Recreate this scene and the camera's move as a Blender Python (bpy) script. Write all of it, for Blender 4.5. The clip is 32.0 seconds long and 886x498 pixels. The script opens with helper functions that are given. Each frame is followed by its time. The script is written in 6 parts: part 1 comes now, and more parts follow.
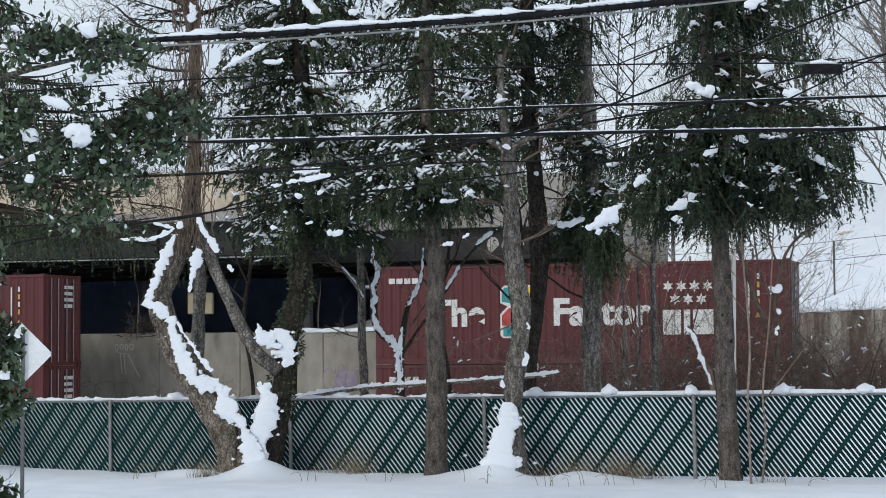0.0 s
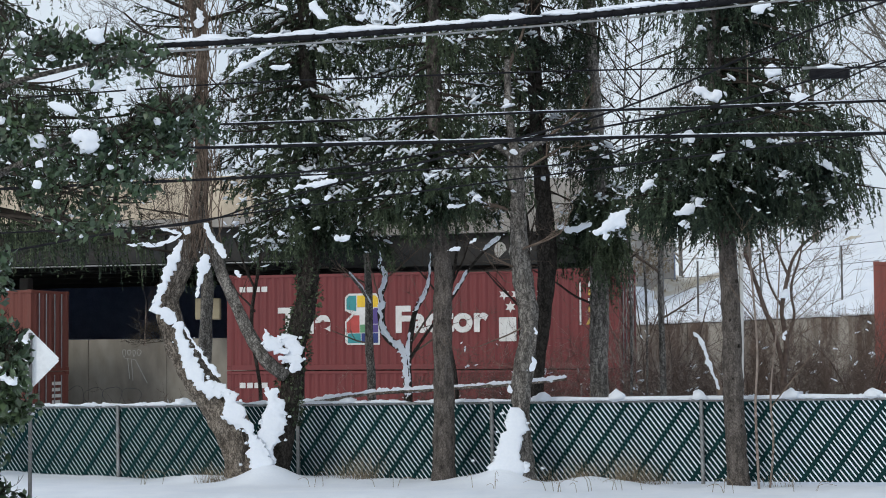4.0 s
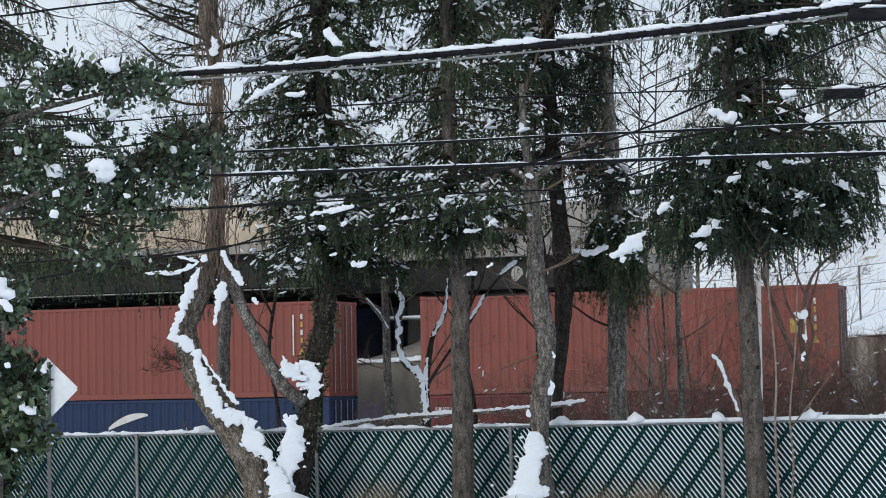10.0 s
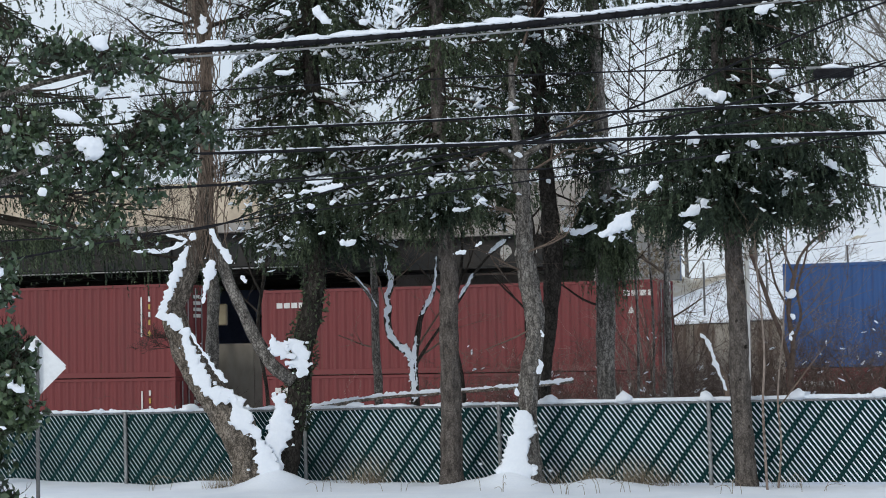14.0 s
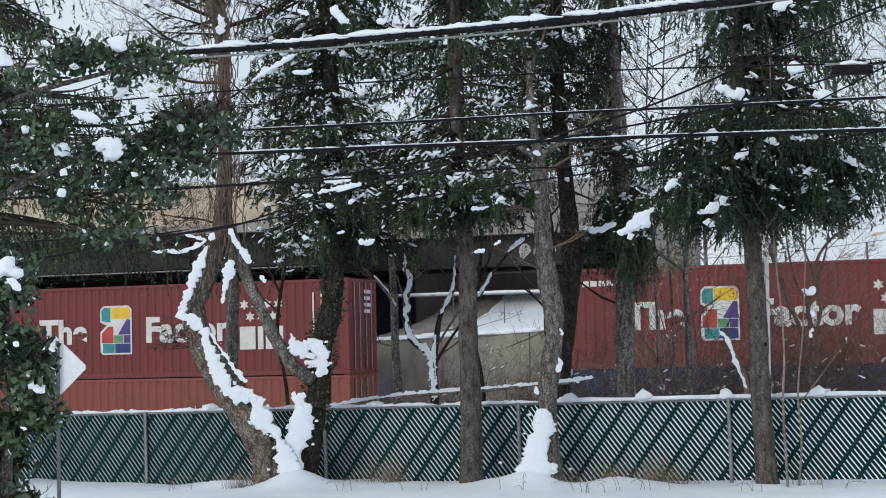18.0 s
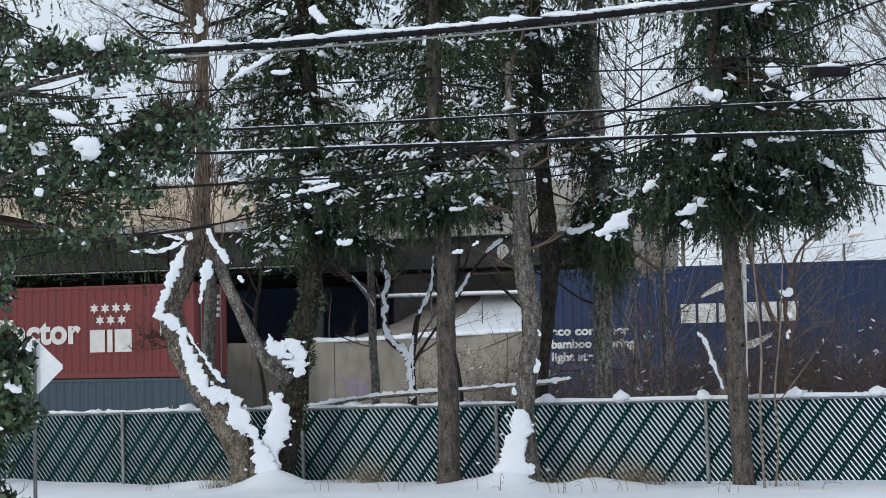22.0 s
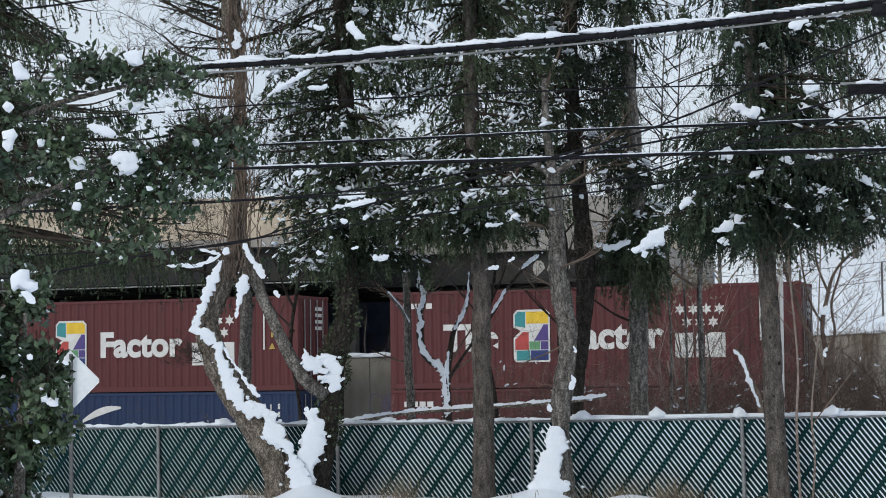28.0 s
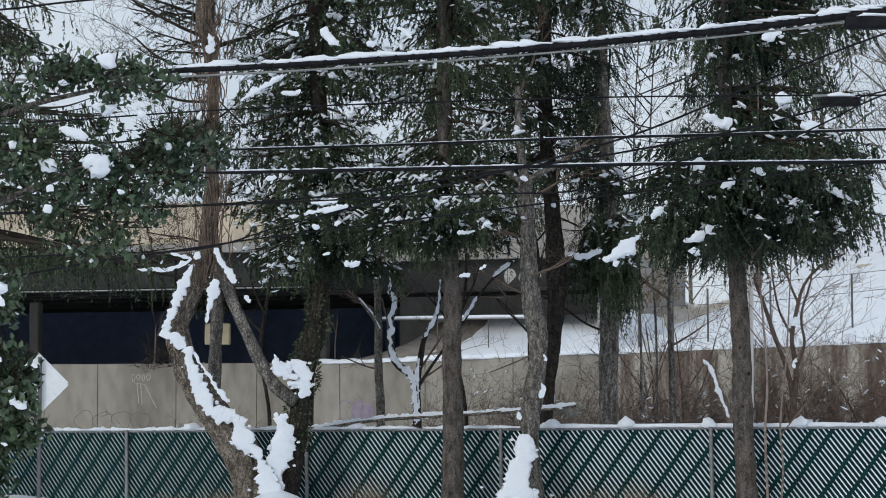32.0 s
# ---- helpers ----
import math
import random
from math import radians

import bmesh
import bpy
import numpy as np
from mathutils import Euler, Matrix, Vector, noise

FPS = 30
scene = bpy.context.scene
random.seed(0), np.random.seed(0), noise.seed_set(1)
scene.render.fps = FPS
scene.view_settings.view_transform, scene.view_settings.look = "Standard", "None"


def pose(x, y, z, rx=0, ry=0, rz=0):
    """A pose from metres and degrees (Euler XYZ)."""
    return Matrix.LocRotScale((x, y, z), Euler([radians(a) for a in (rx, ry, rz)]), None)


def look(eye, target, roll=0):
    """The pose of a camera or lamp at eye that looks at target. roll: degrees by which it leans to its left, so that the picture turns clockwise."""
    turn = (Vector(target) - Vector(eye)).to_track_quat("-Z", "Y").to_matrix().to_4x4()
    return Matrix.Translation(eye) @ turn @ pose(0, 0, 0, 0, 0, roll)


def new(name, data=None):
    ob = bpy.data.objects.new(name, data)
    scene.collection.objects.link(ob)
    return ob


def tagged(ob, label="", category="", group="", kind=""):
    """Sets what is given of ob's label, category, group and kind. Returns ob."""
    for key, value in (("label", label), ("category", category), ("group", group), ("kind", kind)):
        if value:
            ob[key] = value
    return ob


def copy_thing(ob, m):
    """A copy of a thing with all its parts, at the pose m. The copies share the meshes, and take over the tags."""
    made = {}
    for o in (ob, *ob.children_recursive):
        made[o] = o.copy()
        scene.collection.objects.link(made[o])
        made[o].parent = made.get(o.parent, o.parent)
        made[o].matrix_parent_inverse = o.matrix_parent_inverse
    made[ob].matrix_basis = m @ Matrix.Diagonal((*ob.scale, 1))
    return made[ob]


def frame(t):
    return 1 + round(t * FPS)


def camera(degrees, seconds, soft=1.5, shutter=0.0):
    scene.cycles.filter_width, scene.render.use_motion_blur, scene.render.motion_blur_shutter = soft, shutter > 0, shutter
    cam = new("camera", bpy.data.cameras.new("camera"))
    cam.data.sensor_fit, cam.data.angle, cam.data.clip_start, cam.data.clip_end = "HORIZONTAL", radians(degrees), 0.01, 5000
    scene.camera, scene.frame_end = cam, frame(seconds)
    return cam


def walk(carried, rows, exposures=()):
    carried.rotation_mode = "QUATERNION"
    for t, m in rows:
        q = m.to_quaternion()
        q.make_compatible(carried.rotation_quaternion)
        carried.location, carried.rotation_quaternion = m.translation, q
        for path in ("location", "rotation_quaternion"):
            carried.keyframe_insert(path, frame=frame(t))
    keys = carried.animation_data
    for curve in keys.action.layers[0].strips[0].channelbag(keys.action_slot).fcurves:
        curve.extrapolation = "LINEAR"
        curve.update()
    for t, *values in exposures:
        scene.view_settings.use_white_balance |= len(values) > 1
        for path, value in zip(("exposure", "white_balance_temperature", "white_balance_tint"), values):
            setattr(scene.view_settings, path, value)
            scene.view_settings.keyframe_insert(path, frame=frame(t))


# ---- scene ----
EYE = (0.0, 0.0, 2.05)
# seconds, turn to the left, tilt up, roll, in degrees
HELD = [
(0, -1.042, 2.995, -0.424), (0.5, -1.215, 2.933, -0.602), (1, -1.261, 2.941, -0.648), (1.5, -1.208, 2.974, -0.652),
(2, -1.121, 3.021, -0.596), (2.5, -1.037, 3.059, -0.505), (3, -0.943, 3.108, -0.500), (3.5, -0.862, 3.135, -0.492),
(5.5, -0.763, 3.252, -0.494), (6, -0.702, 3.295, -0.481), (6.5, -0.631, 3.346, -0.480), (7, -0.571, 3.426, -0.489),
(7.5, -0.501, 3.541, -0.688), (8, -0.406, 3.684, -0.900), (8.5, -0.338, 3.825, -1.081), (9, -0.285, 3.948, -1.257),
(9.5, -0.302, 3.996, -1.218), (10, -0.316, 3.928, -1.121), (10.5, -0.336, 3.750, -0.992), (11, -0.347, 3.548, -0.967),
(11.5, -0.350, 3.402, -0.968), (12, -0.381, 3.345, -0.951), (12.5, -0.457, 3.342, -0.971), (13, -0.566, 3.328, -1.012),
(13.5, -0.631, 3.306, -1.029), (14, -0.647, 3.269, -1.027), (14.5, -0.579, 3.208, -1.045), (16.5, -0.232, 2.894, -0.902),
(17, -0.195, 2.944, -0.993), (17.5, -0.145, 3.063, -1.138), (18, -0.067, 3.244, -1.282), (18.5, 0.002, 3.372, -1.376),
(19, 0.000, 3.451, -1.375), (19.5, -0.068, 3.441, -1.267), (20, -0.236, 3.379, -1.090), (20.5, -0.442, 3.340, -1.042),
(21, -0.631, 3.320, -1.042), (21.5, -0.732, 3.288, -1.090), (22, -0.742, 3.245, -1.163), (22.5, -0.695, 3.184, -1.198),
(23, -0.618, 3.133, -1.198), (23.5, -0.530, 3.144, -1.156), (24, -0.441, 3.212, -1.085), (24.5, -0.311, 3.294, -1.075),
(25, -0.168, 3.376, -1.063), (25.5, -0.063, 3.397, -1.051), (27.5, 0.240, 3.617, -0.779), (28, 0.355, 3.753, -0.816),
(28.5, 0.422, 3.890, -0.961), (29, 0.443, 3.947, -1.022), (29.5, 0.395, 3.945, -1.007), (30, 0.296, 3.941, -0.877),
(30.5, 0.144, 3.982, -0.623), (31, -0.058, 4.035, -0.403), (31.5, -0.276, 4.038, -0.279), (32, -0.522, 3.963, -0.203),
]


def held_pose(turn, tilt, roll):
    return pose(*EYE, 90 + tilt, 0, turn) @ pose(0, 0, 0, 0, 0, roll)


cam = camera(26.75, 32.0, soft=1.0)
walk(cam, [(t, held_pose(a, b, c)) for t, a, b, c in HELD], exposures=[(0, 0.0, 6400, 6), (20, 0.0, 6400, 6), (25, -0.05, 6400, 6), (30, -0.05, 6400, 6), (32, -0.15, 6400, 6)])

# ---- world, sun ----
world = bpy.data.worlds.new("winter_sky")
scene.world = world
world.use_nodes = True
wn, wl = world.node_tree.nodes, world.node_tree.links
sky = wn.new("ShaderNodeTexSky")
sky.sky_type = "NISHITA"
sky.sun_disc = False
sky.sun_elevation, sky.sun_rotation = radians(30), radians(220)
sky.air_density, sky.dust_density = 1.2, 2.5
cloud = wn.new("ShaderNodeTexNoise")
cloud.inputs["Scale"].default_value = 2.6
cloud.inputs["Detail"].default_value = 4
cloud_ramp = wn.new("ShaderNodeValToRGB")
cloud_ramp.color_ramp.elements[0].position, cloud_ramp.color_ramp.elements[1].position = 0.3, 0.75
cloud_ramp.color_ramp.elements[0].color = (5.6, 6.3, 7.6, 1)
cloud_ramp.color_ramp.elements[1].color = (8.6, 8.9, 9.4, 1)
overcast = wn.new("ShaderNodeMixRGB")
overcast.inputs[0].default_value = 0.85
wl.new(cloud.outputs["Fac"], cloud_ramp.inputs["Fac"])
wl.new(sky.outputs[0], overcast.inputs[1])
wl.new(cloud_ramp.outputs[0], overcast.inputs[2])
wl.new(overcast.outputs[0], wn["Background"].inputs["Color"])
wn["Background"].inputs["Strength"].default_value = 0.112
sun = new("sun", bpy.data.lights.new("sun", "SUN"))
sun.data.energy, sun.data.angle, sun.data.color = 0.95, radians(14), (1.0, 0.96, 0.9)
sun.matrix_world = look((-33, -39, 29.5), (0, 0, 0))


# ---- materials ----
def material(name, base, second=None, rough=0.8, metal=0.0, scale=6.0, fine=40.0, bump=0.2, mix=0.5, spec=0.3, stretch=(1, 1, 1), sway=0.0, detail=5, deep=0.02):
    """Two-scale noise between two colours with a bump, in object space."""
    m = bpy.data.materials.new(name)
    m.use_nodes = True
    n, l = m.node_tree.nodes, m.node_tree.links
    b = n["Principled BSDF"]
    second = second or tuple(c * 0.75 for c in base)
    tc, mp = n.new("ShaderNodeTexCoord"), n.new("ShaderNodeMapping")
    mp.inputs["Scale"].default_value = stretch
    l.new(tc.outputs["Object"], mp.inputs["Vector"])
    big, small = n.new("ShaderNodeTexNoise"), n.new("ShaderNodeTexNoise")
    big.inputs["Scale"].default_value, small.inputs["Scale"].default_value = scale, fine
    big.inputs["Detail"].default_value = detail
    small.inputs["Detail"].default_value = 3
    for t in (big, small):
        l.new(mp.outputs[0], t.inputs["Vector"])
    add = n.new("ShaderNodeMath")
    add.operation = "MULTIPLY_ADD"
    l.new(small.outputs["Fac"], add.inputs[0])
    add.inputs[1].default_value = 0.5
    l.new(big.outputs["Fac"], add.inputs[2])
    ramp = n.new("ShaderNodeValToRGB")
    ramp.color_ramp.elements[0].position = 0.75 - mix * 0.35
    ramp.color_ramp.elements[1].position = 0.75 + mix * 0.35
    ramp.color_ramp.elements[0].color = (*base, 1)
    ramp.color_ramp.elements[1].color = (*second, 1)
    l.new(add.outputs[0], ramp.inputs["Fac"])
    colour = ramp.outputs[0]
    if sway:
        info, hsv, mr = n.new("ShaderNodeNewGeometry"), n.new("ShaderNodeHueSaturation"), n.new("ShaderNodeMapRange")
        mr.inputs["To Min"].default_value, mr.inputs["To Max"].default_value = 1 - sway, 1 + sway
        l.new(info.outputs["Random Per Island"], mr.inputs["Value"])
        l.new(mr.outputs[0], hsv.inputs["Value"])
        l.new(colour, hsv.inputs["Color"])
        colour = hsv.outputs[0]
    l.new(colour, b.inputs["Base Color"])
    b.inputs["Roughness"].default_value, b.inputs["Metallic"].default_value = rough, metal
    b.inputs["Specular IOR Level"].default_value = spec
    if bump:
        bp = n.new("ShaderNodeBump")
        bp.inputs["Strength"].default_value, bp.inputs["Distance"].default_value = bump, deep
        l.new(add.outputs[0], bp.inputs["Height"])
        l.new(bp.outputs[0], b.inputs["Normal"])
    return m


def paint(name, base, grime=0.45):
    """Container paint: sun-bleached in streaks, rust grime running down."""
    m = material(name, base, tuple(c * 0.8 + 0.007 for c in base), rough=0.62, scale=0.8, fine=7, bump=0.05, mix=0.9, spec=0.35, stretch=(2.2, 1, 0.35))
    n, l = m.node_tree.nodes, m.node_tree.links
    b = n["Principled BSDF"]
    old = b.inputs["Base Color"].links[0].from_socket
    tc, mp, no, rp, mx = (n.new("ShaderNode" + k) for k in ("TexCoord", "Mapping", "TexNoise", "ValToRGB", "MixRGB"))
    mp.inputs["Scale"].default_value = (6.0, 2.0, 0.5)
    no.inputs["Scale"].default_value, no.inputs["Detail"].default_value = 1.6, 8
    rp.color_ramp.elements[0].position, rp.color_ramp.elements[1].position = 0.60, 0.78
    mx.inputs[2].default_value = (0.11, 0.055, 0.035, 1)
    sc = n.new("ShaderNodeMath")
    sc.operation = "MULTIPLY"
    sc.inputs[1].default_value = grime
    l.new(tc.outputs["Object"], mp.inputs[0])
    l.new(mp.outputs[0], no.inputs["Vector"])
    l.new(no.outputs["Fac"], rp.inputs[0])
    l.new(rp.outputs[0], sc.inputs[0])
    l.new(sc.outputs[0], mx.inputs[0])
    l.new(old, mx.inputs[1])
    l.new(mx.outputs[0], b.inputs["Base Color"])
    return m


def bark(name, dark, light, crack, plates=15.0, long=0.30, mix=0.75):
    """Bark: mottled plates with dark fissures between them."""
    m = material(name, dark, light, rough=0.95, scale=7, fine=38, bump=0.9, mix=mix, spec=0.1, stretch=(2.0, 2.0, 0.7), deep=0.05, detail=7)
    n, l = m.node_tree.nodes, m.node_tree.links
    b = n["Principled BSDF"]
    old = b.inputs["Base Color"].links[0].from_socket
    tc, mp, vo, wob, rp, mx = (n.new("ShaderNode" + k) for k in ("TexCoord", "Mapping", "TexVoronoi", "TexNoise", "ValToRGB", "MixRGB"))
    mp.inputs["Scale"].default_value = (1, 1, long)
    wob.inputs["Scale"].default_value, wob.inputs["Detail"].default_value = 9, 3
    vo.feature = "DISTANCE_TO_EDGE"
    vo.inputs["Scale"].default_value = plates
    shift = n.new("ShaderNodeVectorMath")
    shift.operation = "MULTIPLY_ADD"
    shift.inputs[1].default_value = (0.22, 0.22, 0.16)
    l.new(tc.outputs["Object"], mp.inputs[0])
    l.new(tc.outputs["Object"], wob.inputs["Vector"])
    l.new(wob.outputs["Color"], shift.inputs[0])
    l.new(mp.outputs[0], shift.inputs[2])
    l.new(shift.outputs[0], vo.inputs["Vector"])
    rp.color_ramp.elements[0].position, rp.color_ramp.elements[1].position = 0.03, 0.20
    rp.color_ramp.elements[0].color, rp.color_ramp.elements[1].color = (crack, crack, crack, 1), (1, 1, 1, 1)
    mx.blend_type = "MULTIPLY"
    mx.inputs[0].default_value = 1.0
    l.new(vo.outputs["Distance"], rp.inputs[0])
    l.new(old, mx.inputs[1])
    l.new(rp.outputs[0], mx.inputs[2])
    l.new(mx.outputs[0], b.inputs["Base Color"])
    return m


SNOW = material("snow", (0.84, 0.87, 0.92), (0.77, 0.81, 0.88), rough=0.75, scale=1.4, fine=24, bump=0.35, spec=0.25)
BARK_GREY = bark("bark_grey", (0.085, 0.075, 0.067), (0.40, 0.37, 0.335), 0.36, 19, 0.26)
BARK_BROWN = bark("bark_brown", (0.10, 0.082, 0.066), (0.42, 0.36, 0.30), 0.34, 17, 0.2)
BARK_DARK = bark("bark_dark", (0.028, 0.024, 0.021), (0.088, 0.077, 0.066), 0.45, 14, 0.4)
BARK_SPRUCE = bark("bark_spruce", (0.055, 0.047, 0.042), (0.23, 0.20, 0.178), 0.52, 27, 0.36)
TWIG = material("twig", (0.19, 0.145, 0.115), (0.10, 0.075, 0.06), rough=0.9, scale=6, bump=0, spec=0.1)
TWIG_DARK = material("twig_dark", (0.055, 0.045, 0.038), (0.03, 0.025, 0.02), rough=0.9, scale=6, bump=0, spec=0.1)
NEEDLE = material("needles", (0.019, 0.032, 0.020), (0.086, 0.110, 0.060), rough=0.65, scale=1.3, fine=12, bump=0, sway=0.55, spec=0.25)
# darker, slightly bluer copy of the needles, with deep crown shade in the colour
NEEDLE_BLUE_SHADE = material("blue_shade_needles", (0.010, 0.020, 0.014), (0.056, 0.078, 0.046), rough=0.65, scale=1.3, fine=12, bump=0, sway=0.55, spec=0.25)
NEEDLE_OLIVE = material("olive_needles", (0.07, 0.085, 0.035), (0.11, 0.115, 0.05), rough=0.65, scale=1.5, fine=12, bump=0, sway=0.3, spec=0.25)
LEAF = material("holly_leaf", (0.022, 0.048, 0.026), (0.078, 0.115, 0.056), rough=0.42, scale=1.6, fine=14, bump=0, sway=0.45, spec=0.5)
DRY = material("dry_grass", (0.27, 0.23, 0.165), (0.17, 0.135, 0.10), rough=0.9, scale=3, bump=0, sway=0.3)
CONCRETE = material("concrete", (0.34, 0.315, 0.27), (0.20, 0.18, 0.152), rough=0.9, scale=0.35, fine=3.2, bump=0.25, stretch=(1, 1, 0.45), detail=9)
CONCRETE_STAINED = material("stained_concrete", (0.40, 0.365, 0.315), (0.13, 0.095, 0.075), rough=0.9, scale=0.7, fine=3.5, bump=0.3, stretch=(1.8, 1, 0.25), detail=6, mix=0.26)
# kept pale so that it bounces light under the deck
DIM_CONCRETE = material("dim_concrete", (0.34, 0.32, 0.295), (0.24, 0.225, 0.205), rough=0.95, scale=0.6, fine=5, bump=0.3, stretch=(1, 1, 0.4), detail=9)
PARAPET = material("parapet", (0.55, 0.47, 0.36), (0.42, 0.35, 0.27), rough=0.9, scale=0.8, fine=6, bump=0.2)
STEEL_DARK = material("dark_steel", (0.033, 0.036, 0.038), (0.052, 0.048, 0.045), spec=0.08, rough=0.9, scale=2, fine=12, bump=0.2)
# navy of the deep shade under the deck, put into a wall colour
NAVY_SHADE = material("navy_shade", (0.17, 0.22, 0.35), (0.115, 0.15, 0.24), rough=0.8, scale=2, fine=12, bump=0.2)
SOIL = material("dark_soil", (0.30, 0.27, 0.24), (0.19, 0.17, 0.15), rough=0.95, scale=1.2, fine=14, bump=0.8)
SLAT = material("green_slat", (0.003, 0.015, 0.016), (0.006, 0.028, 0.029), spec=0.08, rough=0.8, scale=2.0, fine=30, bump=0.05)
SLAT_TEAL = material("teal_slat", (0.004, 0.025, 0.027), (0.008, 0.042, 0.044), spec=0.1, rough=0.7, scale=2.0, fine=30, bump=0.05)
GALV = material("galvanised", (0.33, 0.34, 0.34), (0.22, 0.22, 0.22), rough=0.5, metal=0.6, scale=5, fine=40, bump=0.1)
CABLE = material("cable_black", (0.008, 0.008, 0.010), (0.018, 0.018, 0.021), spec=0.12, rough=0.75, scale=8, fine=40, bump=0.1)
SIGN_BACK = material("sign_sheet", (0.80, 0.82, 0.84), (0.68, 0.70, 0.72), rough=0.5, scale=3, fine=20, bump=0.03)
POST_GREY = material("post_grey", (0.16, 0.16, 0.165), (0.10, 0.10, 0.10), rough=0.6, metal=0.5, scale=6, bump=0.1)
RAIL = material("rail_steel", (0.25, 0.2, 0.17), (0.14, 0.10, 0.08), rough=0.45, metal=0.8, scale=4, bump=0.1)
BEIGE = material("beige_enamel", (0.42, 0.36, 0.24), (0.34, 0.29, 0.19), rough=0.5, scale=3, bump=0.03)
WHITE = material("white_paint", (0.70, 0.69, 0.67), (0.52, 0.50, 0.47), rough=0.6, scale=2.5, fine=14, bump=0.02, mix=0.8)
YELLOW = material("yellow_paint", (0.75, 0.50, 0.04), (0.6, 0.38, 0.04), rough=0.6, scale=3, bump=0)
FADED_YELLOW = material("faded_yellow_paint", (0.46, 0.31, 0.07), (0.36, 0.25, 0.08), rough=0.65, scale=3, bump=0)
MAUVE = material("mauve_spray", (0.22, 0.18, 0.25), (0.30, 0.26, 0.30), rough=0.8, scale=3, bump=0)
PALE_SPRAY = material("pale_spray", (0.45, 0.44, 0.42), (0.36, 0.35, 0.32), rough=0.8, scale=6, bump=0)
SHRUB = material("shrub_bark", (0.16, 0.125, 0.105), (0.29, 0.235, 0.20), rough=0.9, scale=9, bump=0, sway=0.3, spec=0.1)
BRUSH = material("brush_bark", (0.070, 0.050, 0.042), (0.13, 0.098, 0.082), rough=0.9, scale=9, bump=0, sway=0.3, spec=0.1)
FADED_TEAL = material("faded_teal", (0.15, 0.21, 0.205), (0.20, 0.19, 0.165), rough=0.85, scale=5, bump=0, mix=0.7)
FLAG = {k: material("paint_" + k, c, rough=0.55, scale=3, bump=0) for k, c in dict(
    teal=(0.05, 0.26, 0.27), violet=(0.09, 0.06, 0.22), green=(0.14, 0.32, 0.16), navy=(0.03, 0.05, 0.18), red=(0.45, 0.07, 0.06)).items()}
PAINT = {k: paint("container_" + k, c, 0.15 if k == "navy" else 0.45) for k, c in dict(
    maroon=(0.098, 0.021, 0.022), red=(0.17, 0.034, 0.034), orange=(0.235, 0.068, 0.052), brown=(0.15, 0.042, 0.030),
    navy=(0.010, 0.027, 0.080), blue=(0.032, 0.088, 0.24), sky=(0.07, 0.23, 0.42), slate=(0.05, 0.075, 0.10)).items()}


# ---- mesh helpers ----
def mesh_of(name, verts, faces, mats, index=None, smooth=False):
    me = bpy.data.meshes.new(name)
    me.from_pydata([tuple(v) for v in verts], [], [tuple(f) for f in faces])
    for m in (mats if isinstance(mats, (list, tuple)) else [mats]):
        me.materials.append(m)
    if index is not None:
        me.polygons.foreach_set("material_index", index)
    if smooth:
        me.polygons.foreach_set("use_smooth", [True] * len(me.polygons))
    me.update()
    return me


def put(name, me, parent=None, m=None, label=""):
    ob = new(name, me)
    if parent is not None:
        ob.parent = parent
    if m is not None:
        ob.matrix_basis = m
    return tagged(ob, label)


def part(name, bm, mat, parent=None, label="", smooth=False):
    me = bpy.data.meshes.new(name)
    bm.to_mesh(me)
    bm.free()
    me.materials.append(mat)
    if smooth:
        me.polygons.foreach_set("use_smooth", [True] * len(me.polygons))
    return put(name, me, parent, None, label)


def thing(name, m, label, category, group="", kind=""):
    ob = new(name)
    ob.matrix_basis = m
    ob.empty_display_size = 0.2
    return tagged(ob, label, category, group, kind)


def box_bm(x0, y0, z0, x1, y1, z1, bevel=0.0, bm=None):
    bm = bm or bmesh.new()
    r = bmesh.ops.create_cube(bm, size=1.0)
    for v in r["verts"]:
        v.co = Vector(((x0 + x1) / 2 + v.co.x * (x1 - x0), (y0 + y1) / 2 + v.co.y * (y1 - y0), (z0 + z1) / 2 + v.co.z * (z1 - z0)))
    if bevel:
        es = list({e for v in r["verts"] for e in v.link_edges})
        bmesh.ops.bevel(bm, geom=es, offset=bevel, segments=1, affect="EDGES")
    return bm


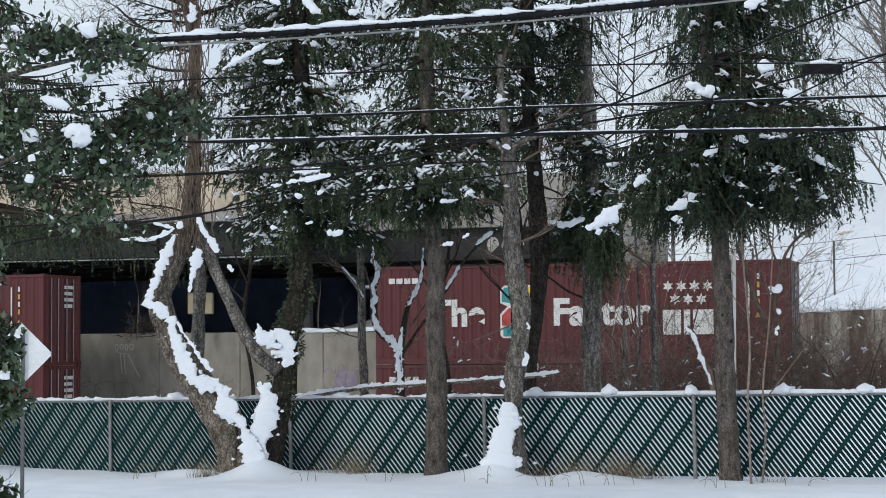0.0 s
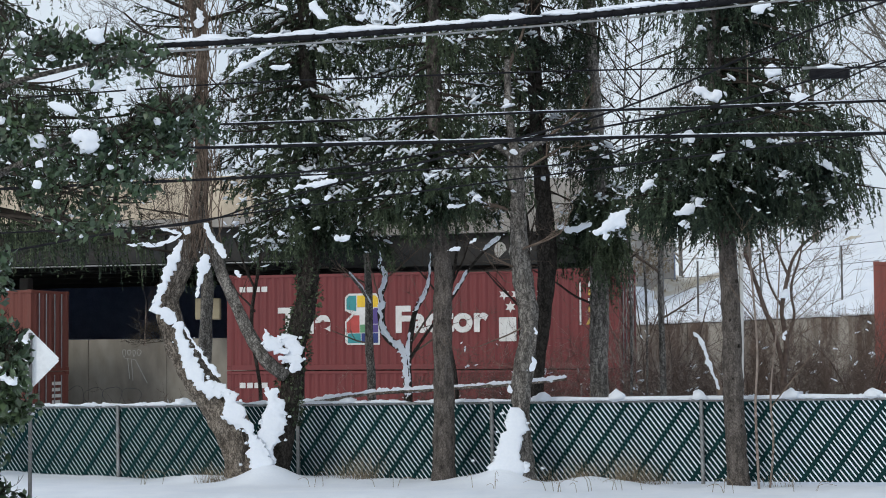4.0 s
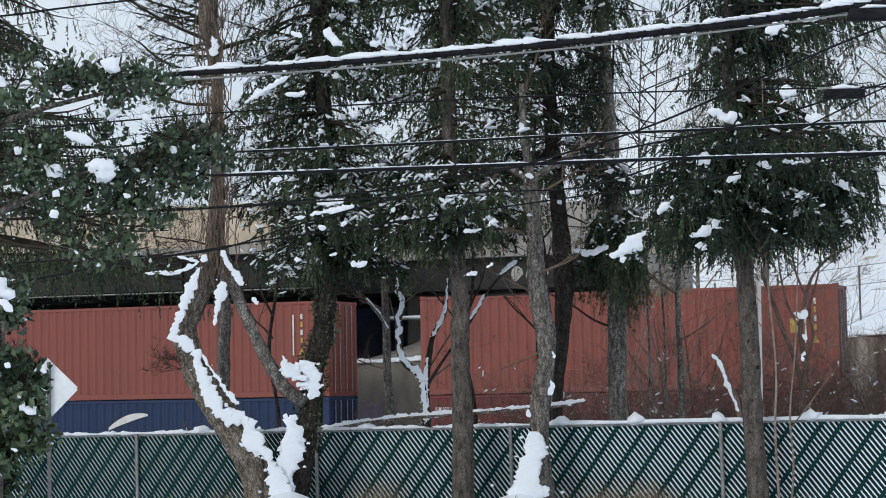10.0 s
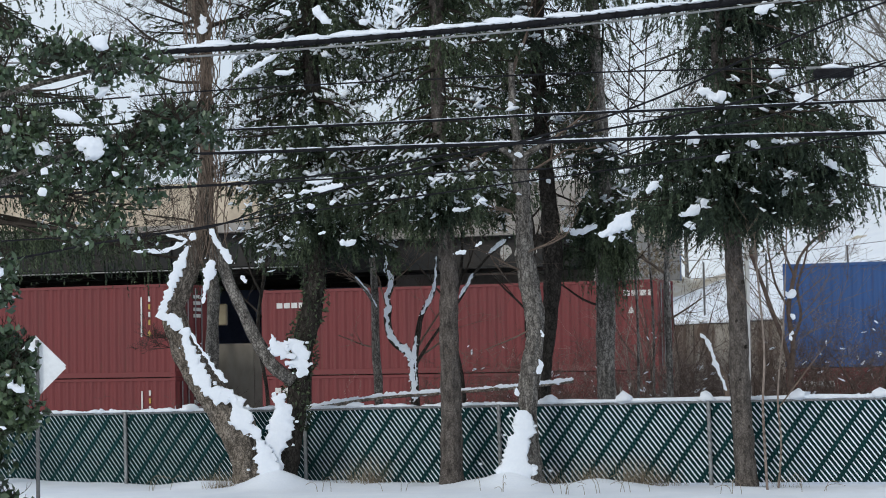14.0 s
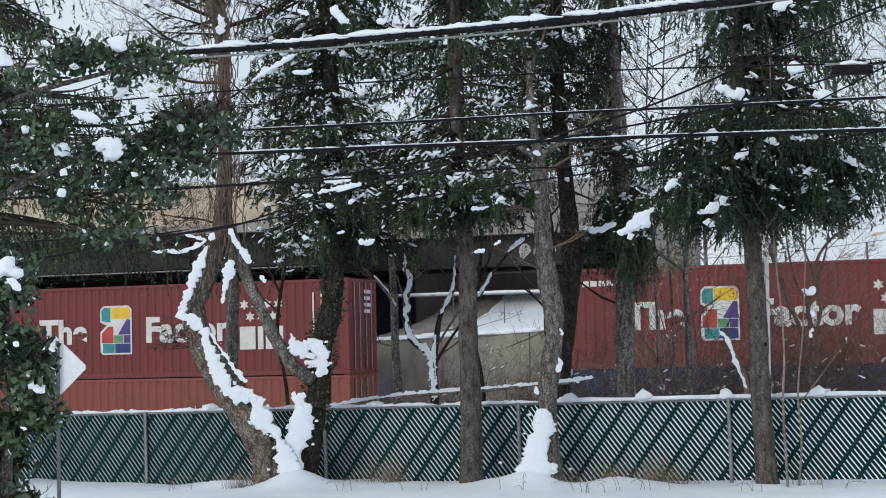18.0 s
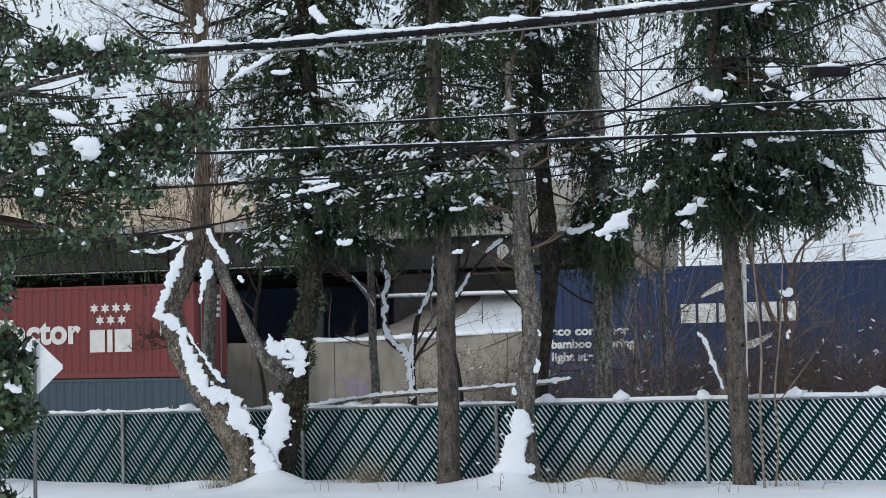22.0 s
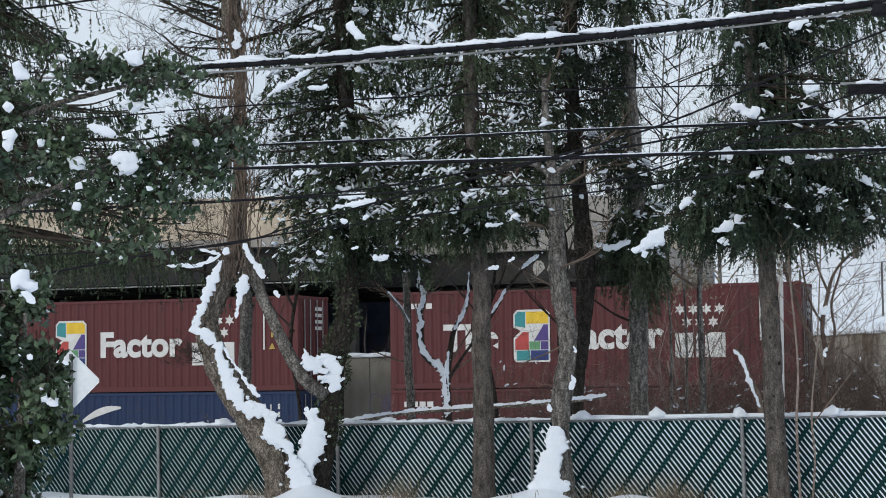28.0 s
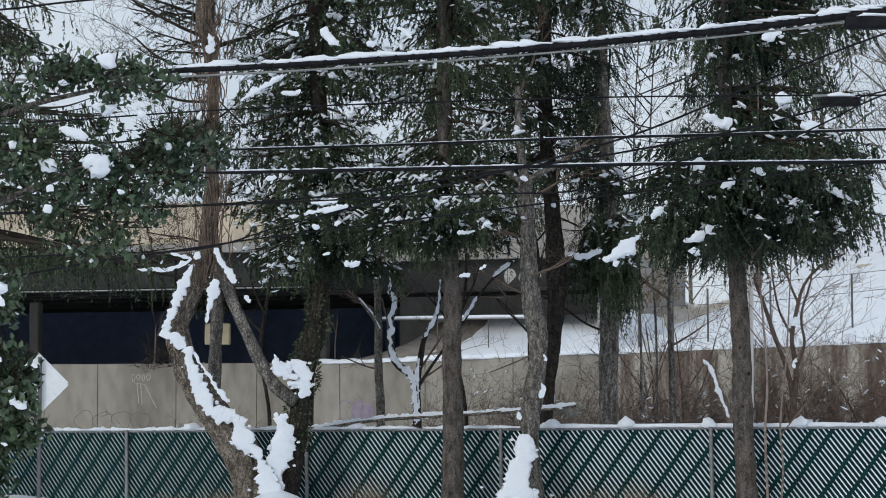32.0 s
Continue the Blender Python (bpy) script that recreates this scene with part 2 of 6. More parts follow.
def tube_data(pts, sides=8, rough=0.0, seed=0, cap=True, ridge=0.0):
    """A tapered tube along (x, y, z, radius) points, smoothed, with knobbly rings."""
    pts = [Vector(p) for p in pts]
    fine = []
    for i in range(len(pts) - 1):
        p0, p1, p2, p3 = pts[max(i - 1, 0)], pts[i], pts[i + 1], pts[min(i + 2, len(pts) - 1)]
        steps = max(2, min(24 if ridge else 10, int((p2.to_3d() - p1.to_3d()).length / (0.06 if ridge else max(0.08, 1.2 * p1.w)))))
        for k in range(steps):
            t = k / steps
            fine.append(0.5 * ((2 * p1) + (p2 - p0) * t + (2 * p0 - 5 * p1 + 4 * p2 - p3) * t * t + (3 * p1 - p0 - 3 * p2 + p3) * t ** 3))
    fine.append(pts[-1])
    verts, faces = [], []
    for i, p in enumerate(fine):
        a = fine[max(i - 1, 0)].to_3d()
        b = fine[min(i + 1, len(fine) - 1)].to_3d()
        d = (b - a).normalized()
        u = d.cross(Vector((0, 1, 0.1))).normalized()
        v = d.cross(u)
        for k in range(sides):
            ang = 2 * math.pi * k / sides
            r = p.w
            if rough:
                r *= 1 + rough * noise.noise(Vector((math.cos(ang) * 1.7, math.sin(ang) * 1.7, i * 0.23 + seed * 7.1))) + rough * 0.6 * noise.noise(Vector((k * 2.3, i * 0.5, seed)))
            if ridge:
                r *= 1 + ridge * noise.noise(Vector((math.cos(ang) * 4.5, math.sin(ang) * 4.5, p.z * 1.6 + seed * 3))) + ridge * 0.6 * noise.noise(Vector((math.cos(ang) * 9, math.sin(ang) * 9, p.z * 5 + seed)))
            verts.append(p.to_3d() + (u * math.cos(ang) + v * math.sin(ang)) * r)
        if i:
            o = (i - 1) * sides
            for k in range(sides):
                k2 = (k + 1) % sides
                faces.append((o + k, o + k2, o + sides + k2, o + sides + k))
    if cap:
        faces.append(tuple(range(sides))[::-1])
        faces.append(tuple(range(len(verts) - sides, len(verts))))
    return verts, faces


class Heap:
    """Collects verts and faces for one joined mesh."""

    def __init__(self):
        self.v, self.f = [], []

    def add(self, vf):
        o = len(self.v)
        self.v += [tuple(p) for p in vf[0]]
        self.f += [tuple(i + o for i in q) for q in vf[1]]

    def part(self, name, mat, parent=None, label="", smooth=False, kind="stuff"):
        return tagged(put(name, mesh_of(name, self.v, self.f, mat, smooth=smooth), parent, None, label), kind=kind)


def limb(name, pts, mat, parent, sides=12, rough=0.18, seed=0, label="", ridge=0.0):
    v, f = tube_data(pts, sides, rough, seed, True, ridge)
    return put(name, mesh_of(name, v, f, mat, smooth=True), parent, None, label)


ICO = bmesh.new()
bmesh.ops.create_icosphere(ICO, subdivisions=2, radius=1.0)
ICO_V = [v.co.copy() for v in ICO.verts]
ICO_F = [tuple(v.index for v in f.verts) for f in ICO.faces]
ICO.free()


def snow_clots(run, seed, flat_y=0.13):
    """Snow plastered along a run of (x, y, z, radius): a torn, uneven skin with crisp edges and stray crumbs."""
    rng, heap = random.Random(seed), Heap()
    pts = [Vector(p) for p in run]
    rings, sides = [], 22
    for i in range(len(pts) - 1):
        n = max(3, int((pts[i + 1].to_3d() - pts[i].to_3d()).length / 0.028))
        rings += [pts[i].lerp(pts[i + 1], k / n) for k in range(n)]
    rings.append(pts[-1])
    verts, faces = [], []
    sh = Vector((seed * 3.1, seed * 1.7, 0))
    for i, p in enumerate(rings):
        d = (rings[min(i + 1, len(rings) - 1)].to_3d() - rings[max(i - 1, 0)].to_3d()).normalized()
        u = d.cross(Vector((0, 1, 0.05))).normalized()
        near_end = min((p.to_3d() - rings[0].to_3d()).length, (p.to_3d() - rings[-1].to_3d()).length) / max(p.w, 0.01)
        end = math.sqrt(max(0.04, 1 - (1 - min(near_end, 1.0)) ** 2))
        for k in range(sides):
            ang = 2 * math.pi * k / sides
            o = (u * math.cos(ang) + Vector((0, 1, 0)) * math.sin(ang) * flat_y)
            q = p.to_3d() + o * p.w
            r = 0.9 * p.w + min(0.085, p.w) * (0.6 * noise.noise(q * 3.2 + sh) + 0.75 * noise.noise(q * 9 + sh) + 0.65 * noise.noise(q * 22 + sh) + 0.45 * noise.noise(q * 47 + sh))
            verts.append(p.to_3d() + o * max(0.1 * p.w, r) * end)
        if i:
            b = (i - 1) * sides
            faces += [(b + k, b + (k + 1) % sides, b + sides + (k + 1) % sides, b + sides + k) for k in range(sides)]
    heap.add((verts, faces))
    for i in range(int(len(rings) / 5)):
        c = rng.choice(rings)
        s = min(0.03, c.w * rng.uniform(0.12, 0.4))
        heap.add(snow_lump(c.x + rng.choice((-1, 1)) * rng.uniform(0.8, 1.35) * c.w, c.y, c.z + rng.uniform(-0.6, 0.6) * c.w, s, s * 0.8, s, rng.random() * 60))
    return heap


FLECK = bmesh.new()
bmesh.ops.create_icosphere(FLECK, subdivisions=1, radius=1.0)
FLECK_V = [v.co.copy() for v in FLECK.verts]
FLECK_F = [tuple(v.index for v in f.verts) for f in FLECK.faces]
FLECK.free()


def snow_fleck(p, along, size, slim, rng):
    """A small torn sliver of snow lying along a twig."""
    ax = Vector(along).normalized()
    ay = ax.cross(Vector((0, 0, 1))).normalized()
    vs = []
    for c in FLECK_V:
        k = 0.4 + 0.95 * rng.random()
        vs.append(Vector(p) + (ax * c.x + (ay * c.y + Vector((0, 0, 1)) * c.z) * slim) * size * k)
    return vs, FLECK_F


def snow_lump(x, y, z, sx, sy, sz, seed=0, lean=0.0):
    """An uneven cushion of snow, flat below."""
    vs = []
    for c in ICO_V:
        k = 1 + 0.6 * noise.noise(c * 1.6 + Vector((seed * 3.7, seed * 1.3, 0))) + 0.4 * noise.noise(c * 3.6 + Vector((seed, 0, 5)))
        zz = c.z * (1.0 if c.z > 0 else 0.4)
        vs.append((x + c.x * sx * k, y + c.y * sy * k, z + zz * sz * k + lean * c.x * sx))
    return vs, ICO_F


# ---- ground plan: the tracks run at 18 degrees to the view ----
TRACK = pose(0, 55.14, 0, 0, 0, -18.04)          # x along the train, y away from the camera
FENCE = pose(0, 30.0, 0.0, 0, -0.66, -21.0)
WALL_Q = 6.0


def wall_top(a):
    return 2.58 + 0.031 * max(0.0, min(a + 4, 26))


# drifts against the trunks: x, y, height, radius
MOUNDS = ((-2.45, 29.7, 0.14, 0.75), (-2.32, 29.5, 0.17, 0.36), (-3.75, 30.2, 0.09, 0.30), (-3.35, 30.0, 0.07, 0.28), (-5.2, 31.0, -0.08, 1.4), (1.2, 28.7, 0.10, 0.7), (1.28, 28.45, 0.17, 0.36),
          (0.55, 29.0, 0.04, 0.5), (2.5, 28.6, 0.10, 0.42), (3.0, 28.4, 0.05, 0.4), (4.75, 27.6, 0.03, 0.4), (-0.9, 29.6, 0.03, 0.6), (6.6, 27.0, 0.04, 0.8))


def ground_height(a, q):
    if q < -9:
        z = 0.0
    elif q < -3:
        k = (q + 9) / 6
        z = -1.95 * k * k * (3 - 2 * k)
    elif q < 6.2:
        z = -1.95
    else:
        rise = 0.05 + 0.28 * max(0.0, min((a - 1) / 14, 1.0))
        if a < -5.5:
            rise = 0.0
        elif a < 3.6:
            rise = max(rise, 0.24 * min(1.0, (a + 5.5) / 2.0) if q < 13 else 0.24 * min(1.0, (a + 5.5) / 2.0) * 6.8 / (q - 6.2))
        z = wall_top(a) - 0.06 + rise * min(q - 6.2, 22) + 0.01 * max(0.0, q - 28)
    w = (TRACK @ Vector((a, q, 0)))
    if q < -9:
        z += 0.02 + 0.045 * noise.noise(Vector((w.x * 0.7, w.y * 0.5, 1.0))) + 0.03 * noise.noise(Vector((w.x * 2.1, w.y * 1.3, 4.0)))
        for cx, cy, h, r in MOUNDS:
            z += h * math.exp(-((w.x - cx) ** 2 + (w.y - cy) ** 2) / (r * r))
    elif q > 6.2:
        z += 0.12 * noise.noise(Vector((w.x * 0.4, w.y * 0.4, 2.0)))
    return z


def build_ground():
    av = [-900, -500, -250, -120, -60, -40, -30] + [-24 + 0.16 * i for i in range(318)] + [28, 32, 40, 60, 90, 150, 300, 600, 900]
    qv = [-400, -200, -120, -80, -60, -50, -45, -40, -37] + [-35 + 0.16 * i for i in range(94)] + [-20 + i for i in range(26)] + [5.99, 6.01, 6.2, 6.26] + [6.6 + 0.5 * i for i in range(44)] + [30, 34, 40, 60, 100, 200, 400, 900, 2000]
    verts, faces = [], []
    for q in qv:
        for a in av:
            verts.append(TRACK @ Vector((a, q, ground_height(a, q))))
    n = len(av)
    for j in range(len(qv) - 1):
        for i in range(n - 1):
            faces.append((j * n + i, j * n + i + 1, (j + 1) * n + i + 1, (j + 1) * n + i))
    ob = put("ground", mesh_of("ground", verts, faces, SNOW, smooth=True))
    tagged(ob, "snow-covered ground beside the railway cutting", "ground", kind="structure")


build_ground()

for k, q in enumerate((0.50, 1.94)):
    bm = box_bm(-300, q - 0.07, -1.95, 300, q + 0.07, -1.92)
    box_bm(-300, q - 0.012, -1.92, 300, q + 0.012, -1.80, bm=bm)
    box_bm(-300, q - 0.036, -1.80, 300, q + 0.036, -1.755, bm=bm)
    tagged(part("rail", bm, RAIL), "steel running rail in the cutting", "rail", group="rails", kind="structure").matrix_basis = TRACK


def flat(name, corners, mat, parent, y=-0.006, label=""):
    """A thin painted shape on the side sheet, from (x, z) corners."""
    n = len(corners)
    vs = [(x, y, z) for x, z in corners] + [(x, y + 0.004, z) for x, z in corners]
    fs = [tuple(range(n)), tuple(range(n, 2 * n))[::-1]] + [(i, (i + 1) % n, n + (i + 1) % n, n + i) for i in range(n)]
    return put(name, mesh_of(name, vs, fs, mat), parent, None, label)


def loop(name, cx, cz, rx, rz, w, mat, parent, y):
    """A sprayed closed stroke: a thin flat ring."""
    n, vs = 20, []
    for i in range(n):
        t = 2 * math.pi * i / n
        k = 1 + 0.12 * math.sin(3 * t + cx)
        vs += [(cx + rx * k * math.cos(t), y, cz + rz * k * math.sin(t)), (cx + (rx * k - w) * math.cos(t), y, cz + (rz * k - w) * math.sin(t))]
    fs = [(2 * i, 2 * i + 1, (2 * i + 3) % (2 * n), (2 * i + 2) % (2 * n)) for i in range(n)]
    return put(name, mesh_of(name, vs, fs, mat), parent)


# ---- retaining wall behind the tracks, in cast panels ----
def build_wall():
    wall = thing("wall_north", TRACK, "weathered concrete retaining wall with a snow cap", "wall", kind="structure")
    a = -80.0
    while a < 70:
        wide = 3.0
        zt0, zt1 = wall_top(a), wall_top(a + wide)
        bm = box_bm(a + 0.012, WALL_Q, -2.4, a + wide - 0.012, WALL_Q + 0.3, 0.0, 0.0)
        for v in bm.verts:
            if v.co.z > -1:
                v.co.z = zt0 + (zt1 - zt0) * (v.co.x - a) / wide
        bmesh.ops.bevel(bm, geom=list(bm.edges), offset=0.012, segments=1, affect="EDGES")
        part("panel", bm, CONCRETE if a < 2 else CONCRETE_STAINED, wall)
        a += wide
    bm = box_bm(-80, WALL_Q + 0.04, -2.4, 70, WALL_Q + 0.2, 2.4)
    part("joint_fill", bm, CONCRETE_STAINED, wall)
    # sprayed tags, illegible: plain strokes
    for k, (rx, rz) in enumerate(((0.07, 0.14), (0.08, 0.10), (0.06, 0.12), (0.09, 0.11))):
        loop("paint_stroke", -12.62 + 0.19 * k, 2.1 + 0.02 * (k % 2), rx, rz, 0.028, PALE_SPRAY, wall, WALL_Q - 0.005)
    for x0, x1, z0, z1 in ((-12.5, -12.42, 1.9, 1.2), (-12.36, -12.3, 1.9, 1.15), (-12.2, -11.75, 1.85, 1.05), (-12.62, -12.2, 1.92, 1.86)):
        flat("paint_stroke", [(x0, z0), (x0 + 0.03, z0 + 0.01), (x1 + 0.03, z1 + 0.01), (x1, z1)], PALE_SPRAY, wall, WALL_Q - 0.005)
    for k in range(4):
        loop("paint_stroke", -14.5 + 0.72 * k, 0.62 - 0.03 * (k % 2), 0.37, 0.34, 0.018, POST_GREY, wall, WALL_Q - 0.005)
    for k in range(3):
        loop("paint_stroke", -4.75 + 0.5 * k, 0.98, 0.3, 0.36, 0.05, MAUVE, wall, WALL_Q - 0.009)
    flat("paint_patch", [(-4.2 + 0.42 * math.cos(t * 0.5236), 0.95 + 0.32 * math.sin(t * 0.5236)) for t in range(12)], MAUVE, wall, WALL_Q - 0.005)
    flat("paint_patch", [(2.9 + 0.5 * math.cos(t * 0.5236), 1.0 + 0.2 * math.sin(t * 0.5236)) for t in range(12)], FADED_TEAL, wall, WALL_Q - 0.005)
    cap = Heap()
    a = -5.6
    while a < 40:
        s = random.uniform(0.5, 0.9)
        cap.add(snow_lump(a, WALL_Q + 0.18, wall_top(a), s, 0.26, random.uniform(0.09, 0.14), a))
        a += s * 0.7
    cap.part("snow_cap", SNOW, wall, "white snow lying on the wall", True)


build_wall()


# ---- bridge deck over the void at the left ----
def build_bridge():
    br = thing("bridge", TRACK, "road bridge with dark steel girders and a tan parapet", "bridge", kind="structure")
    end, far = -5.2, 3.4
    for q in (3.4, 8.0, 9.7, 13.0, 18.0, 22.5):
        stop = end if q < 9 else 2.9
        part("girder", box_bm(-80, q, 5.10, stop, q + 0.06, 6.15), STEEL_DARK, br)
        part("flange", box_bm(-80, q - 0.16, 5.055, stop, q + 0.22, 5.096), STEEL_DARK, br)
        if q < 4:
            for i in range(24):
                part("stiffener", box_bm(end - 1.6 - 3 * i, q - 0.12, 5.104, end - 1.57 - 3 * i, q - 0.004, 6.14), STEEL_DARK, br)
    part("deck", box_bm(-80, 3.0, 6.16, end, 9.3, 6.46), DIM_CONCRETE, br)
    part("deck", box_bm(-80, 9.304, 6.16, far, 24.2, 6.46), DIM_CONCRETE, br)
    part("parapet", box_bm(-80, 3.05, 6.464, end, 3.3, 7.68, 0.02), PARAPET, br, "tan concrete parapet")
    part("parapet", box_bm(end - 0.25, 3.304, 6.464, end, 9.3, 7.68, 0.02), PARAPET, br, "tan concrete parapet")
    part("parapet", box_bm(end - 0.25, 9.35, 6.464, far, 9.6, 7.95, 0.02), DIM_CONCRETE, br, "dim concrete parapet")
    part("parapet", box_bm(far - 0.25, 9.604, 6.464, far, 24.0, 7.68, 0.02), PARAPET, br, "tan concrete parapet")
    part("coping", box_bm(-80, 2.98, 7.684, end, 3.37, 7.81, 0.02), PARAPET, br)
    part("abutment", box_bm(2.95, 9.8, 2.3, 3.4, 24.0, 6.15), DIM_CONCRETE, br, "dim concrete abutment wall")
    # inner wall added to brighten the dark behind the bank
    part("abutment", box_bm(-5.6, 14.0, 2.3, 2.946, 14.4, 6.15), DIM_CONCRETE, br)
    # added wall closing the void; its colour stands in for the shade
    part("back_wall", box_bm(-80, 24.0, 2.0, 3.4, 24.3, 6.15), NAVY_SHADE, br)
    soil = []
    for j in range(13):
        for i in range(11):
            a, q = -5.6 + 0.42 * i + (0.25 * noise.noise(Vector((j * 0.7, i, 0))) if i == 10 else 0), 6.32 + 1.4 * j
            soil.append((a, q, ground_height(a, q) + (-0.05 if i in (0, 10) else 0.05) + 0.08 * noise.noise(Vector((a * 2, q * 2, 9)))))
    quads = [(j * 11 + i, j * 11 + i + 1, j * 11 + i + 12, j * 11 + i + 11) for j in range(12) for i in range(10)]
    put("bare_soil", mesh_of("bare_soil", soil, quads, SOIL, smooth=True), br, None, "bare dark soil sheltered under the deck")
    # sprayed tag on the girder, illegible: plain loops
    for cx, cz, rr in ((-0.1, 5.55, 0.22), (0.38, 5.5, 0.18), (0.82, 5.54, 0.2)):
        flat("paint_stroke", [(cx + rr * math.cos(t * 0.6283), cz + 1.3 * rr * math.sin(t * 0.6283)) for t in range(8)], PALE_SPRAY, br, 9.692)
    for a in (-8, -14, -20, -26, -32):
        part("column", box_bm(a - 0.2, 12.0, 2.3, a + 0.2, 12.4, 5.05, 0.03), DIM_CONCRETE, br)
    v, f = tube_data([(-80, 3.1, 5.02, 0.025), (-30, 3.1, 5.0, 0.025), (end, 3.1, 4.98, 0.025)], 6)
    put("conduit", mesh_of("conduit", v, f, GALV, smooth=True), br, None, "pale conduit")


build_bridge()


# ---- slatted chain-link fence ----
def build_fence():
    fe = thing("fence", FENCE, "dark green slatted chain-link fence packed with snow", "fence")
    H, PER, WID, RUN = 1.22, 0.081, 0.060, 0.92
    part("packed_snow", box_bm(-34, 0.006, 0.0, 30, 0.03, H), SNOW, fe, "snow packed in the mesh")
    def slat_data(s0, run, wid, y0, y1):
        return ([(s0, y0, H), (s0 + wid, y0, H), (s0 + run + wid, y0, 0), (s0 + run, y0, 0), (s0, y1, H), (s0 + wid, y1, H), (s0 + run + wid, y1, 0), (s0 + run, y1, 0)],
                [(0, 3, 2, 1), (4, 5, 6, 7), (0, 1, 5, 4), (1, 2, 6, 5), (2, 3, 7, 6), (3, 0, 4, 7)])
    # the weave is tighter at one end and looser past the broken tree
    weave = {w: mesh_of("slat", *slat_data(0, RUN, WID + w, 0.0, 0.009), SLAT) for w in (0.004, -0.003, -0.006)}

    def slack(s):
        return 0.004 if s < -2.6 else -0.003 if s < 0.6 else -0.006

    rest = Heap()
    for i in range(-410, 370):
        s = i * PER
        if -11.6 < s + RUN / 2 < 10.4:
            put("slat", weave[slack(s)], fe, pose(s, 0, 0))
        elif -33 < s < 29:
            rest.add(slat_data(s, RUN, WID + slack(s), 0.0, 0.009))
    ob = rest.part("far_slats", SLAT, fe)
    tagged(ob, kind="stuff")
    me2 = mesh_of("cross_slat", *slat_data(0, -RUN * 0.98, 0.075, -0.010, -0.002), SLAT_TEAL)
    s = -33.0
    rng = random.Random(5)
    while s < 29:
        put("cross_slat", me2, fe, pose(s, 0, 0))
        s += rng.choice((0.30, 0.38, 0.40, 0.45, 0.52))
    v, f = tube_data([(-34, -0.01, H + 0.005, 0.022), (30, -0.01, H + 0.005, 0.022)], 8)
    put("top_rail", mesh_of("top_rail", v, f, GALV, smooth=True), fe, None, "galvanised top rail")
    pv, pf = tube_data([(0, -0.045, -0.3, 0.032), (0, -0.045, H + 0.03, 0.032)], 10)
    post = mesh_of("post", pv, pf, GALV, smooth=True)
    for i in range(-9, 9):
        put("post", post, fe, pose(1.28 + 3.36 * i, 0, 0))
    ridge = Heap()
    s = -20.0
    while s < 20:
        w = rng.uniform(0.05, 0.17)
        h = rng.uniform(0.02, 0.055) * (0.9 if s < 0.5 else 0.8)
        if rng.random() < 0.94:
            ridge.add(snow_lump(s, 0.0, H + 0.03, w, 0.06 + h * 0.5, h, s))
        s += w * 0.8
    for s, h in ((-4.2, 0.10), (2.1, 0.10), (3.3, 0.12), (4.6, 0.10), (6.0, 0.11), (7.2, 0.10), (-1.2, 0.07)):
        ridge.add(snow_lump(s, 0.0, H + 0.05, 0.14, 0.13, h, s))
    ridge.part("snow_ridge", SNOW, fe, "white snow along the top rail", True)
    limb("snow_slab", [(1.9 + 0.5 * k, 0.0, H + 0.042 + 0.006 * math.sin(k * 1.7), 0.036 + 0.005 * math.sin(k * 2.3)) for k in range(36)], SNOW, fe, 10, 0.16, 7, "even band of snow lying on the top rail")


build_fence()


# ---- the train ----
LONG, WIDE, TALL, BASE = 12.19, 2.44, 2.896, -1.37


def corrugated(x0, x1, z0, z1, y, depth, pitch, side):
    """A trapezoid-ribbed sheet in the x-z plane; side -1 faces the camera."""
    n = int(round((x1 - x0) / pitch))
    p = (x1 - x0) / n
    xs, ys = [x0], [y]
    for i in range(n):
        b = x0 + i * p
        for fx, fy in ((0.14, 0), (0.39, 1), (0.64, 1), (0.89, 0)):
            xs.append(b + fx * p)
            ys.append(y + fy * depth)
    xs.append(x1)
    ys.append(y)
    verts = [(x, yy, z0) for x, yy in zip(xs, ys)] + [(x, yy, z1) for x, yy in zip(xs, ys)]
    k = len(xs)
    faces = [(i, i + 1, k + i + 1, k + i) for i in range(k - 1)]
    return verts, faces


MESHES = {}


def text_mesh(words, size, mat):
    key = ("text", words, size, mat.name)
    if key not in MESHES:
        cu = bpy.data.curves.new("lettering", "FONT")
        cu.body, cu.size, cu.extrude = words, size, 0.004
        cu.offset = 0.038 * size
        cu.space_character = 1.02
        ob = new("lettering_source", cu)
        me = bpy.data.meshes.new_from_object(ob)
        bpy.data.objects.remove(ob)
        me.materials.clear()
        me.materials.append(mat)
        MESHES[key] = me
    return MESHES[key]


UPRIGHT = Matrix.Rotation(radians(90), 4, "X")


def lettering(name, words, x, z, size, mat, parent, wide=None, label=""):
    me = text_mesh(words, size, mat)
    m = pose(x, -0.006, z) @ UPRIGHT
    if wide:
        w = max(v.co.x for v in me.vertices) - min(v.co.x for v in me.vertices)
        m = m @ Matrix.Diagonal((wide / w, 1, 1, 1))
    return put(name, me, parent, m, label)


def rect(name, x0, z0, x1, z1, mat, parent, y=-0.006, label=""):
    return flat(name, [(x0, z0), (x1, z0), (x1, z1), (x0, z1)], mat, parent, y, label)


def star(x, z, r):
    return [(x + (r if i % 2 == 0 else 0.5 * r) * math.sin(math.pi * i / 6), z + (r if i % 2 == 0 else 0.5 * r) * math.cos(math.pi * i / 6)) for i in range(12)]


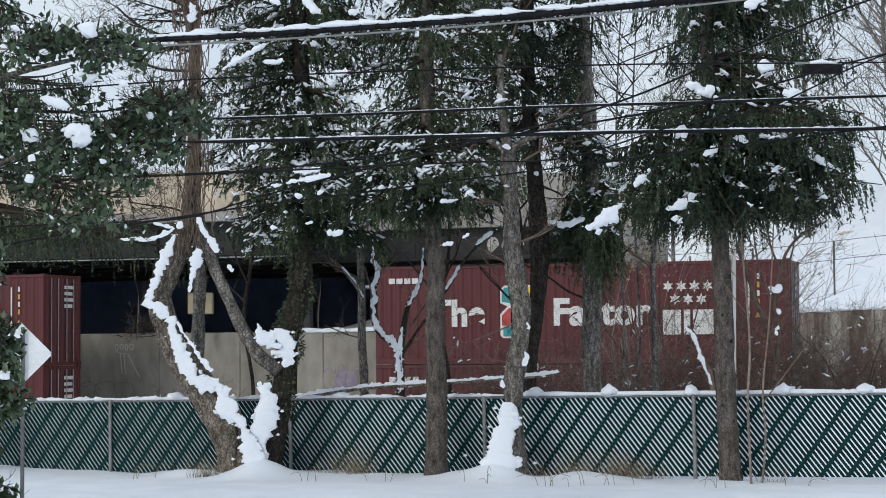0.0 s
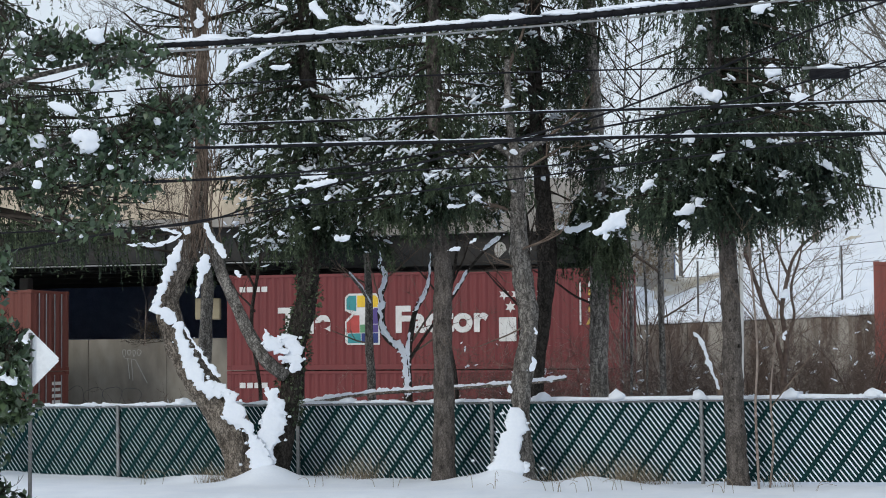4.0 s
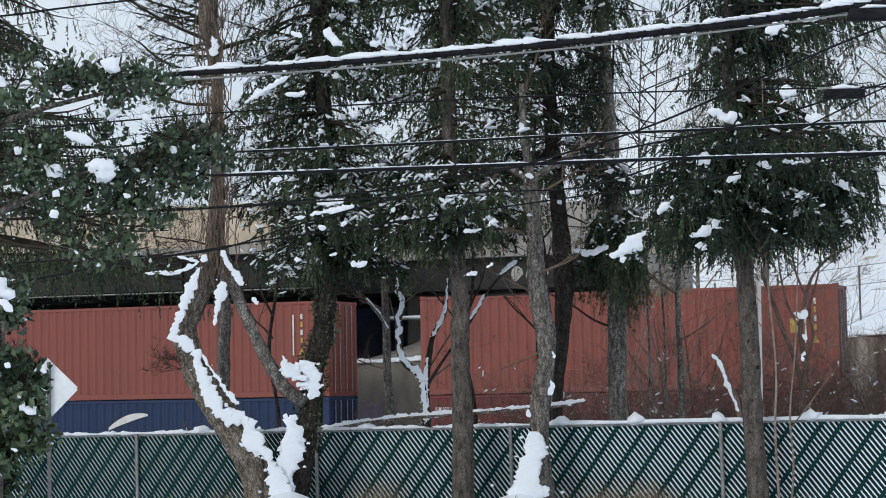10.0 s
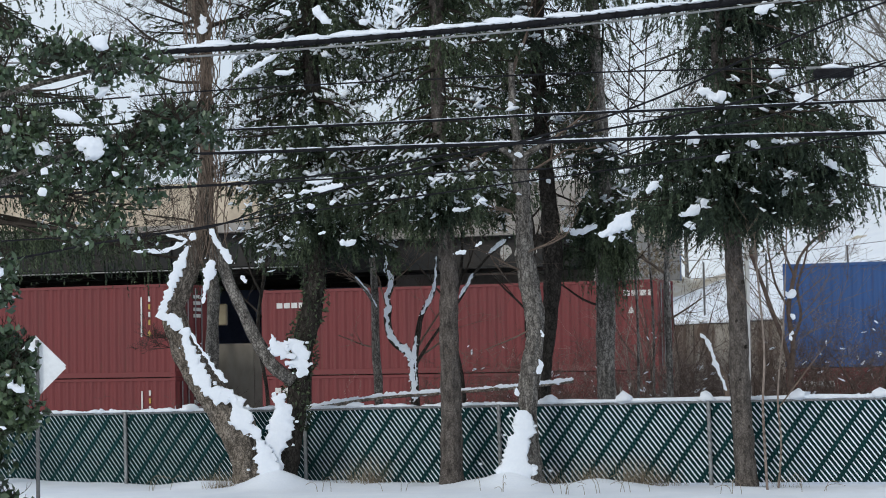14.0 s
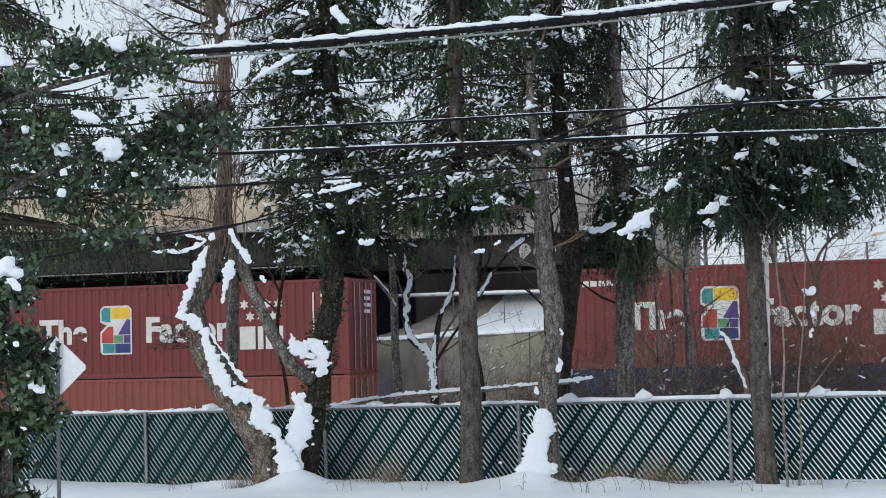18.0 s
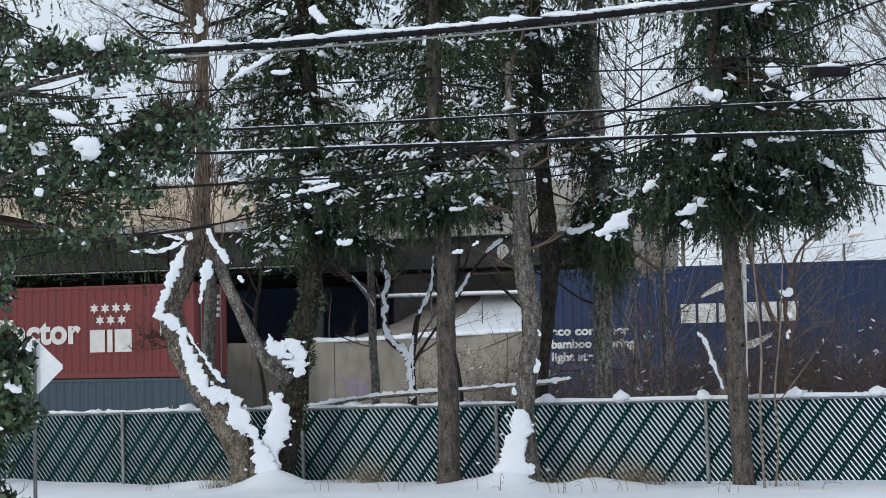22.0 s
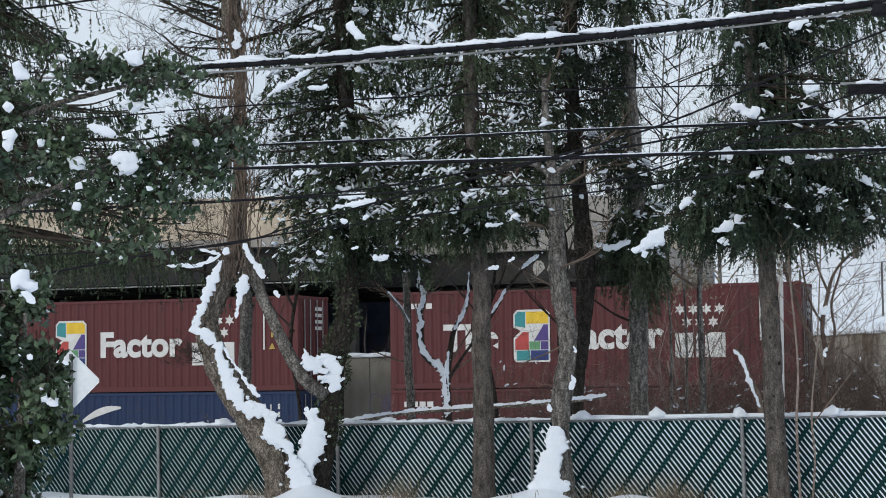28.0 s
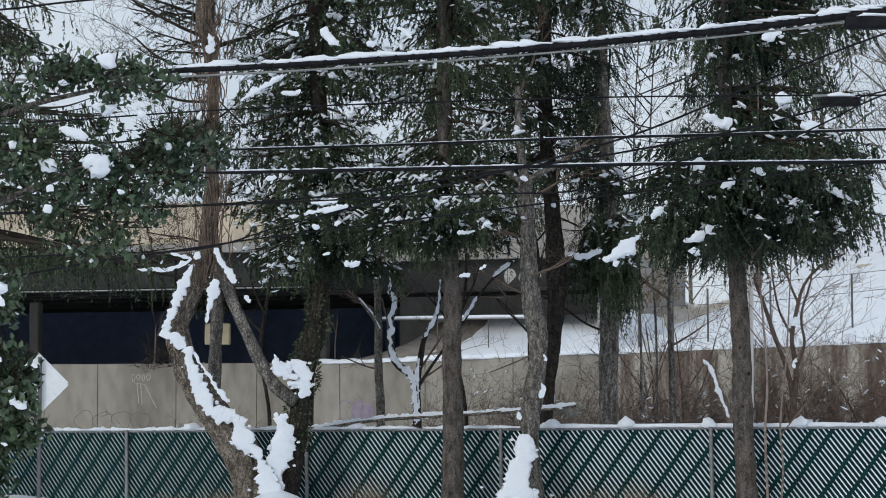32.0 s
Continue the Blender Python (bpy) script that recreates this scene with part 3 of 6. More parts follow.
def container_meshes(colour, tall):
    key = (colour, tall)
    if key in MESHES:
        return MESHES[key]
    m = PAINT[colour]
    out = []

    def keep(name, bm):
        me = bpy.data.meshes.new(name)
        bm.to_mesh(me)
        bm.free()
        me.materials.append(m)
        out.append((name, me))

    v, f = corrugated(0.14, LONG - 0.14, 0.16, tall - 0.11, 0.0, 0.036, 0.278, -1)
    out.append(("side_panel", mesh_of("side_panel", v, f, m)))
    v, f = corrugated(0.14, LONG - 0.14, 0.16, tall - 0.11, 0.0, 0.036, 0.278, 1)
    v = [(x, WIDE - y, z) for x, y, z in v]
    out.append(("side_panel", mesh_of("side_panel", v, f, m)))
    for x, s in ((0.02, 1), (LONG - 0.02, -1)):
        v, f = corrugated(0.12, WIDE - 0.12, 0.16, tall - 0.11, 0.0, 0.045, 0.25, 1)
        v = [(x + s * y, xx, z) for xx, y, z in v]
        out.append(("end_panel", mesh_of("end_panel", v, f, m)))
    v, f = corrugated(0.1, LONG - 0.1, 0.08, WIDE - 0.08, 0.0, 0.02, 0.28, 1)
    v = [(x, z, tall - 0.012 - y) for x, y, z in v]
    out.append(("roof", mesh_of("roof", v, f, m)))
    keep("floor", box_bm(0.15, 0.06, 0.02, LONG - 0.15, WIDE - 0.06, 0.15))
    for y in (-0.004, WIDE - 0.056):
        keep("top_rail", box_bm(0.1, y, tall - 0.11, LONG - 0.1, y + 0.06, tall - 0.02, 0.008))
        keep("bottom_rail", box_bm(0.1, y, 0.0, LONG - 0.1, y + 0.06, 0.16, 0.008))
    for x in (0.0, LONG - 0.15):
        for y in (-0.008, WIDE - 0.142):
            keep("corner_post", box_bm(x, y, 0.12, x + 0.15, y + 0.15, tall - 0.12, 0.012))
            for z in (0.0, tall - 0.118):
                keep("corner_casting", box_bm(x - 0.004, y - 0.004, z, x + 0.165, y + 0.16, z + 0.118, 0.012))
        keep("end_header", box_bm(x + 0.03, 0.15, tall - 0.13, x + 0.12, WIDE - 0.15, tall - 0.012, 0.01))
        keep("end_sill", box_bm(x + 0.03, 0.15, 0.0, x + 0.12, WIDE - 0.15, 0.16, 0.01))
    MESHES[key] = out
    return out


ROD = mesh_of("lock_rod", *tube_data([(0, 0, 0.1, 0.02), (0, 0, 2.78, 0.02)], 8), GALV, smooth=True)


def factor_livery(c):
    lettering("lettering", "The", 1.70, 1.12, 1.06, WHITE, c, 1.70)
    lettering("lettering", "Factor", 5.40, 1.12, 1.06, WHITE, c, 2.86)
    # bright number-like emblem as plain colour fields on white
    x, z = 3.84, 0.74
    rim = flat("emblem", [(x + 0.12, z + 1.53), (x + 0.98, z + 1.53), (x + 1.1, z + 1.41), (x + 1.1, z + 0.72), (x + 1.1, z), (x + 0.08, z), (x, z + 0.08), (x, z + 0.70), (x + 0.22, z + 0.92), (x, z + 1.02), (x, z + 1.41)], WHITE, c)
    flat("patch", [(x + 0.05, z + 1.06), (x + 0.36, z + 1.0), (x + 0.36, z + 1.47), (x + 0.14, z + 1.47), (x + 0.05, z + 1.38)], FLAG["teal"], rim, -0.011)
    flat("patch", [(x + 0.39, z + 1.12), (x + 1.05, z + 1.12), (x + 1.05, z + 1.39), (x + 0.96, z + 1.47), (x + 0.39, z + 1.47)], YELLOW, rim, -0.011)
    flat("patch", [(x + 0.62, z + 0.62), (x + 1.05, z + 0.62), (x + 1.05, z + 1.09), (x + 0.92, z + 1.09)], FLAG["violet"], rim, -0.011)
    flat("patch", [(x + 0.05, z + 0.36), (x + 0.46, z + 0.36), (x + 0.46, z + 0.88), (x + 0.28, z + 0.88), (x + 0.05, z + 0.66)], FLAG["red"], rim, -0.011)
    rect("patch", x + 0.48, z + 0.36, x + 0.80, z + 0.60, FLAG["green"], rim, -0.011)
    rect("patch", x + 0.82, z + 0.36, x + 1.05, z + 0.60, FLAG["violet"], rim, -0.011)
    rect("patch", x + 0.09, z + 0.05, x + 0.5, z + 0.34, FLAG["teal"], rim, -0.011)
    rect("patch", x + 0.52, z + 0.05, x + 1.05, z + 0.34, FLAG["navy"], rim, -0.011)
    star_livery(c, 8.62)


def star_livery(c, x):
    for i in range(4):
        flat("star", star(x + 0.16 + i * 0.375, 2.17, 0.17), WHITE, c)
    for i in range(3):
        flat("star", star(x + 0.35 + i * 0.375, 1.80, 0.17), WHITE, c)
    # brand block as plain bars
    rect("brand_bar", x, 0.80, x + 0.52, 1.50, WHITE, c)
    rect("brand_bar", x + 0.60, 0.80, x + 0.78, 1.50, WHITE, c)
    rect("brand_bar", x + 0.86, 0.80, x + 1.44, 1.50, WHITE, c)
    small_bars(c)


def small_bars(c, x=0.42, z=2.37):
    for k in range(4):
        rect("label_bar", x + 0.24 * k, z, x + 0.24 * k + 0.19, z + 0.16, WHITE, c)


def swoosh(name, x, z, wide, high, flip, c):
    top, low = [], []
    for i in range(9):
        t = i / 8
        h = high * (1 - (1 - t) ** 2)
        th = 0.03 + 0.20 * math.sin(math.pi * min(t * 0.85 + 0.1, 1))
        top.append((t * wide, h + th * 0.5))
        low.append((t * wide, h - th * 0.5))
    pts = low + top[::-1]
    if flip:
        pts = [(wide - a, high - b) for a, b in pts]
    flat(name, [(x + a, z + b) for a, b in pts], WHITE, c)


def line_livery(c, mirrored):
    """Brand name as plain bars between two swooshes, and the legible lines beside it."""
    x = 4.2
    for k, w in ((0, 0.42), (0.50, 0.50), (1.08, 0.46), (1.78, 0.42), (2.28, 0.42), (2.78, 0.52)):
        rect("brand_bar", x + k, 1.26, x + k + w, 1.80, WHITE, c)
    swoosh("swoosh", x + 0.6, 2.0, 1.35, 0.42, False, c)
    swoosh("swoosh", x + 1.2, 0.5, 1.35, 0.40, True, c)
    ex = 0.4 if mirrored else 8.45
    for i, words in enumerate(("eco container", "bamboo flooring", "light steel")[:3 if mirrored else 2]):
        lettering("lettering", words, ex, 1.0 - 0.37 * i, 0.34, WHITE, c, (2.3, 2.45, 1.5)[i])


def block_livery(c):
    for x0, x1 in ((4.5, 5.45), (5.6, 6.5), (6.62, 7.5)):
        rect("brand_bar", x0, 2.10, x1, 2.38, FLAG["red"], c)
    for x0, z0, x1, z1 in ((5.69, 0.62, 6.08, 1.52), (6.14, 0.98, 6.50, 1.70), (6.56, 0.62, 6.98, 1.70), (7.02, 0.62, 7.42, 0.94)):
        rect("brand_bar", x0, z0, x1, z1, WHITE, c)


def column_livery(c):
    rect("plate", 0.48, 1.97, 0.95, 2.34, BEIGE, c)
    strip = rect("strip", 0.55, 0.06, 0.89, 1.95, FLAG["navy"], c)
    for k in range(5):
        rect("brand_bar", 0.61, 1.64 - 0.36 * k, 0.83, 1.88 - 0.36 * k, WHITE, strip, -0.011)


def low_bars(c, x, z):
    """Column of two pale bars low on the lower box's end."""
    rect("brand_bar", x, z, x + 0.30, z + 0.24, PALE_SPRAY, c)
    rect("brand_bar", x + 0.04, z - 0.33, x + 0.26, z - 0.07, PALE_SPRAY, c)


def side_marks(c, x=11.03, tint=FADED_YELLOW):
    rect("mark_bar", x, 1.25, x + 0.05, 2.48, WHITE, c)
    for k in range(4):
        rect("mark_bar", x + 0.26, 1.62 + 0.24 * k, x + 0.33, 1.78 + 0.24 * k, tint if k in (0, 2) else WHITE, c)
    flat("mark", [(x + 0.19, 1.26), (x + 0.40, 1.26), (x + 0.295, 1.46)], tint, c)


def yellow_plate(c, x, z):
    rect("plate", x, z, x + 0.30, z + 0.40, FADED_YELLOW, c)


def end_marks(c):
    for k in range(4):
        rows = 2.45 - 0.2 * k
        bm = box_bm(LONG + 0.002, 1.35, rows, LONG + 0.006, 2.0 - 0.12 * (k % 2), rows + 0.11)
        part("label_bar", bm, WHITE, c)


def container(colour, livery, label, group, tall):
    c = thing("container", pose(0, 0, 0), label, "container", group)
    for name, me in container_meshes(colour, tall):
        put(name, me, c)
    for y in (0.5, 0.95, 1.5, 1.95):
        put("lock_rod", ROD, c, pose(LONG + 0.012, y, 0) @ Matrix.Diagonal((1, 1, tall / TALL, 1)))
    if livery == "factor":
        factor_livery(c), side_marks(c), end_marks(c)
    elif livery == "stars":
        star_livery(c, 5.48), side_marks(c), end_marks(c)
    elif livery == "line":
        line_livery(c, False), side_marks(c, 11.24, WHITE), yellow_plate(c, 11.36, 0.5)
    elif livery == "line_back":
        line_livery(c, True)
    elif livery == "block":
        block_livery(c), side_marks(c, 11.1)
    elif livery == "column":
        column_livery(c), end_marks(c)
    elif livery == "label":
        small_bars(c), side_marks(c), end_marks(c)
    elif livery == "marks":
        side_marks(c)
    elif livery == "plate":
        side_marks(c, 11.26), yellow_plate(c, 10.86, 1.55)
    elif livery == "short":
        small_bars(c, 0.5, 2.02), small_bars(c, 11.2, 2.12), end_marks(c)
        flat("mark", [(11.33, 1.62), (11.53, 1.62), (11.43, 1.84)], WHITE, c)
    elif livery == "low_column":
        low_bars(c, 0.72, 2.24)
    elif livery == "low_wide":
        flat("mark", [(0.45, 2.16), (0.95, 2.30), (1.45, 2.60), (1.3, 2.36), (1.5, 2.12)], PALE_SPRAY, c)
        for k in range(4):
            rect("brand_bar", 1.66 + 0.3 * k, 2.22, 1.90 + 0.3 * k, 2.50, PALE_SPRAY, c)
    return c


def well_car():
    w = thing("well_car", pose(0, 0, 0), "dark steel well car carrying two stacked containers", "rail car", "well cars of the train")
    for y in (-0.22, WIDE + 0.08):
        part("side_sill", box_bm(-0.5, y, 0.02, LONG + 0.5, y + 0.14, 0.75, 0.02), PAINT["brown"], w)
    part("well_floor", box_bm(-0.4, 0.0, -0.06, LONG + 0.4, WIDE, -0.006), STEEL_DARK, w)
    for x in (-1.35, LONG + 0.5):
        part("end_platform", box_bm(x, 0.1, 0.45, x + 0.85, WIDE - 0.1, 0.75, 0.02), PAINT["brown"], w)
    for x in (-1.1, LONG + 0.6):
        tr = part("truck", box_bm(x - 0.3, 0.3, 0.1, x + 0.8, WIDE - 0.3, 0.4, 0.04), STEEL_DARK, w)
        for y in (0.5, 1.94):
            v, f = tube_data([(x + 0.25, y - 0.06, 0.06, 0.42), (x + 0.25, y + 0.06, 0.06, 0.42)], 16)
            v = [(q[0], q[1], q[2]) for q in v]
            put("wheel", mesh_of("wheel", v, f, RAIL), tr)
    return w


# right end of each stack along the train, its upper and lower box
TRAIN = [
    (11.13, "maroon", "factor", "maroon"), (-12.12, "maroon", "factor", "maroon"), (-35.06, "orange", "marks", "brown"), (-54.38, "red", "factor", "red"),
    (-73.30, "brown", "", "brown"), (-94.51, "navy", "line", "red"), (-109.55, "red", "factor", "red"), (-124.75, "red", "marks", "orange"),
    (-139.90, "orange", "plate", "red"), (-155.02, "orange", "marks", "navy"), (-174.47, "brown", "column", "sky"), (-189.73, "blue", "block", "red"),
    (-205.48, "red", "short", "red"), (-220.57, "red", "label", "red"), (-236.00, "navy", "line", "brown"), (-257.21, "red", "factor", "navy"),
    (-276.22, "red", "factor", "orange"), (-295.30, "navy", "line", "red"), (-318.34, "navy", "line_back", "navy"), (-341.41, "red", "factor", "slate"),
    (-364.45, "red", "stars", "maroon"), (-385.63, "red", "factor", "orange"), (-400.67, "maroon", "label", "maroon"), (-415.95, "maroon", "factor", "maroon"),
    (-431.12, "maroon", "factor", "navy"), (-446.76, "navy", "line", "navy"),
]
COLOURS = dict(maroon="dark maroon", orange="faded orange-red", red="weathered red", brown="rusty brown", navy="navy blue", blue="bright blue", sky="light blue", slate="slate blue")
LIVERY = dict(factor="white lettering and a bright emblem", stars="white stars and bars", line="white swooshes and lettering", line_back="white swooshes and lettering", block="white and red blocks",
              column="a column of white bars", label="small white label bars", marks="small yellow marks", plate="a yellow plate", short="faded white label bars")
RUN_KEYS = [(0, 0.0), (4, 60.47), (8, 121.19), (12, 182.12), (16, 242.86), (20, 303.67), (24, 364.63), (28, 426.08), (32, 487.39)]
MOVING = []
WELL = None
SQUAT = 2.591
for end, top, livery, low in TRAIN:
    lab = COLOURS[top] + " ribbed container" + (" with " + LIVERY[livery] if livery else " without lettering, stacked high")
    high = SQUAT if livery in ("", "short") else TALL          # two upper boxes and one lower are of the lower build
    deep = SQUAT if low == "sky" else TALL
    under = "line" if low == "navy" else "low_wide" if low == "slate" else "low_column" if low == "orange" else "label"
    MOVING.append((container(top, livery, lab, "upper containers of the train", high), end - LONG, BASE + deep + 0.014))
    MOVING.append((container(low, under, COLOURS[low] + " ribbed container in a well car", "lower containers of the train", deep), end - LONG, BASE))
    WELL = copy_thing(WELL, pose(0, 0, 0)) if WELL else well_car()
    MOVING.append((WELL, end - LONG, BASE))


# ---- trees: trunks ----
T1 = [(-2.74, 29.8, -0.05, 0.33), (-2.80, 29.8, 0.2, 0.262), (-2.86, 29.8, 0.6, 0.255), (-3.04, 29.8, 0.97, 0.262), (-3.36, 29.8, 1.48, 0.245), (-3.64, 29.8, 1.92, 0.222), (-3.89, 29.8, 2.42, 0.19), (-3.98, 29.8, 2.92, 0.165), (-3.81, 29.8, 3.32, 0.168), (-3.62, 29.8, 3.77, 0.158), (-3.5, 29.8, 4.22, 0.140), (-3.44, 29.8, 5.13, 0.108), (-3.42, 29.8, 6.04, 0.088), (-3.43, 29.8, 6.95, 0.09), (-3.5, 29.8, 7.5, 0.125), (-3.57, 29.8, 7.88, 0.14), (-3.56, 29.8, 9.44, 0.12)]
T1b = [(-2.4, 30.0, -0.1, 0.30), (-2.22, 30.0, 0.5, 0.20), (-2.08, 30.0, 1.03, 0.155), (-2.02, 30.0, 1.66, 0.155), (-1.92, 30.0, 2.35, 0.178), (-1.78, 30.0, 2.9, 0.165), (-1.70, 30.0, 3.75, 0.14), (-1.72, 30.0, 5.19, 0.14), (-1.73, 30.0, 6.57, 0.13), (-1.79, 30.0, 7.96, 0.12), (-1.79, 30.0, 9.36, 0.11)]
T1c = [(-2.3, 29.7, 1.81, 0.112), (-2.4, 29.7, 1.94, 0.106), (-2.68, 29.7, 2.4, 0.097), (-2.89, 29.7, 2.85, 0.092), (-3.09, 29.7, 3.3, 0.092), (-3.24, 29.7, 3.76, 0.09), (-3.38, 29.7, 4.21, 0.076), (-3.45, 29.7, 4.48, 0.06)]
T1d = [(-3.48, 30.6, 1.67, 0.102), (-3.46, 30.6, 2.42, 0.104), (-3.44, 30.6, 3.16, 0.10), (-3.46, 30.6, 3.5, 0.08), (-3.4, 30.6, 4.0, 0.05)]
T2 = [(0.4, 29.1, -0.1, 0.22), (0.4, 29.1, 0.2, 0.186), (0.4, 29.1, 0.58, 0.172), (0.41, 29.1, 1.46, 0.154), (0.4, 29.1, 2.34, 0.146), (0.41, 29.1, 3.22, 0.138), (0.36, 29.1, 4.1, 0.13), (0.3, 29.1, 5.89, 0.115), (0.29, 29.1, 7.73, 0.11), (0.27, 29.1, 9.18, 0.10)]
T3 = [(1.54, 28.7, -0.1, 0.3), (1.56, 28.7, 0.5, 0.19), (1.58, 28.7, 1.1, 0.132), (1.61, 28.7, 1.53, 0.138), (1.66, 28.7, 1.88, 0.152), (1.72, 28.7, 2.31, 0.132), (1.70, 28.7, 2.74, 0.136), (1.63, 28.7, 3.18, 0.150), (1.59, 28.7, 3.62, 0.135), (1.58, 28.7, 4.06, 0.112), (1.55, 28.7, 4.49, 0.114), (1.54, 28.7, 4.93, 0.110), (1.53, 28.7, 5.07, 0.10)]
T3u = [(1.54, 28.7, 5.05, 0.087), (1.48, 28.7, 5.51, 0.07), (1.44, 28.7, 5.95, 0.057), (1.43, 28.7, 6.57, 0.043)]
T3l = [(1.54, 28.7, 5.02, 0.07), (1.31, 28.7, 5.2, 0.052), (1.09, 28.7, 5.32, 0.039)]
T3r = [(1.55, 28.7, 5.05, 0.061), (1.79, 28.7, 5.22, 0.048), (2.01, 28.7, 5.3, 0.035)]
T3b = [(1.84, 31.6, 0.86, 0.16), (1.98, 31.6, 1.6, 0.13), (2.11, 31.6, 2.33, 0.125), (2.2, 31.6, 3.1, 0.142), (2.22, 31.6, 3.77, 0.165), (2.16, 31.6, 4.73, 0.138), (2.06, 31.6, 6.19, 0.126), (2.03, 31.6, 7.16, 0.11), (2.05, 31.6, 8.18, 0.11), (2.04, 31.6, 9.75, 0.10)]
T4 = [(3.13, 31.8, 0.82, 0.17), (3.1, 31.8, 1.83, 0.148), (3.12, 31.8, 2.7, 0.165), (3.13, 31.8, 4.0, 0.15), (3.1, 31.8, 5.75, 0.13), (3.01, 31.8, 7.61, 0.115), (3.03, 31.8, 9.77, 0.1)]
T5 = [(4.74, 27.6, -0.1, 0.21), (4.73, 27.6, 0.12, 0.165), (4.71, 27.6, 0.58, 0.152), (4.68, 27.6, 1.41, 0.148), (4.67, 27.6, 2.25, 0.135), (4.64, 27.6, 3.08, 0.132), (4.61, 27.6, 3.93, 0.125), (4.53, 27.6, 4.77, 0.110), (4.49, 27.6, 6.06, 0.105), (4.45, 27.6, 7.34, 0.10), (4.45, 27.6, 8.71, 0.09)]
T6 = [(4.35, 33.0, 0.95, 0.06), (4.34, 33.0, 2.34, 0.056), (4.33, 33.0, 3.54, 0.049), (4.44, 33.0, 4.55, 0.038), (4.58, 33.0, 5.85, 0.022)]
T7 = [(-0.76, 31.6, 1.11, 0.076), (-0.81, 31.6, 2.26, 0.069), (-0.82, 31.6, 3.22, 0.062), (-0.86, 31.6, 4.08, 0.048), (-0.87, 31.6, 5.34, 0.035)]
Y1 = [(-0.16, 31.4, 1.24, 0.071), (-0.17, 31.4, 1.80, 0.067), (-0.24, 31.4, 2.09, 0.067), (-0.46, 31.4, 2.26, 0.062), (-0.57, 31.4, 2.45, 0.062), (-0.61, 31.4, 2.71, 0.062), (-0.57, 31.4, 2.87, 0.057), (-0.60, 31.4, 3.02, 0.043), (-0.54, 31.4, 3.19, 0.043), (-0.52, 31.4, 3.36, 0.043), (-0.62, 31.4, 3.49, 0.038), (-0.60, 31.4, 3.62, 0.029), (-0.60, 31.4, 3.85, 0.019)]
Y2 = [(-0.16, 31.4, 1.80, 0.057), (-0.14, 31.4, 2.09, 0.052), (-0.10, 31.4, 2.37, 0.048), (-0.03, 31.4, 2.72, 0.043), (0.15, 31.4, 3.06, 0.038), (0.21, 31.4, 3.27, 0.029), (0.24, 31.4, 3.70, 0.019)]
Y3 = [(-0.14, 31.4, 1.90, 0.048), (0.07, 31.4, 2.23, 0.043), (0.61, 31.4, 2.97, 0.038), (0.86, 31.4, 3.39, 0.038), (1.12, 31.4, 3.71, 0.038), (1.42, 31.4, 3.94, 0.029), (1.76, 31.4, 4.12, 0.019)]
T7s = [(-0.78, 31.5, 2.85, 0.023), (-0.92, 31.5, 3.11, 0.03), (-1.04, 31.5, 3.26, 0.026), (-1.14, 31.5, 3.39, 0.023)]
STICK = [(4.95, 30.5, 1.38, 0.046), (4.78, 30.5, 1.84, 0.046), (4.65, 30.5, 2.21, 0.046), (4.54, 30.5, 2.33, 0.042)]
LOG = [(-2.07, 31.0, 1.18, 0.034), (-0.85, 31.0, 1.36, 0.034), (0.37, 31.0, 1.43, 0.031), (1.59, 31.0, 1.5, 0.028), (2.48, 31.0, 1.58, 0.025)]
W1 = [(-3.87, 22.0, 5.69, 0.011), (-3.2, 22.0, 5.7, 0.031), (-1.72, 22.0, 5.77, 0.034), (0.17, 22.0, 5.89, 0.037), (1.85, 22.0, 6.02, 0.04), (3.54, 22.0, 6.18, 0.043), (5.35, 22.0, 6.4, 0.043), (6.93, 22.0, 6.66, 0.043)]
W2 = [(-5.26, 24.0, 4.94, 0.011), (-2.55, 24.0, 5.01, 0.013), (-0.58, 24.0, 5.06, 0.016), (1.62, 24.0, 5.14, 0.016), (3.82, 24.0, 5.19, 0.018), (5.78, 24.0, 5.25, 0.018), (8.21, 24.0, 5.32, 0.018)]
W3 = [(-5.26, 24.0, 4.73, 0.013), (-2.67, 24.0, 4.71, 0.019), (-0.95, 24.0, 4.74, 0.022), (0.88, 24.0, 4.77, 0.022), (3.07, 24.0, 4.81, 0.022), (5.76, 24.0, 4.83, 0.022), (8.19, 24.0, 4.86, 0.022)]
W4 = [(-4.96, 24.0, 5.38, 0.011), (-2.62, 24.0, 5.53, 0.011), (0.17, 24.0, 5.63, 0.011), (2.73, 24.0, 5.69, 0.011), (5.15, 24.0, 5.7, 0.011), (8.23, 24.0, 5.71, 0.011)]
W5 = [(-2.82, 23.0, 3.65, 0.01), (-1.83, 23.0, 3.92, 0.01), (-0.64, 23.0, 4.23, 0.014), (0.84, 23.0, 4.58, 0.014), (2.61, 23.0, 5.07, 0.014), (4.24, 23.0, 5.74, 0.014), (5.58, 23.0, 6.27, 0.014)]
W6 = [(-2.15, 23.5, 4.28, 0.011), (-0.94, 23.5, 4.39, 0.014), (0.5, 23.5, 4.61, 0.014), (2.3, 23.5, 4.87, 0.014), (4.1, 23.5, 5.21, 0.014), (5.68, 23.5, 5.64, 0.011)]
W7 = [(1.97, 23.2, 4.4, 0.011), (3.33, 23.2, 4.79, 0.011), (4.39, 23.2, 4.98, 0.011), (5.11, 23.2, 5.28, 0.011), (5.6, 23.2, 5.52, 0.011)]
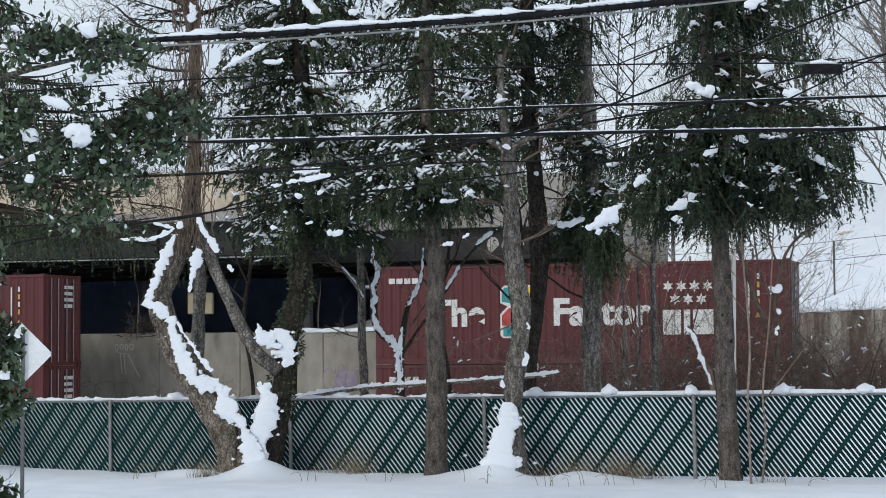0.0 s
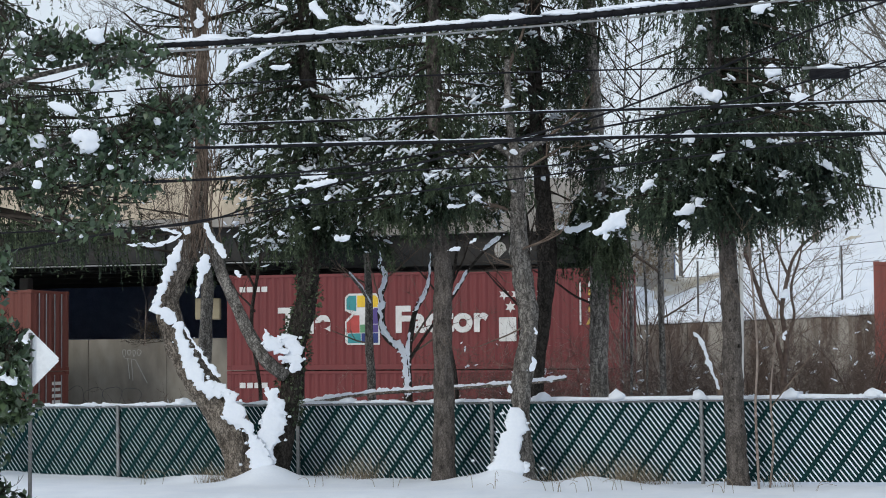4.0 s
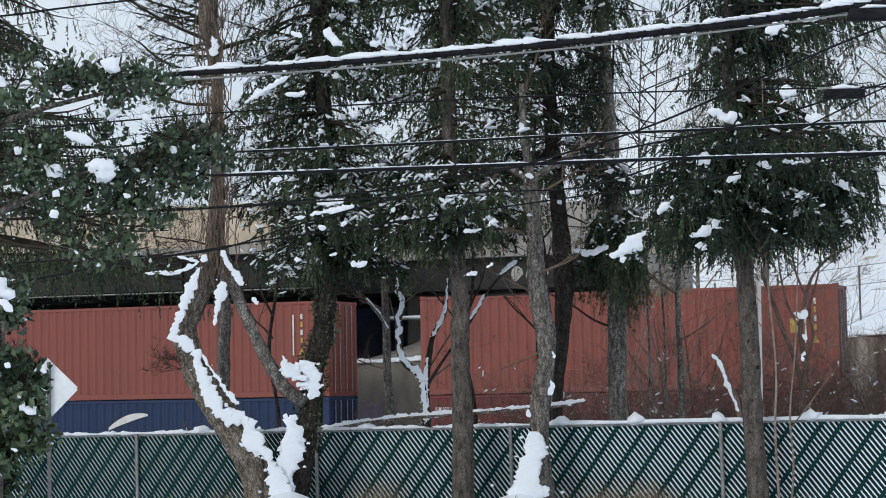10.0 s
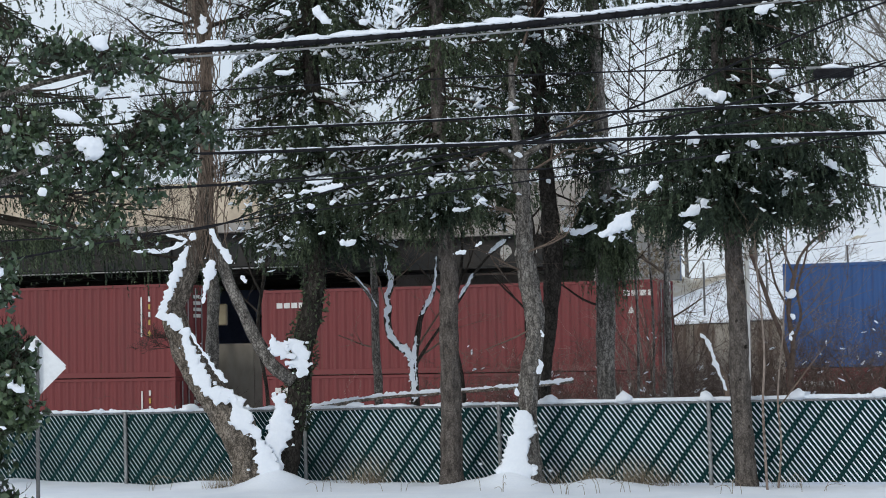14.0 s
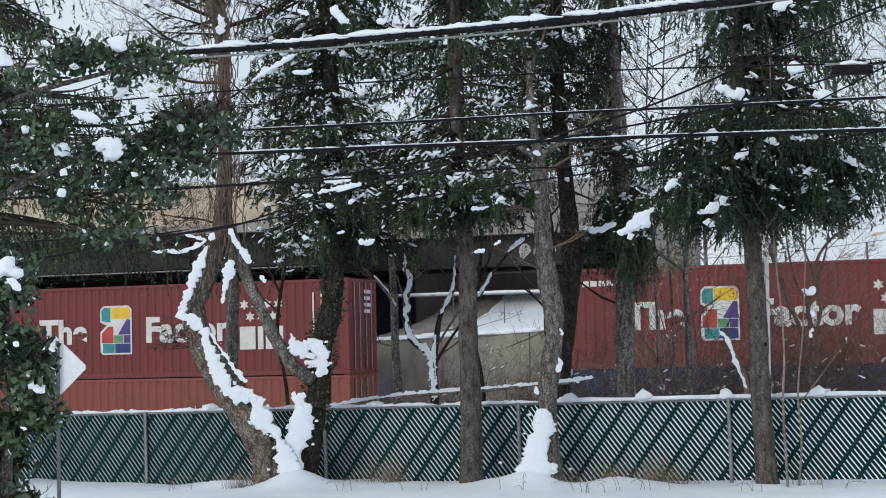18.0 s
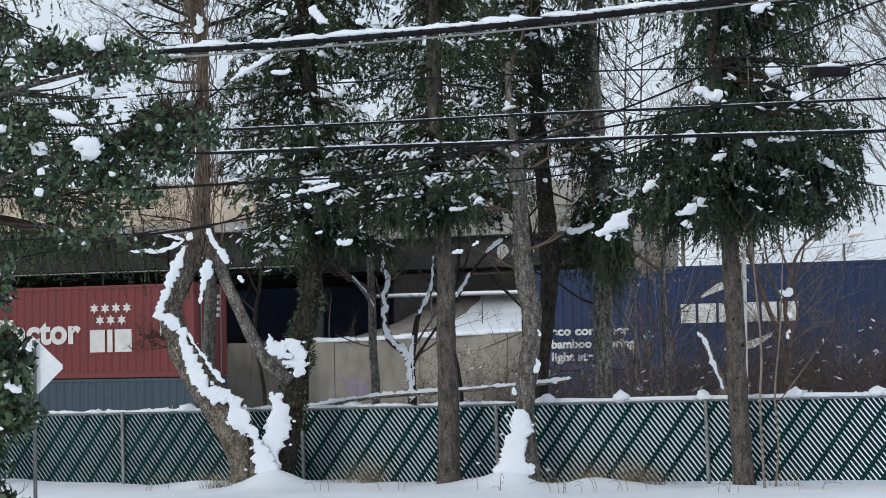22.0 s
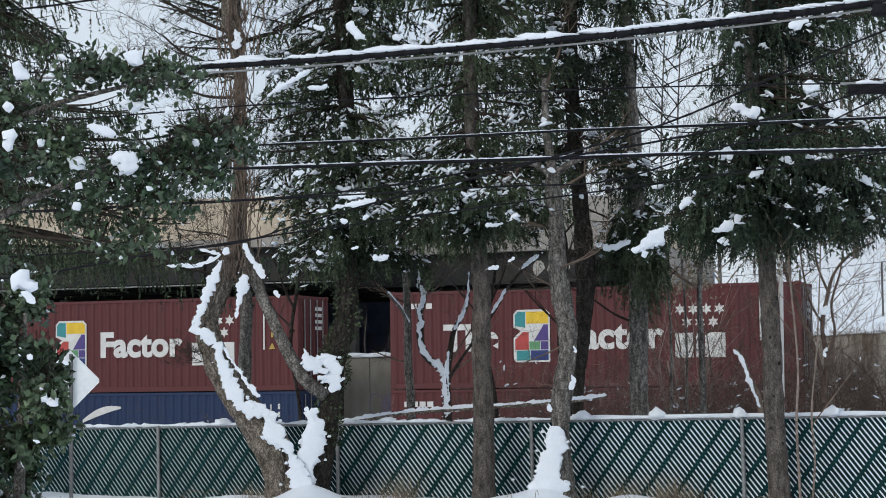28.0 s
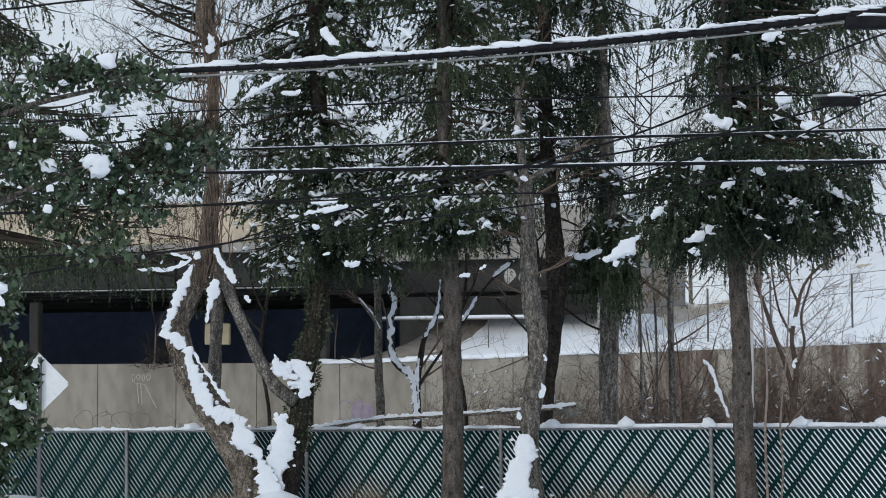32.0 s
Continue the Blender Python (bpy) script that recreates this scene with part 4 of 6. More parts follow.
W8 = [(-5.57, 24.0, 3.35, 0.015), (-4.26, 24.0, 3.56, 0.015), (-2.94, 24.0, 3.74, 0.015), (-2.21, 24.0, 3.85, 0.011)]
W9 = [(-5.61, 22.0, 6.42, 0.01), (-4.94, 22.0, 6.46, 0.013), (-4.26, 22.0, 6.54, 0.013)]
# snow lying on the boughs
SNOW_TRUNK = [
    [(-3.7, 29.5, 3.86, 0.036), (-3.77, 29.5, 3.68, 0.063), (-3.87, 29.5, 3.47, 0.089), (-3.96, 29.5, 3.28, 0.081), (-4.02, 29.5, 3.09, 0.063), (-4.08, 29.5, 2.91, 0.054), (-4.11, 29.5, 2.78, 0.081), (-4.02, 29.5, 2.71, 0.072), (-3.91, 29.5, 2.64, 0.081), (-3.8, 29.5, 2.56, 0.098)],
    [(-3.81, 29.5, 2.55, 0.081), (-3.73, 29.5, 2.41, 0.081), (-3.75, 29.5, 2.3, 0.107), (-3.68, 29.5, 2.13, 0.116), (-3.59, 29.5, 1.92, 0.125), (-3.5, 29.5, 1.73, 0.116), (-3.37, 29.5, 1.57, 0.125), (-3.23, 29.5, 1.47, 0.152), (-3.09, 29.5, 1.46, 0.125), (-3.01, 29.5, 1.43, 0.098), (-2.97, 29.5, 1.35, 0.116), (-2.93, 29.5, 1.21, 0.152), (-2.88, 29.5, 1.08, 0.197), (-2.8, 29.5, 0.97, 0.125), (-2.72, 29.5, 0.9, 0.081), (-2.66, 29.5, 0.82, 0.081), (-2.6, 29.5, 0.72, 0.107), (-2.54, 29.5, 0.57, 0.134), (-2.49, 29.5, 0.42, 0.179), (-2.45, 29.5, 0.28, 0.233), (-2.42, 29.5, 0.12, 0.358)],
    [(-3.7, 29.5, 2.48, 0.045), (-3.57, 29.5, 2.3, 0.045), (-3.44, 29.5, 2.1, 0.036), (-3.31, 29.5, 1.91, 0.036), (-3.19, 29.5, 1.78, 0.045), (-3.1, 29.5, 1.69, 0.036)],
]
SNOW_FORK = [
    [(-2.21, 29.55, 1.5, 0.072), (-2.29, 29.55, 1.4, 0.117), (-2.25, 29.55, 1.25, 0.179), (-2.26, 29.55, 1.09, 0.197), (-2.3, 29.55, 0.92, 0.215), (-2.35, 29.55, 0.74, 0.206), (-2.4, 29.55, 0.56, 0.17), (-2.43, 29.55, 0.39, 0.179), (-2.44, 29.55, 0.17, 0.305)],
    [(-2.41, 29.55, 2.44, 0.036), (-2.37, 29.55, 2.32, 0.081), (-2.31, 29.55, 2.19, 0.117), (-2.22, 29.55, 2.11, 0.099), (-2.13, 29.55, 2.08, 0.054)],
    [(-2.25, 29.55, 2.17, 0.081), (-2.15, 29.55, 2.22, 0.099), (-2.05, 29.55, 2.31, 0.099), (-2.0, 29.55, 2.21, 0.152), (-1.93, 29.55, 2.09, 0.134), (-1.91, 29.55, 1.98, 0.108)],
    [(-2.2, 29.55, 2.0, 0.054), (-2.06, 29.55, 1.96, 0.108), (-1.95, 29.55, 1.94, 0.134), (-1.94, 29.55, 1.85, 0.108), (-1.99, 29.55, 1.74, 0.045)],
    [(-2.41, 29.55, 1.5, 0.045), (-2.34, 29.55, 1.46, 0.036)],
    [(-2.19, 29.5, 2.10, 0.05), (-2.09, 29.5, 2.07, 0.06), (-2.02, 29.5, 2.1, 0.05)],
]
SNOW_LIMB = [
    [(-3.36, 29.5, 4.12, 0.036), (-3.25, 29.5, 3.94, 0.054), (-3.14, 29.5, 3.75, 0.054), (-3.02, 29.5, 3.56, 0.036)],
    [(-2.87, 29.5, 3.37, 0.036), (-2.79, 29.5, 3.25, 0.036)],
    [(-3.36, 29.5, 3.63, 0.054), (-3.34, 29.5, 3.49, 0.072), (-3.4, 29.5, 3.27, 0.054), (-3.44, 29.5, 3.14, 0.045), (-3.48, 29.5, 2.93, 0.018)],
]
SNOW_TWIG = [
    [(-4.05, 29.45, 4.04, 0.018), (-3.87, 29.45, 4.0, 0.036), (-3.71, 29.45, 3.95, 0.036)],
    [(-4.57, 29.45, 3.78, 0.018), (-4.32, 29.45, 3.78, 0.027), (-4.13, 29.45, 3.76, 0.036), (-3.94, 29.45, 3.82, 0.027), (-3.7, 29.45, 3.95, 0.036)],
    [(-3.65, 29.45, 4.05, 0.063), (-3.57, 29.45, 3.96, 0.08)],
]
SNOW_BOLE = [
    [(1.42, 28.45, 1.19, 0.069), (1.49, 28.45, 1.08, 0.155), (1.51, 28.45, 0.96, 0.198), (1.45, 28.45, 0.81, 0.173), (1.4, 28.45, 0.64, 0.181), (1.38, 28.45, 0.47, 0.233), (1.35, 28.45, 0.3, 0.345), (1.32, 28.45, 0.1, 0.569)],
    [(1.64, 28.45, 0.37, 0.052), (1.63, 28.45, 0.2, 0.086)],
    [(1.44, 28.45, 5.12, 0.069), (1.57, 28.45, 5.08, 0.052)],
    [(1.4, 28.45, 5.84, 0.069), (1.38, 28.45, 5.93, 0.035)],
    [(1.75, 28.45, 1.97, 0.026), (1.8, 28.45, 1.87, 0.043), (1.72, 28.45, 1.74, 0.035)],
    [(1.79, 28.45, 2.41, 0.043), (1.83, 28.45, 2.3, 0.026)],
    [(1.4, 28.45, 1.54, 0.026), (1.43, 28.45, 1.41, 0.052)],
]
SHRUB_STEMS = [
    [(6.55, 33.2, 1.39, 0.045), (6.43, 33.2, 2.14, 0.04), (6.22, 33.2, 2.75, 0.04), (5.99, 33.2, 3.45, 0.035), (5.76, 33.2, 4.06, 0.03), (5.53, 33.2, 4.52, 0.02)],
    [(6.51, 33.2, 1.39, 0.05), (6.59, 33.2, 2.14, 0.045), (6.52, 33.2, 2.74, 0.04), (6.63, 33.2, 3.3, 0.035), (6.76, 33.2, 3.7, 0.025), (7.05, 33.2, 4.03, 0.02), (7.46, 33.2, 4.23, 0.012)],
    [(6.58, 33.2, 2.19, 0.03), (6.74, 33.2, 2.64, 0.025), (6.69, 33.2, 3.14, 0.02), (6.87, 33.2, 3.75, 0.016), (6.96, 33.2, 4.35, 0.01)],
    [(6.5, 33.2, 2.84, 0.025), (6.31, 33.2, 3.2, 0.02), (6.2, 33.2, 3.75, 0.016), (6.13, 33.2, 4.46, 0.01)],
    [(6.65, 33.2, 3.35, 0.025), (6.49, 33.2, 3.75, 0.02), (6.43, 33.2, 4.16, 0.015), (6.56, 33.2, 4.76, 0.01)],
]
SHRUB_SNOW = [
    [(6.39, 33.1, 3.06, 0.03), (6.49, 33.1, 3.0, 0.06), (6.61, 33.1, 3.06, 0.04)],
    [(6.51, 33.1, 2.29, 0.04), (6.57, 33.1, 2.38, 0.05)],
    [(6.54, 33.1, 2.68, 0.03), (6.6, 33.1, 2.62, 0.04)],
]
STEM_SNOW = [(-3.47, 29.55, 7.57, 0.036), (-3.42, 29.55, 7.41, 0.081), (-3.46, 29.55, 7.24, 0.054)]
HOLLY_SNOW = [
    [(-3.13, 17.58, 5.11, 0.037), (-3.03, 17.58, 5.07, 0.069), (-2.94, 17.58, 5.02, 0.043)],
    [(-3.17, 17.58, 4.64, 0.043), (-3.06, 17.58, 4.6, 0.075), (-2.94, 17.58, 4.63, 0.048)],
    [(-3.67, 17.58, 4.15, 0.043), (-3.57, 17.58, 4.08, 0.075), (-3.51, 17.58, 4.02, 0.032)],
    [(-3.25, 17.58, 4.13, 0.043), (-3.12, 17.58, 4.07, 0.101), (-2.99, 17.58, 4.02, 0.069)],
    [(-2.48, 17.58, 4.28, 0.032), (-2.41, 17.58, 4.23, 0.053)],
    [(-3.95, 17.58, 4.3, 0.043), (-3.89, 17.58, 4.24, 0.032)],
    [(-3.87, 17.58, 3.86, 0.032), (-3.82, 17.58, 3.86, 0.032)],
    [(-3.59, 17.58, 3.87, 0.037), (-3.52, 17.58, 3.83, 0.032)],
    [(-3.6, 17.58, 3.7, 0.032), (-3.55, 17.58, 3.62, 0.032)],
    [(-2.73, 17.58, 4.59, 0.037), (-2.65, 17.58, 4.53, 0.032)],
    [(-2.92, 17.58, 3.84, 0.032), (-2.85, 17.58, 3.81, 0.027)],
    [(-2.17, 17.58, 4.51, 0.027), (-2.13, 17.58, 4.59, 0.021)],
    [(-3.49, 17.58, 4.87, 0.027), (-3.4, 17.58, 4.85, 0.027)],
    [(-3.76, 17.58, 5.11, 0.027), (-3.67, 17.58, 5.07, 0.027)],
    [(-2.82, 17.58, 4.08, 0.021), (-2.76, 17.58, 4.05, 0.027)],
    [(-3.47, 17.58, 4.43, 0.027), (-3.36, 17.58, 4.4, 0.032), (-3.2, 17.58, 4.34, 0.032)],
]
LOW_SNOW = [
    [(-3.69, 15.45, 2.89, 0.094), (-3.58, 15.45, 2.86, 0.103), (-3.47, 15.45, 2.78, 0.056)],
    [(-3.61, 15.45, 2.76, 0.033), (-3.49, 15.45, 2.66, 0.028)],
    [(-3.44, 15.45, 1.89, 0.037), (-3.37, 15.45, 1.85, 0.061), (-3.3, 15.45, 1.81, 0.028)],
    [(-3.27, 15.45, 2.17, 0.019), (-3.21, 15.45, 2.15, 0.023)],
    [(-3.56, 15.45, 2.23, 0.023), (-3.51, 15.45, 2.2, 0.023)],
    [(-3.51, 15.45, 1.53, 0.019), (-3.45, 15.45, 1.51, 0.023)],
]
EDGE_SNOW = [
    [(-4.15, 17.4, 5.0, 0.047), (-4.04, 17.4, 4.93, 0.079), (-3.99, 17.4, 4.86, 0.042)],
    [(-4.24, 17.4, 4.6, 0.042), (-4.13, 17.4, 4.59, 0.042)],
    [(-4.24, 17.4, 4.36, 0.042), (-4.15, 17.4, 4.3, 0.063), (-4.19, 17.4, 4.17, 0.042)],
]
SPRUCE_DRAPES = [
    [(5.54, 26.5, 4.87, 0.04), (5.64, 26.5, 4.8, 0.088), (5.77, 26.5, 4.74, 0.072), (5.89, 26.5, 4.67, 0.048), (6.07, 26.5, 4.59, 0.032), (6.21, 26.5, 4.51, 0.024)],
    [(2.51, 26.5, 3.74, 0.032), (2.63, 26.5, 3.74, 0.056), (2.75, 26.5, 3.78, 0.096), (2.86, 26.5, 3.89, 0.113), (2.96, 26.5, 4.01, 0.056), (3.05, 26.5, 4.08, 0.032)],
    [(2.69, 26.5, 3.72, 0.048), (2.71, 26.5, 3.62, 0.032)],
    [(3.67, 26.5, 3.99, 0.032), (3.8, 26.5, 4.01, 0.032), (3.92, 26.5, 4.07, 0.096), (4.02, 26.5, 4.15, 0.08), (4.13, 26.5, 4.21, 0.04)],
    [(3.97, 26.5, 5.77, 0.04), (4.12, 26.5, 5.77, 0.072), (4.24, 26.5, 5.66, 0.088), (4.4, 26.5, 5.74, 0.048)],
    [(5.02, 26.5, 6.07, 0.064), (5.14, 26.5, 6.02, 0.096), (5.26, 26.5, 6.07, 0.056)],
    [(3.23, 26.5, 4.3, 0.048), (3.29, 26.5, 4.39, 0.08), (3.4, 26.5, 4.48, 0.04)],
    [(4.21, 26.5, 4.76, 0.032), (4.33, 26.5, 4.81, 0.072), (4.43, 26.5, 4.86, 0.04)],
    [(3.8, 26.5, 5.01, 0.048), (3.91, 26.5, 5.13, 0.064), (3.98, 26.5, 5.01, 0.04)],
    [(5.37, 26.5, 5.64, 0.048), (5.55, 26.5, 5.64, 0.08), (5.66, 26.5, 5.68, 0.032)],
    [(5.74, 26.5, 5.74, 0.064), (5.86, 26.5, 5.7, 0.048)],
    [(3.74, 26.5, 3.85, 0.048), (3.85, 26.5, 3.82, 0.072), (3.91, 26.5, 3.86, 0.04)],
    [(4.84, 26.5, 6.9, 0.064), (4.99, 26.5, 6.98, 0.072), (5.13, 26.5, 7.0, 0.04)],
    [(4.66, 26.5, 5.0, 0.032), (4.87, 26.5, 4.96, 0.056)],
]
MID_DRAPES = [
    [(-2.81, 28.0, 6.24, 0.025), (-2.66, 28.0, 6.35, 0.051), (-2.49, 28.0, 6.43, 0.051), (-2.31, 28.0, 6.56, 0.042), (-2.14, 28.0, 6.64, 0.042)],
    [(-2.19, 28.0, 6.37, 0.034), (-2.02, 28.0, 6.35, 0.059), (-1.89, 28.0, 6.41, 0.042)],
    [(-1.12, 28.0, 6.19, 0.034), (-0.91, 28.0, 6.21, 0.051)],
    [(-0.98, 28.0, 6.04, 0.051), (-0.93, 28.0, 6.12, 0.034)],
    [(-1.85, 28.0, 4.53, 0.034), (-1.62, 28.0, 4.57, 0.051), (-1.36, 28.0, 4.61, 0.051), (-1.17, 28.0, 4.65, 0.034)],
    [(-1.74, 28.0, 4.7, 0.025), (-1.57, 28.0, 4.7, 0.042), (-1.32, 28.0, 4.74, 0.034)],
    [(-2.42, 28.0, 5.06, 0.025), (-2.25, 28.0, 5.08, 0.034)],
    [(-2.08, 28.0, 4.49, 0.034), (-1.91, 28.0, 4.51, 0.042)],
    [(-1.72, 28.0, 4.36, 0.034), (-1.6, 28.0, 4.32, 0.042)],
    [(-1.38, 28.0, 4.35, 0.034), (-1.28, 28.0, 4.41, 0.051)],
    [(-1.24, 28.0, 3.78, 0.042), (-1.1, 28.0, 3.75, 0.051), (-0.99, 28.0, 3.81, 0.025)],
    [(-1.56, 28.0, 3.91, 0.025), (-1.44, 28.0, 3.94, 0.025)],
    [(-2.09, 28.0, 3.86, 0.042), (-1.98, 28.0, 3.86, 0.034)],
    [(-0.59, 28.0, 4.54, 0.051), (-0.56, 28.0, 4.62, 0.034)],
    [(-0.47, 28.0, 4.45, 0.042), (-0.37, 28.0, 4.47, 0.034)],
    [(-0.07, 28.0, 4.46, 0.059), (0.05, 28.0, 4.46, 0.051)],
    [(-0.27, 28.0, 4.82, 0.042), (-0.11, 28.0, 4.85, 0.034)],
]
INNER_DRAPES = [
    [(0.46, 27.7, 4.21, 0.042), (0.63, 27.7, 4.2, 0.042), (0.74, 27.7, 4.24, 0.025)],
    [(0.79, 27.7, 3.66, 0.025), (0.9, 27.7, 3.73, 0.025)],
    [(0.49, 27.7, 3.56, 0.025), (0.66, 27.7, 3.6, 0.034)],
    [(0.24, 27.7, 4.75, 0.042), (0.39, 27.7, 4.76, 0.034)],
    [(-2.07, 27.7, 7.27, 0.042), (-1.9, 27.7, 7.19, 0.042)],
    [(-1.58, 27.7, 7.28, 0.067), (-1.43, 27.7, 7.14, 0.067), (-1.31, 27.7, 7.04, 0.042)],
    [(-0.89, 27.7, 7.08, 0.05), (-0.75, 27.7, 7.04, 0.042)],
    [(-0.44, 27.7, 7.3, 0.034), (-0.31, 27.7, 7.25, 0.034), (-0.21, 27.7, 7.15, 0.034)],
]
FAR_DRAPES = [
    [(2.32, 30.6, 4.1, 0.046), (2.55, 30.6, 4.03, 0.056), (2.78, 30.6, 4.09, 0.037), (2.9, 30.6, 4.15, 0.037)],
    [(2.1, 30.6, 4.95, 0.046), (2.13, 30.6, 4.85, 0.037)],
    [(2.39, 30.6, 5.27, 0.037), (2.55, 30.6, 5.33, 0.037)],
    [(2.86, 30.6, 5.38, 0.037), (3.02, 30.6, 5.4, 0.046)],
    [(3.04, 30.6, 5.27, 0.037), (3.2, 30.6, 5.21, 0.037)],
]


def raised(pts, top, r):
    """The trunk carried on upwards, thinning, to the tree's top."""
    x, y, z, _ = pts[-1]
    return pts + [(x + 0.05, y, (z + top) / 2, (pts[-1][3] + r) / 2), (x, y, top, r)]


def tri_part(name, tris, mat, parent, label="", kind="", smooth=False):
    """One mesh from an (n, 3, 3) array of triangles."""
    n = len(tris)
    me = bpy.data.meshes.new(name)
    me.vertices.add(n * 3)
    me.vertices.foreach_set("co", np.ascontiguousarray(tris, dtype=np.float32).ravel())
    me.loops.add(n * 3)
    me.loops.foreach_set("vertex_index", np.arange(n * 3, dtype=np.int32))
    me.polygons.add(n)
    me.polygons.foreach_set("loop_start", np.arange(0, n * 3, 3, dtype=np.int32))
    me.materials.append(mat)
    me.update(calc_edges=True)
    return tagged(put(name, me, parent, None, label), kind=kind)


def unit(v):
    return v / np.maximum(np.linalg.norm(v, axis=-1, keepdims=True), 1e-9)


def needle_twigs(rng, base, way, length, per=18, size=0.066, wide=0.027, spread=0.52):
    """Needled twigs: a stem sliver and slender needles round it. base, way: (n, 3); length: (n,)."""
    n = len(base)
    t = rng.random((n, per)) ** 0.8
    p = base[:, None, :] + way[:, None, :] * (length[:, None] * t)[..., None]
    p[..., 2] -= (length[:, None] * t) ** 2 * 0.35
    d = unit(way[:, None, :] + rng.normal(0, spread, (n, per, 3)))
    ln = size * rng.uniform(0.6, 1.3, (n, per, 1))
    side = unit(np.cross(d, rng.normal(0, 1, (n, per, 3)))) * wide * 0.5
    needles = np.stack([p - side, p + side, p + d * ln], axis=2).reshape(-1, 3, 3)
    s2 = unit(np.cross(way, rng.normal(0, 1, (n, 3)))) * 0.006
    tip = base + way * length[:, None]
    tip[:, 2] -= length ** 2 * 0.35
    return np.concatenate([needles, np.stack([base - s2, base + s2, tip], axis=1)])


def boughs(rng, trunk, z0, z1, count, reach, sag, rise=0.1, lift=0.0, arc=(0, 2 * math.pi)):
    """Start, direction and length of boughs up a trunk; reach is (low, high) metres."""
    pts = np.array(trunk)
    zs = rng.uniform(z0, z1, count)
    order = np.argsort(pts[:, 2])
    x = np.interp(zs, pts[order, 2], pts[order, 0])
    y = np.interp(zs, pts[order, 2], pts[order, 1])
    az = rng.uniform(*arc, count)
    k = (zs - z0) / max(z1 - z0, 0.1)
    ln = (reach[0] + (reach[1] - reach[0]) * k) * rng.uniform(0.55, 1.15, count)
    return [((x[i], y[i], zs[i]), (math.cos(az[i]), math.sin(az[i])), ln[i], sag * rng.uniform(0.5, 1.4), rise * rng.uniform(-0.5, 2.5)) for i in range(count)]


def bough_points(b, ts):
    (x, y, z), (ca, sa), ln, sag, rise = b
    return np.stack([x + ca * ln * ts, y + sa * ln * ts, z + rise * ln * ts - sag * ln * ts ** 1.6 + 0.12 * ln * ts ** 5], axis=1)


def conifer(name, label, trunk, bark, crown_list, seed, snow=0.5, leaf=None, top=17.5, group="", drapes=(), lump_sizes=(0.025, 0.075), trunk_label="", flecks=1.0):
    """A drooping conifer: trunk, boughs, needled crown, lodged snow."""
    rng = np.random.default_rng(seed)
    full = raised(trunk, top, 0.03)
    tree = thing(name, pose(trunk[0][0], trunk[0][1], 0), label, "tree", group)
    inv = Matrix.Translation((-trunk[0][0], -trunk[0][1], 0))

    def down(ob):
        ob.matrix_basis = inv
        return ob

    down(limb("trunk", full, bark, tree, 26, 0.10, seed, trunk_label, ridge=0.16))
    wood, lodged, green = Heap(), Heap(), []
    for spec in crown_list:
        bs = boughs(rng, full, spec["z"][0], spec["z"][1], spec["n"], spec["reach"], spec.get("sag", 0.35), spec.get("rise", 0.1), arc=spec.get("arc", (0, 2 * math.pi)))
        per_m = spec.get("twigs", 34)
        for b in bs:
            ts = np.linspace(0, 1, 6)
            line = bough_points(b, ts)
            r0 = 0.010 + 0.012 * b[2]
            wood.add(tube_data([(*p, r0 * (1 - 0.85 * t)) for p, t in zip(line, ts)], 4, cap=False))
            n = int(per_m * 0.55 * b[2])
            tt = rng.uniform(0.04, 1.0, n)
            base = bough_points(b, tt)
            out = np.array([b[1][0], b[1][1], 0.0])
            sidev = np.array([-b[1][1], b[1][0], 0.0])
            h = spec.get("hang", 1.0)
            way = out * rng.uniform(0.0, 0.9, (n, 1)) / h ** 0.5 + sidev * rng.uniform(-0.8, 0.8, (n, 1)) / h ** 0.5 + np.array([0, 0, -1.0]) * rng.uniform(0.25, 1.0, (n, 1)) * h
            ln = rng.uniform(0.16, 0.46, n) * spec.get("drape", 1.0) * (1.1 - 0.5 * tt)
            green.append(needle_twigs(rng, base, unit(way), ln, int(0.95 * spec.get("per", 18))))
            for q in range(int(flecks * b[2] * 9)):
                t = rng.uniform(0.25, 1.0)
                p = bough_points(b, np.array([t, min(1.0, t + 0.05) + 1e-3]))
                s = rng.uniform(0.022, 0.055) * rng.choice((0.7, 1.0, 1.6))
                o = rng.normal(0, 0.10, 3)
                lodged.add(snow_fleck(p[0] + o * np.array([1, 1, 0.9]), p[1] - p[0] + rng.normal(0, 0.025, 3), s * rng.choice((0.6, 0.9, 1.4)), rng.uniform(0.16, 0.42), rng))
            if rng.random() < snow:
                for q in range(rng.integers(2, 6)):
                    t = rng.uniform(0.35, 1.0)
                    p = bough_points(b, np.array([t]))[0]
                    s = rng.uniform(*lump_sizes) * rng.uniform(0.5, 1.0)
                    for e in range(rng.integers(1, 4)):
                        o = rng.normal(0, s * 0.9, 3)
                        lodged.add(snow_lump(p[0] + o[0], p[1] + o[1], p[2] + 0.02 + o[2] * 0.4, s * rng.uniform(0.5, 1.5), s, s * rng.uniform(0.4, 0.9), rng.random() * 90, rng.uniform(-0.9, 0.9)))
    for k, run in enumerate(drapes):
        down(snow_clots(run, seed + k, 0.35).part("draped_snow", SNOW, tree, "ragged white snow draped on a bough", True))
    down(wood.part("boughwork", TWIG_DARK, tree, smooth=True))
    down(tri_part("crown", np.concatenate(green), leaf or NEEDLE, tree, "drooping needled sprays", "stuff"))
    if lodged.v:
        down(tagged(lodged.part("lodged_snow", SNOW, tree, "white snow lodged on the boughs", True), kind="stuff"))
    return tree


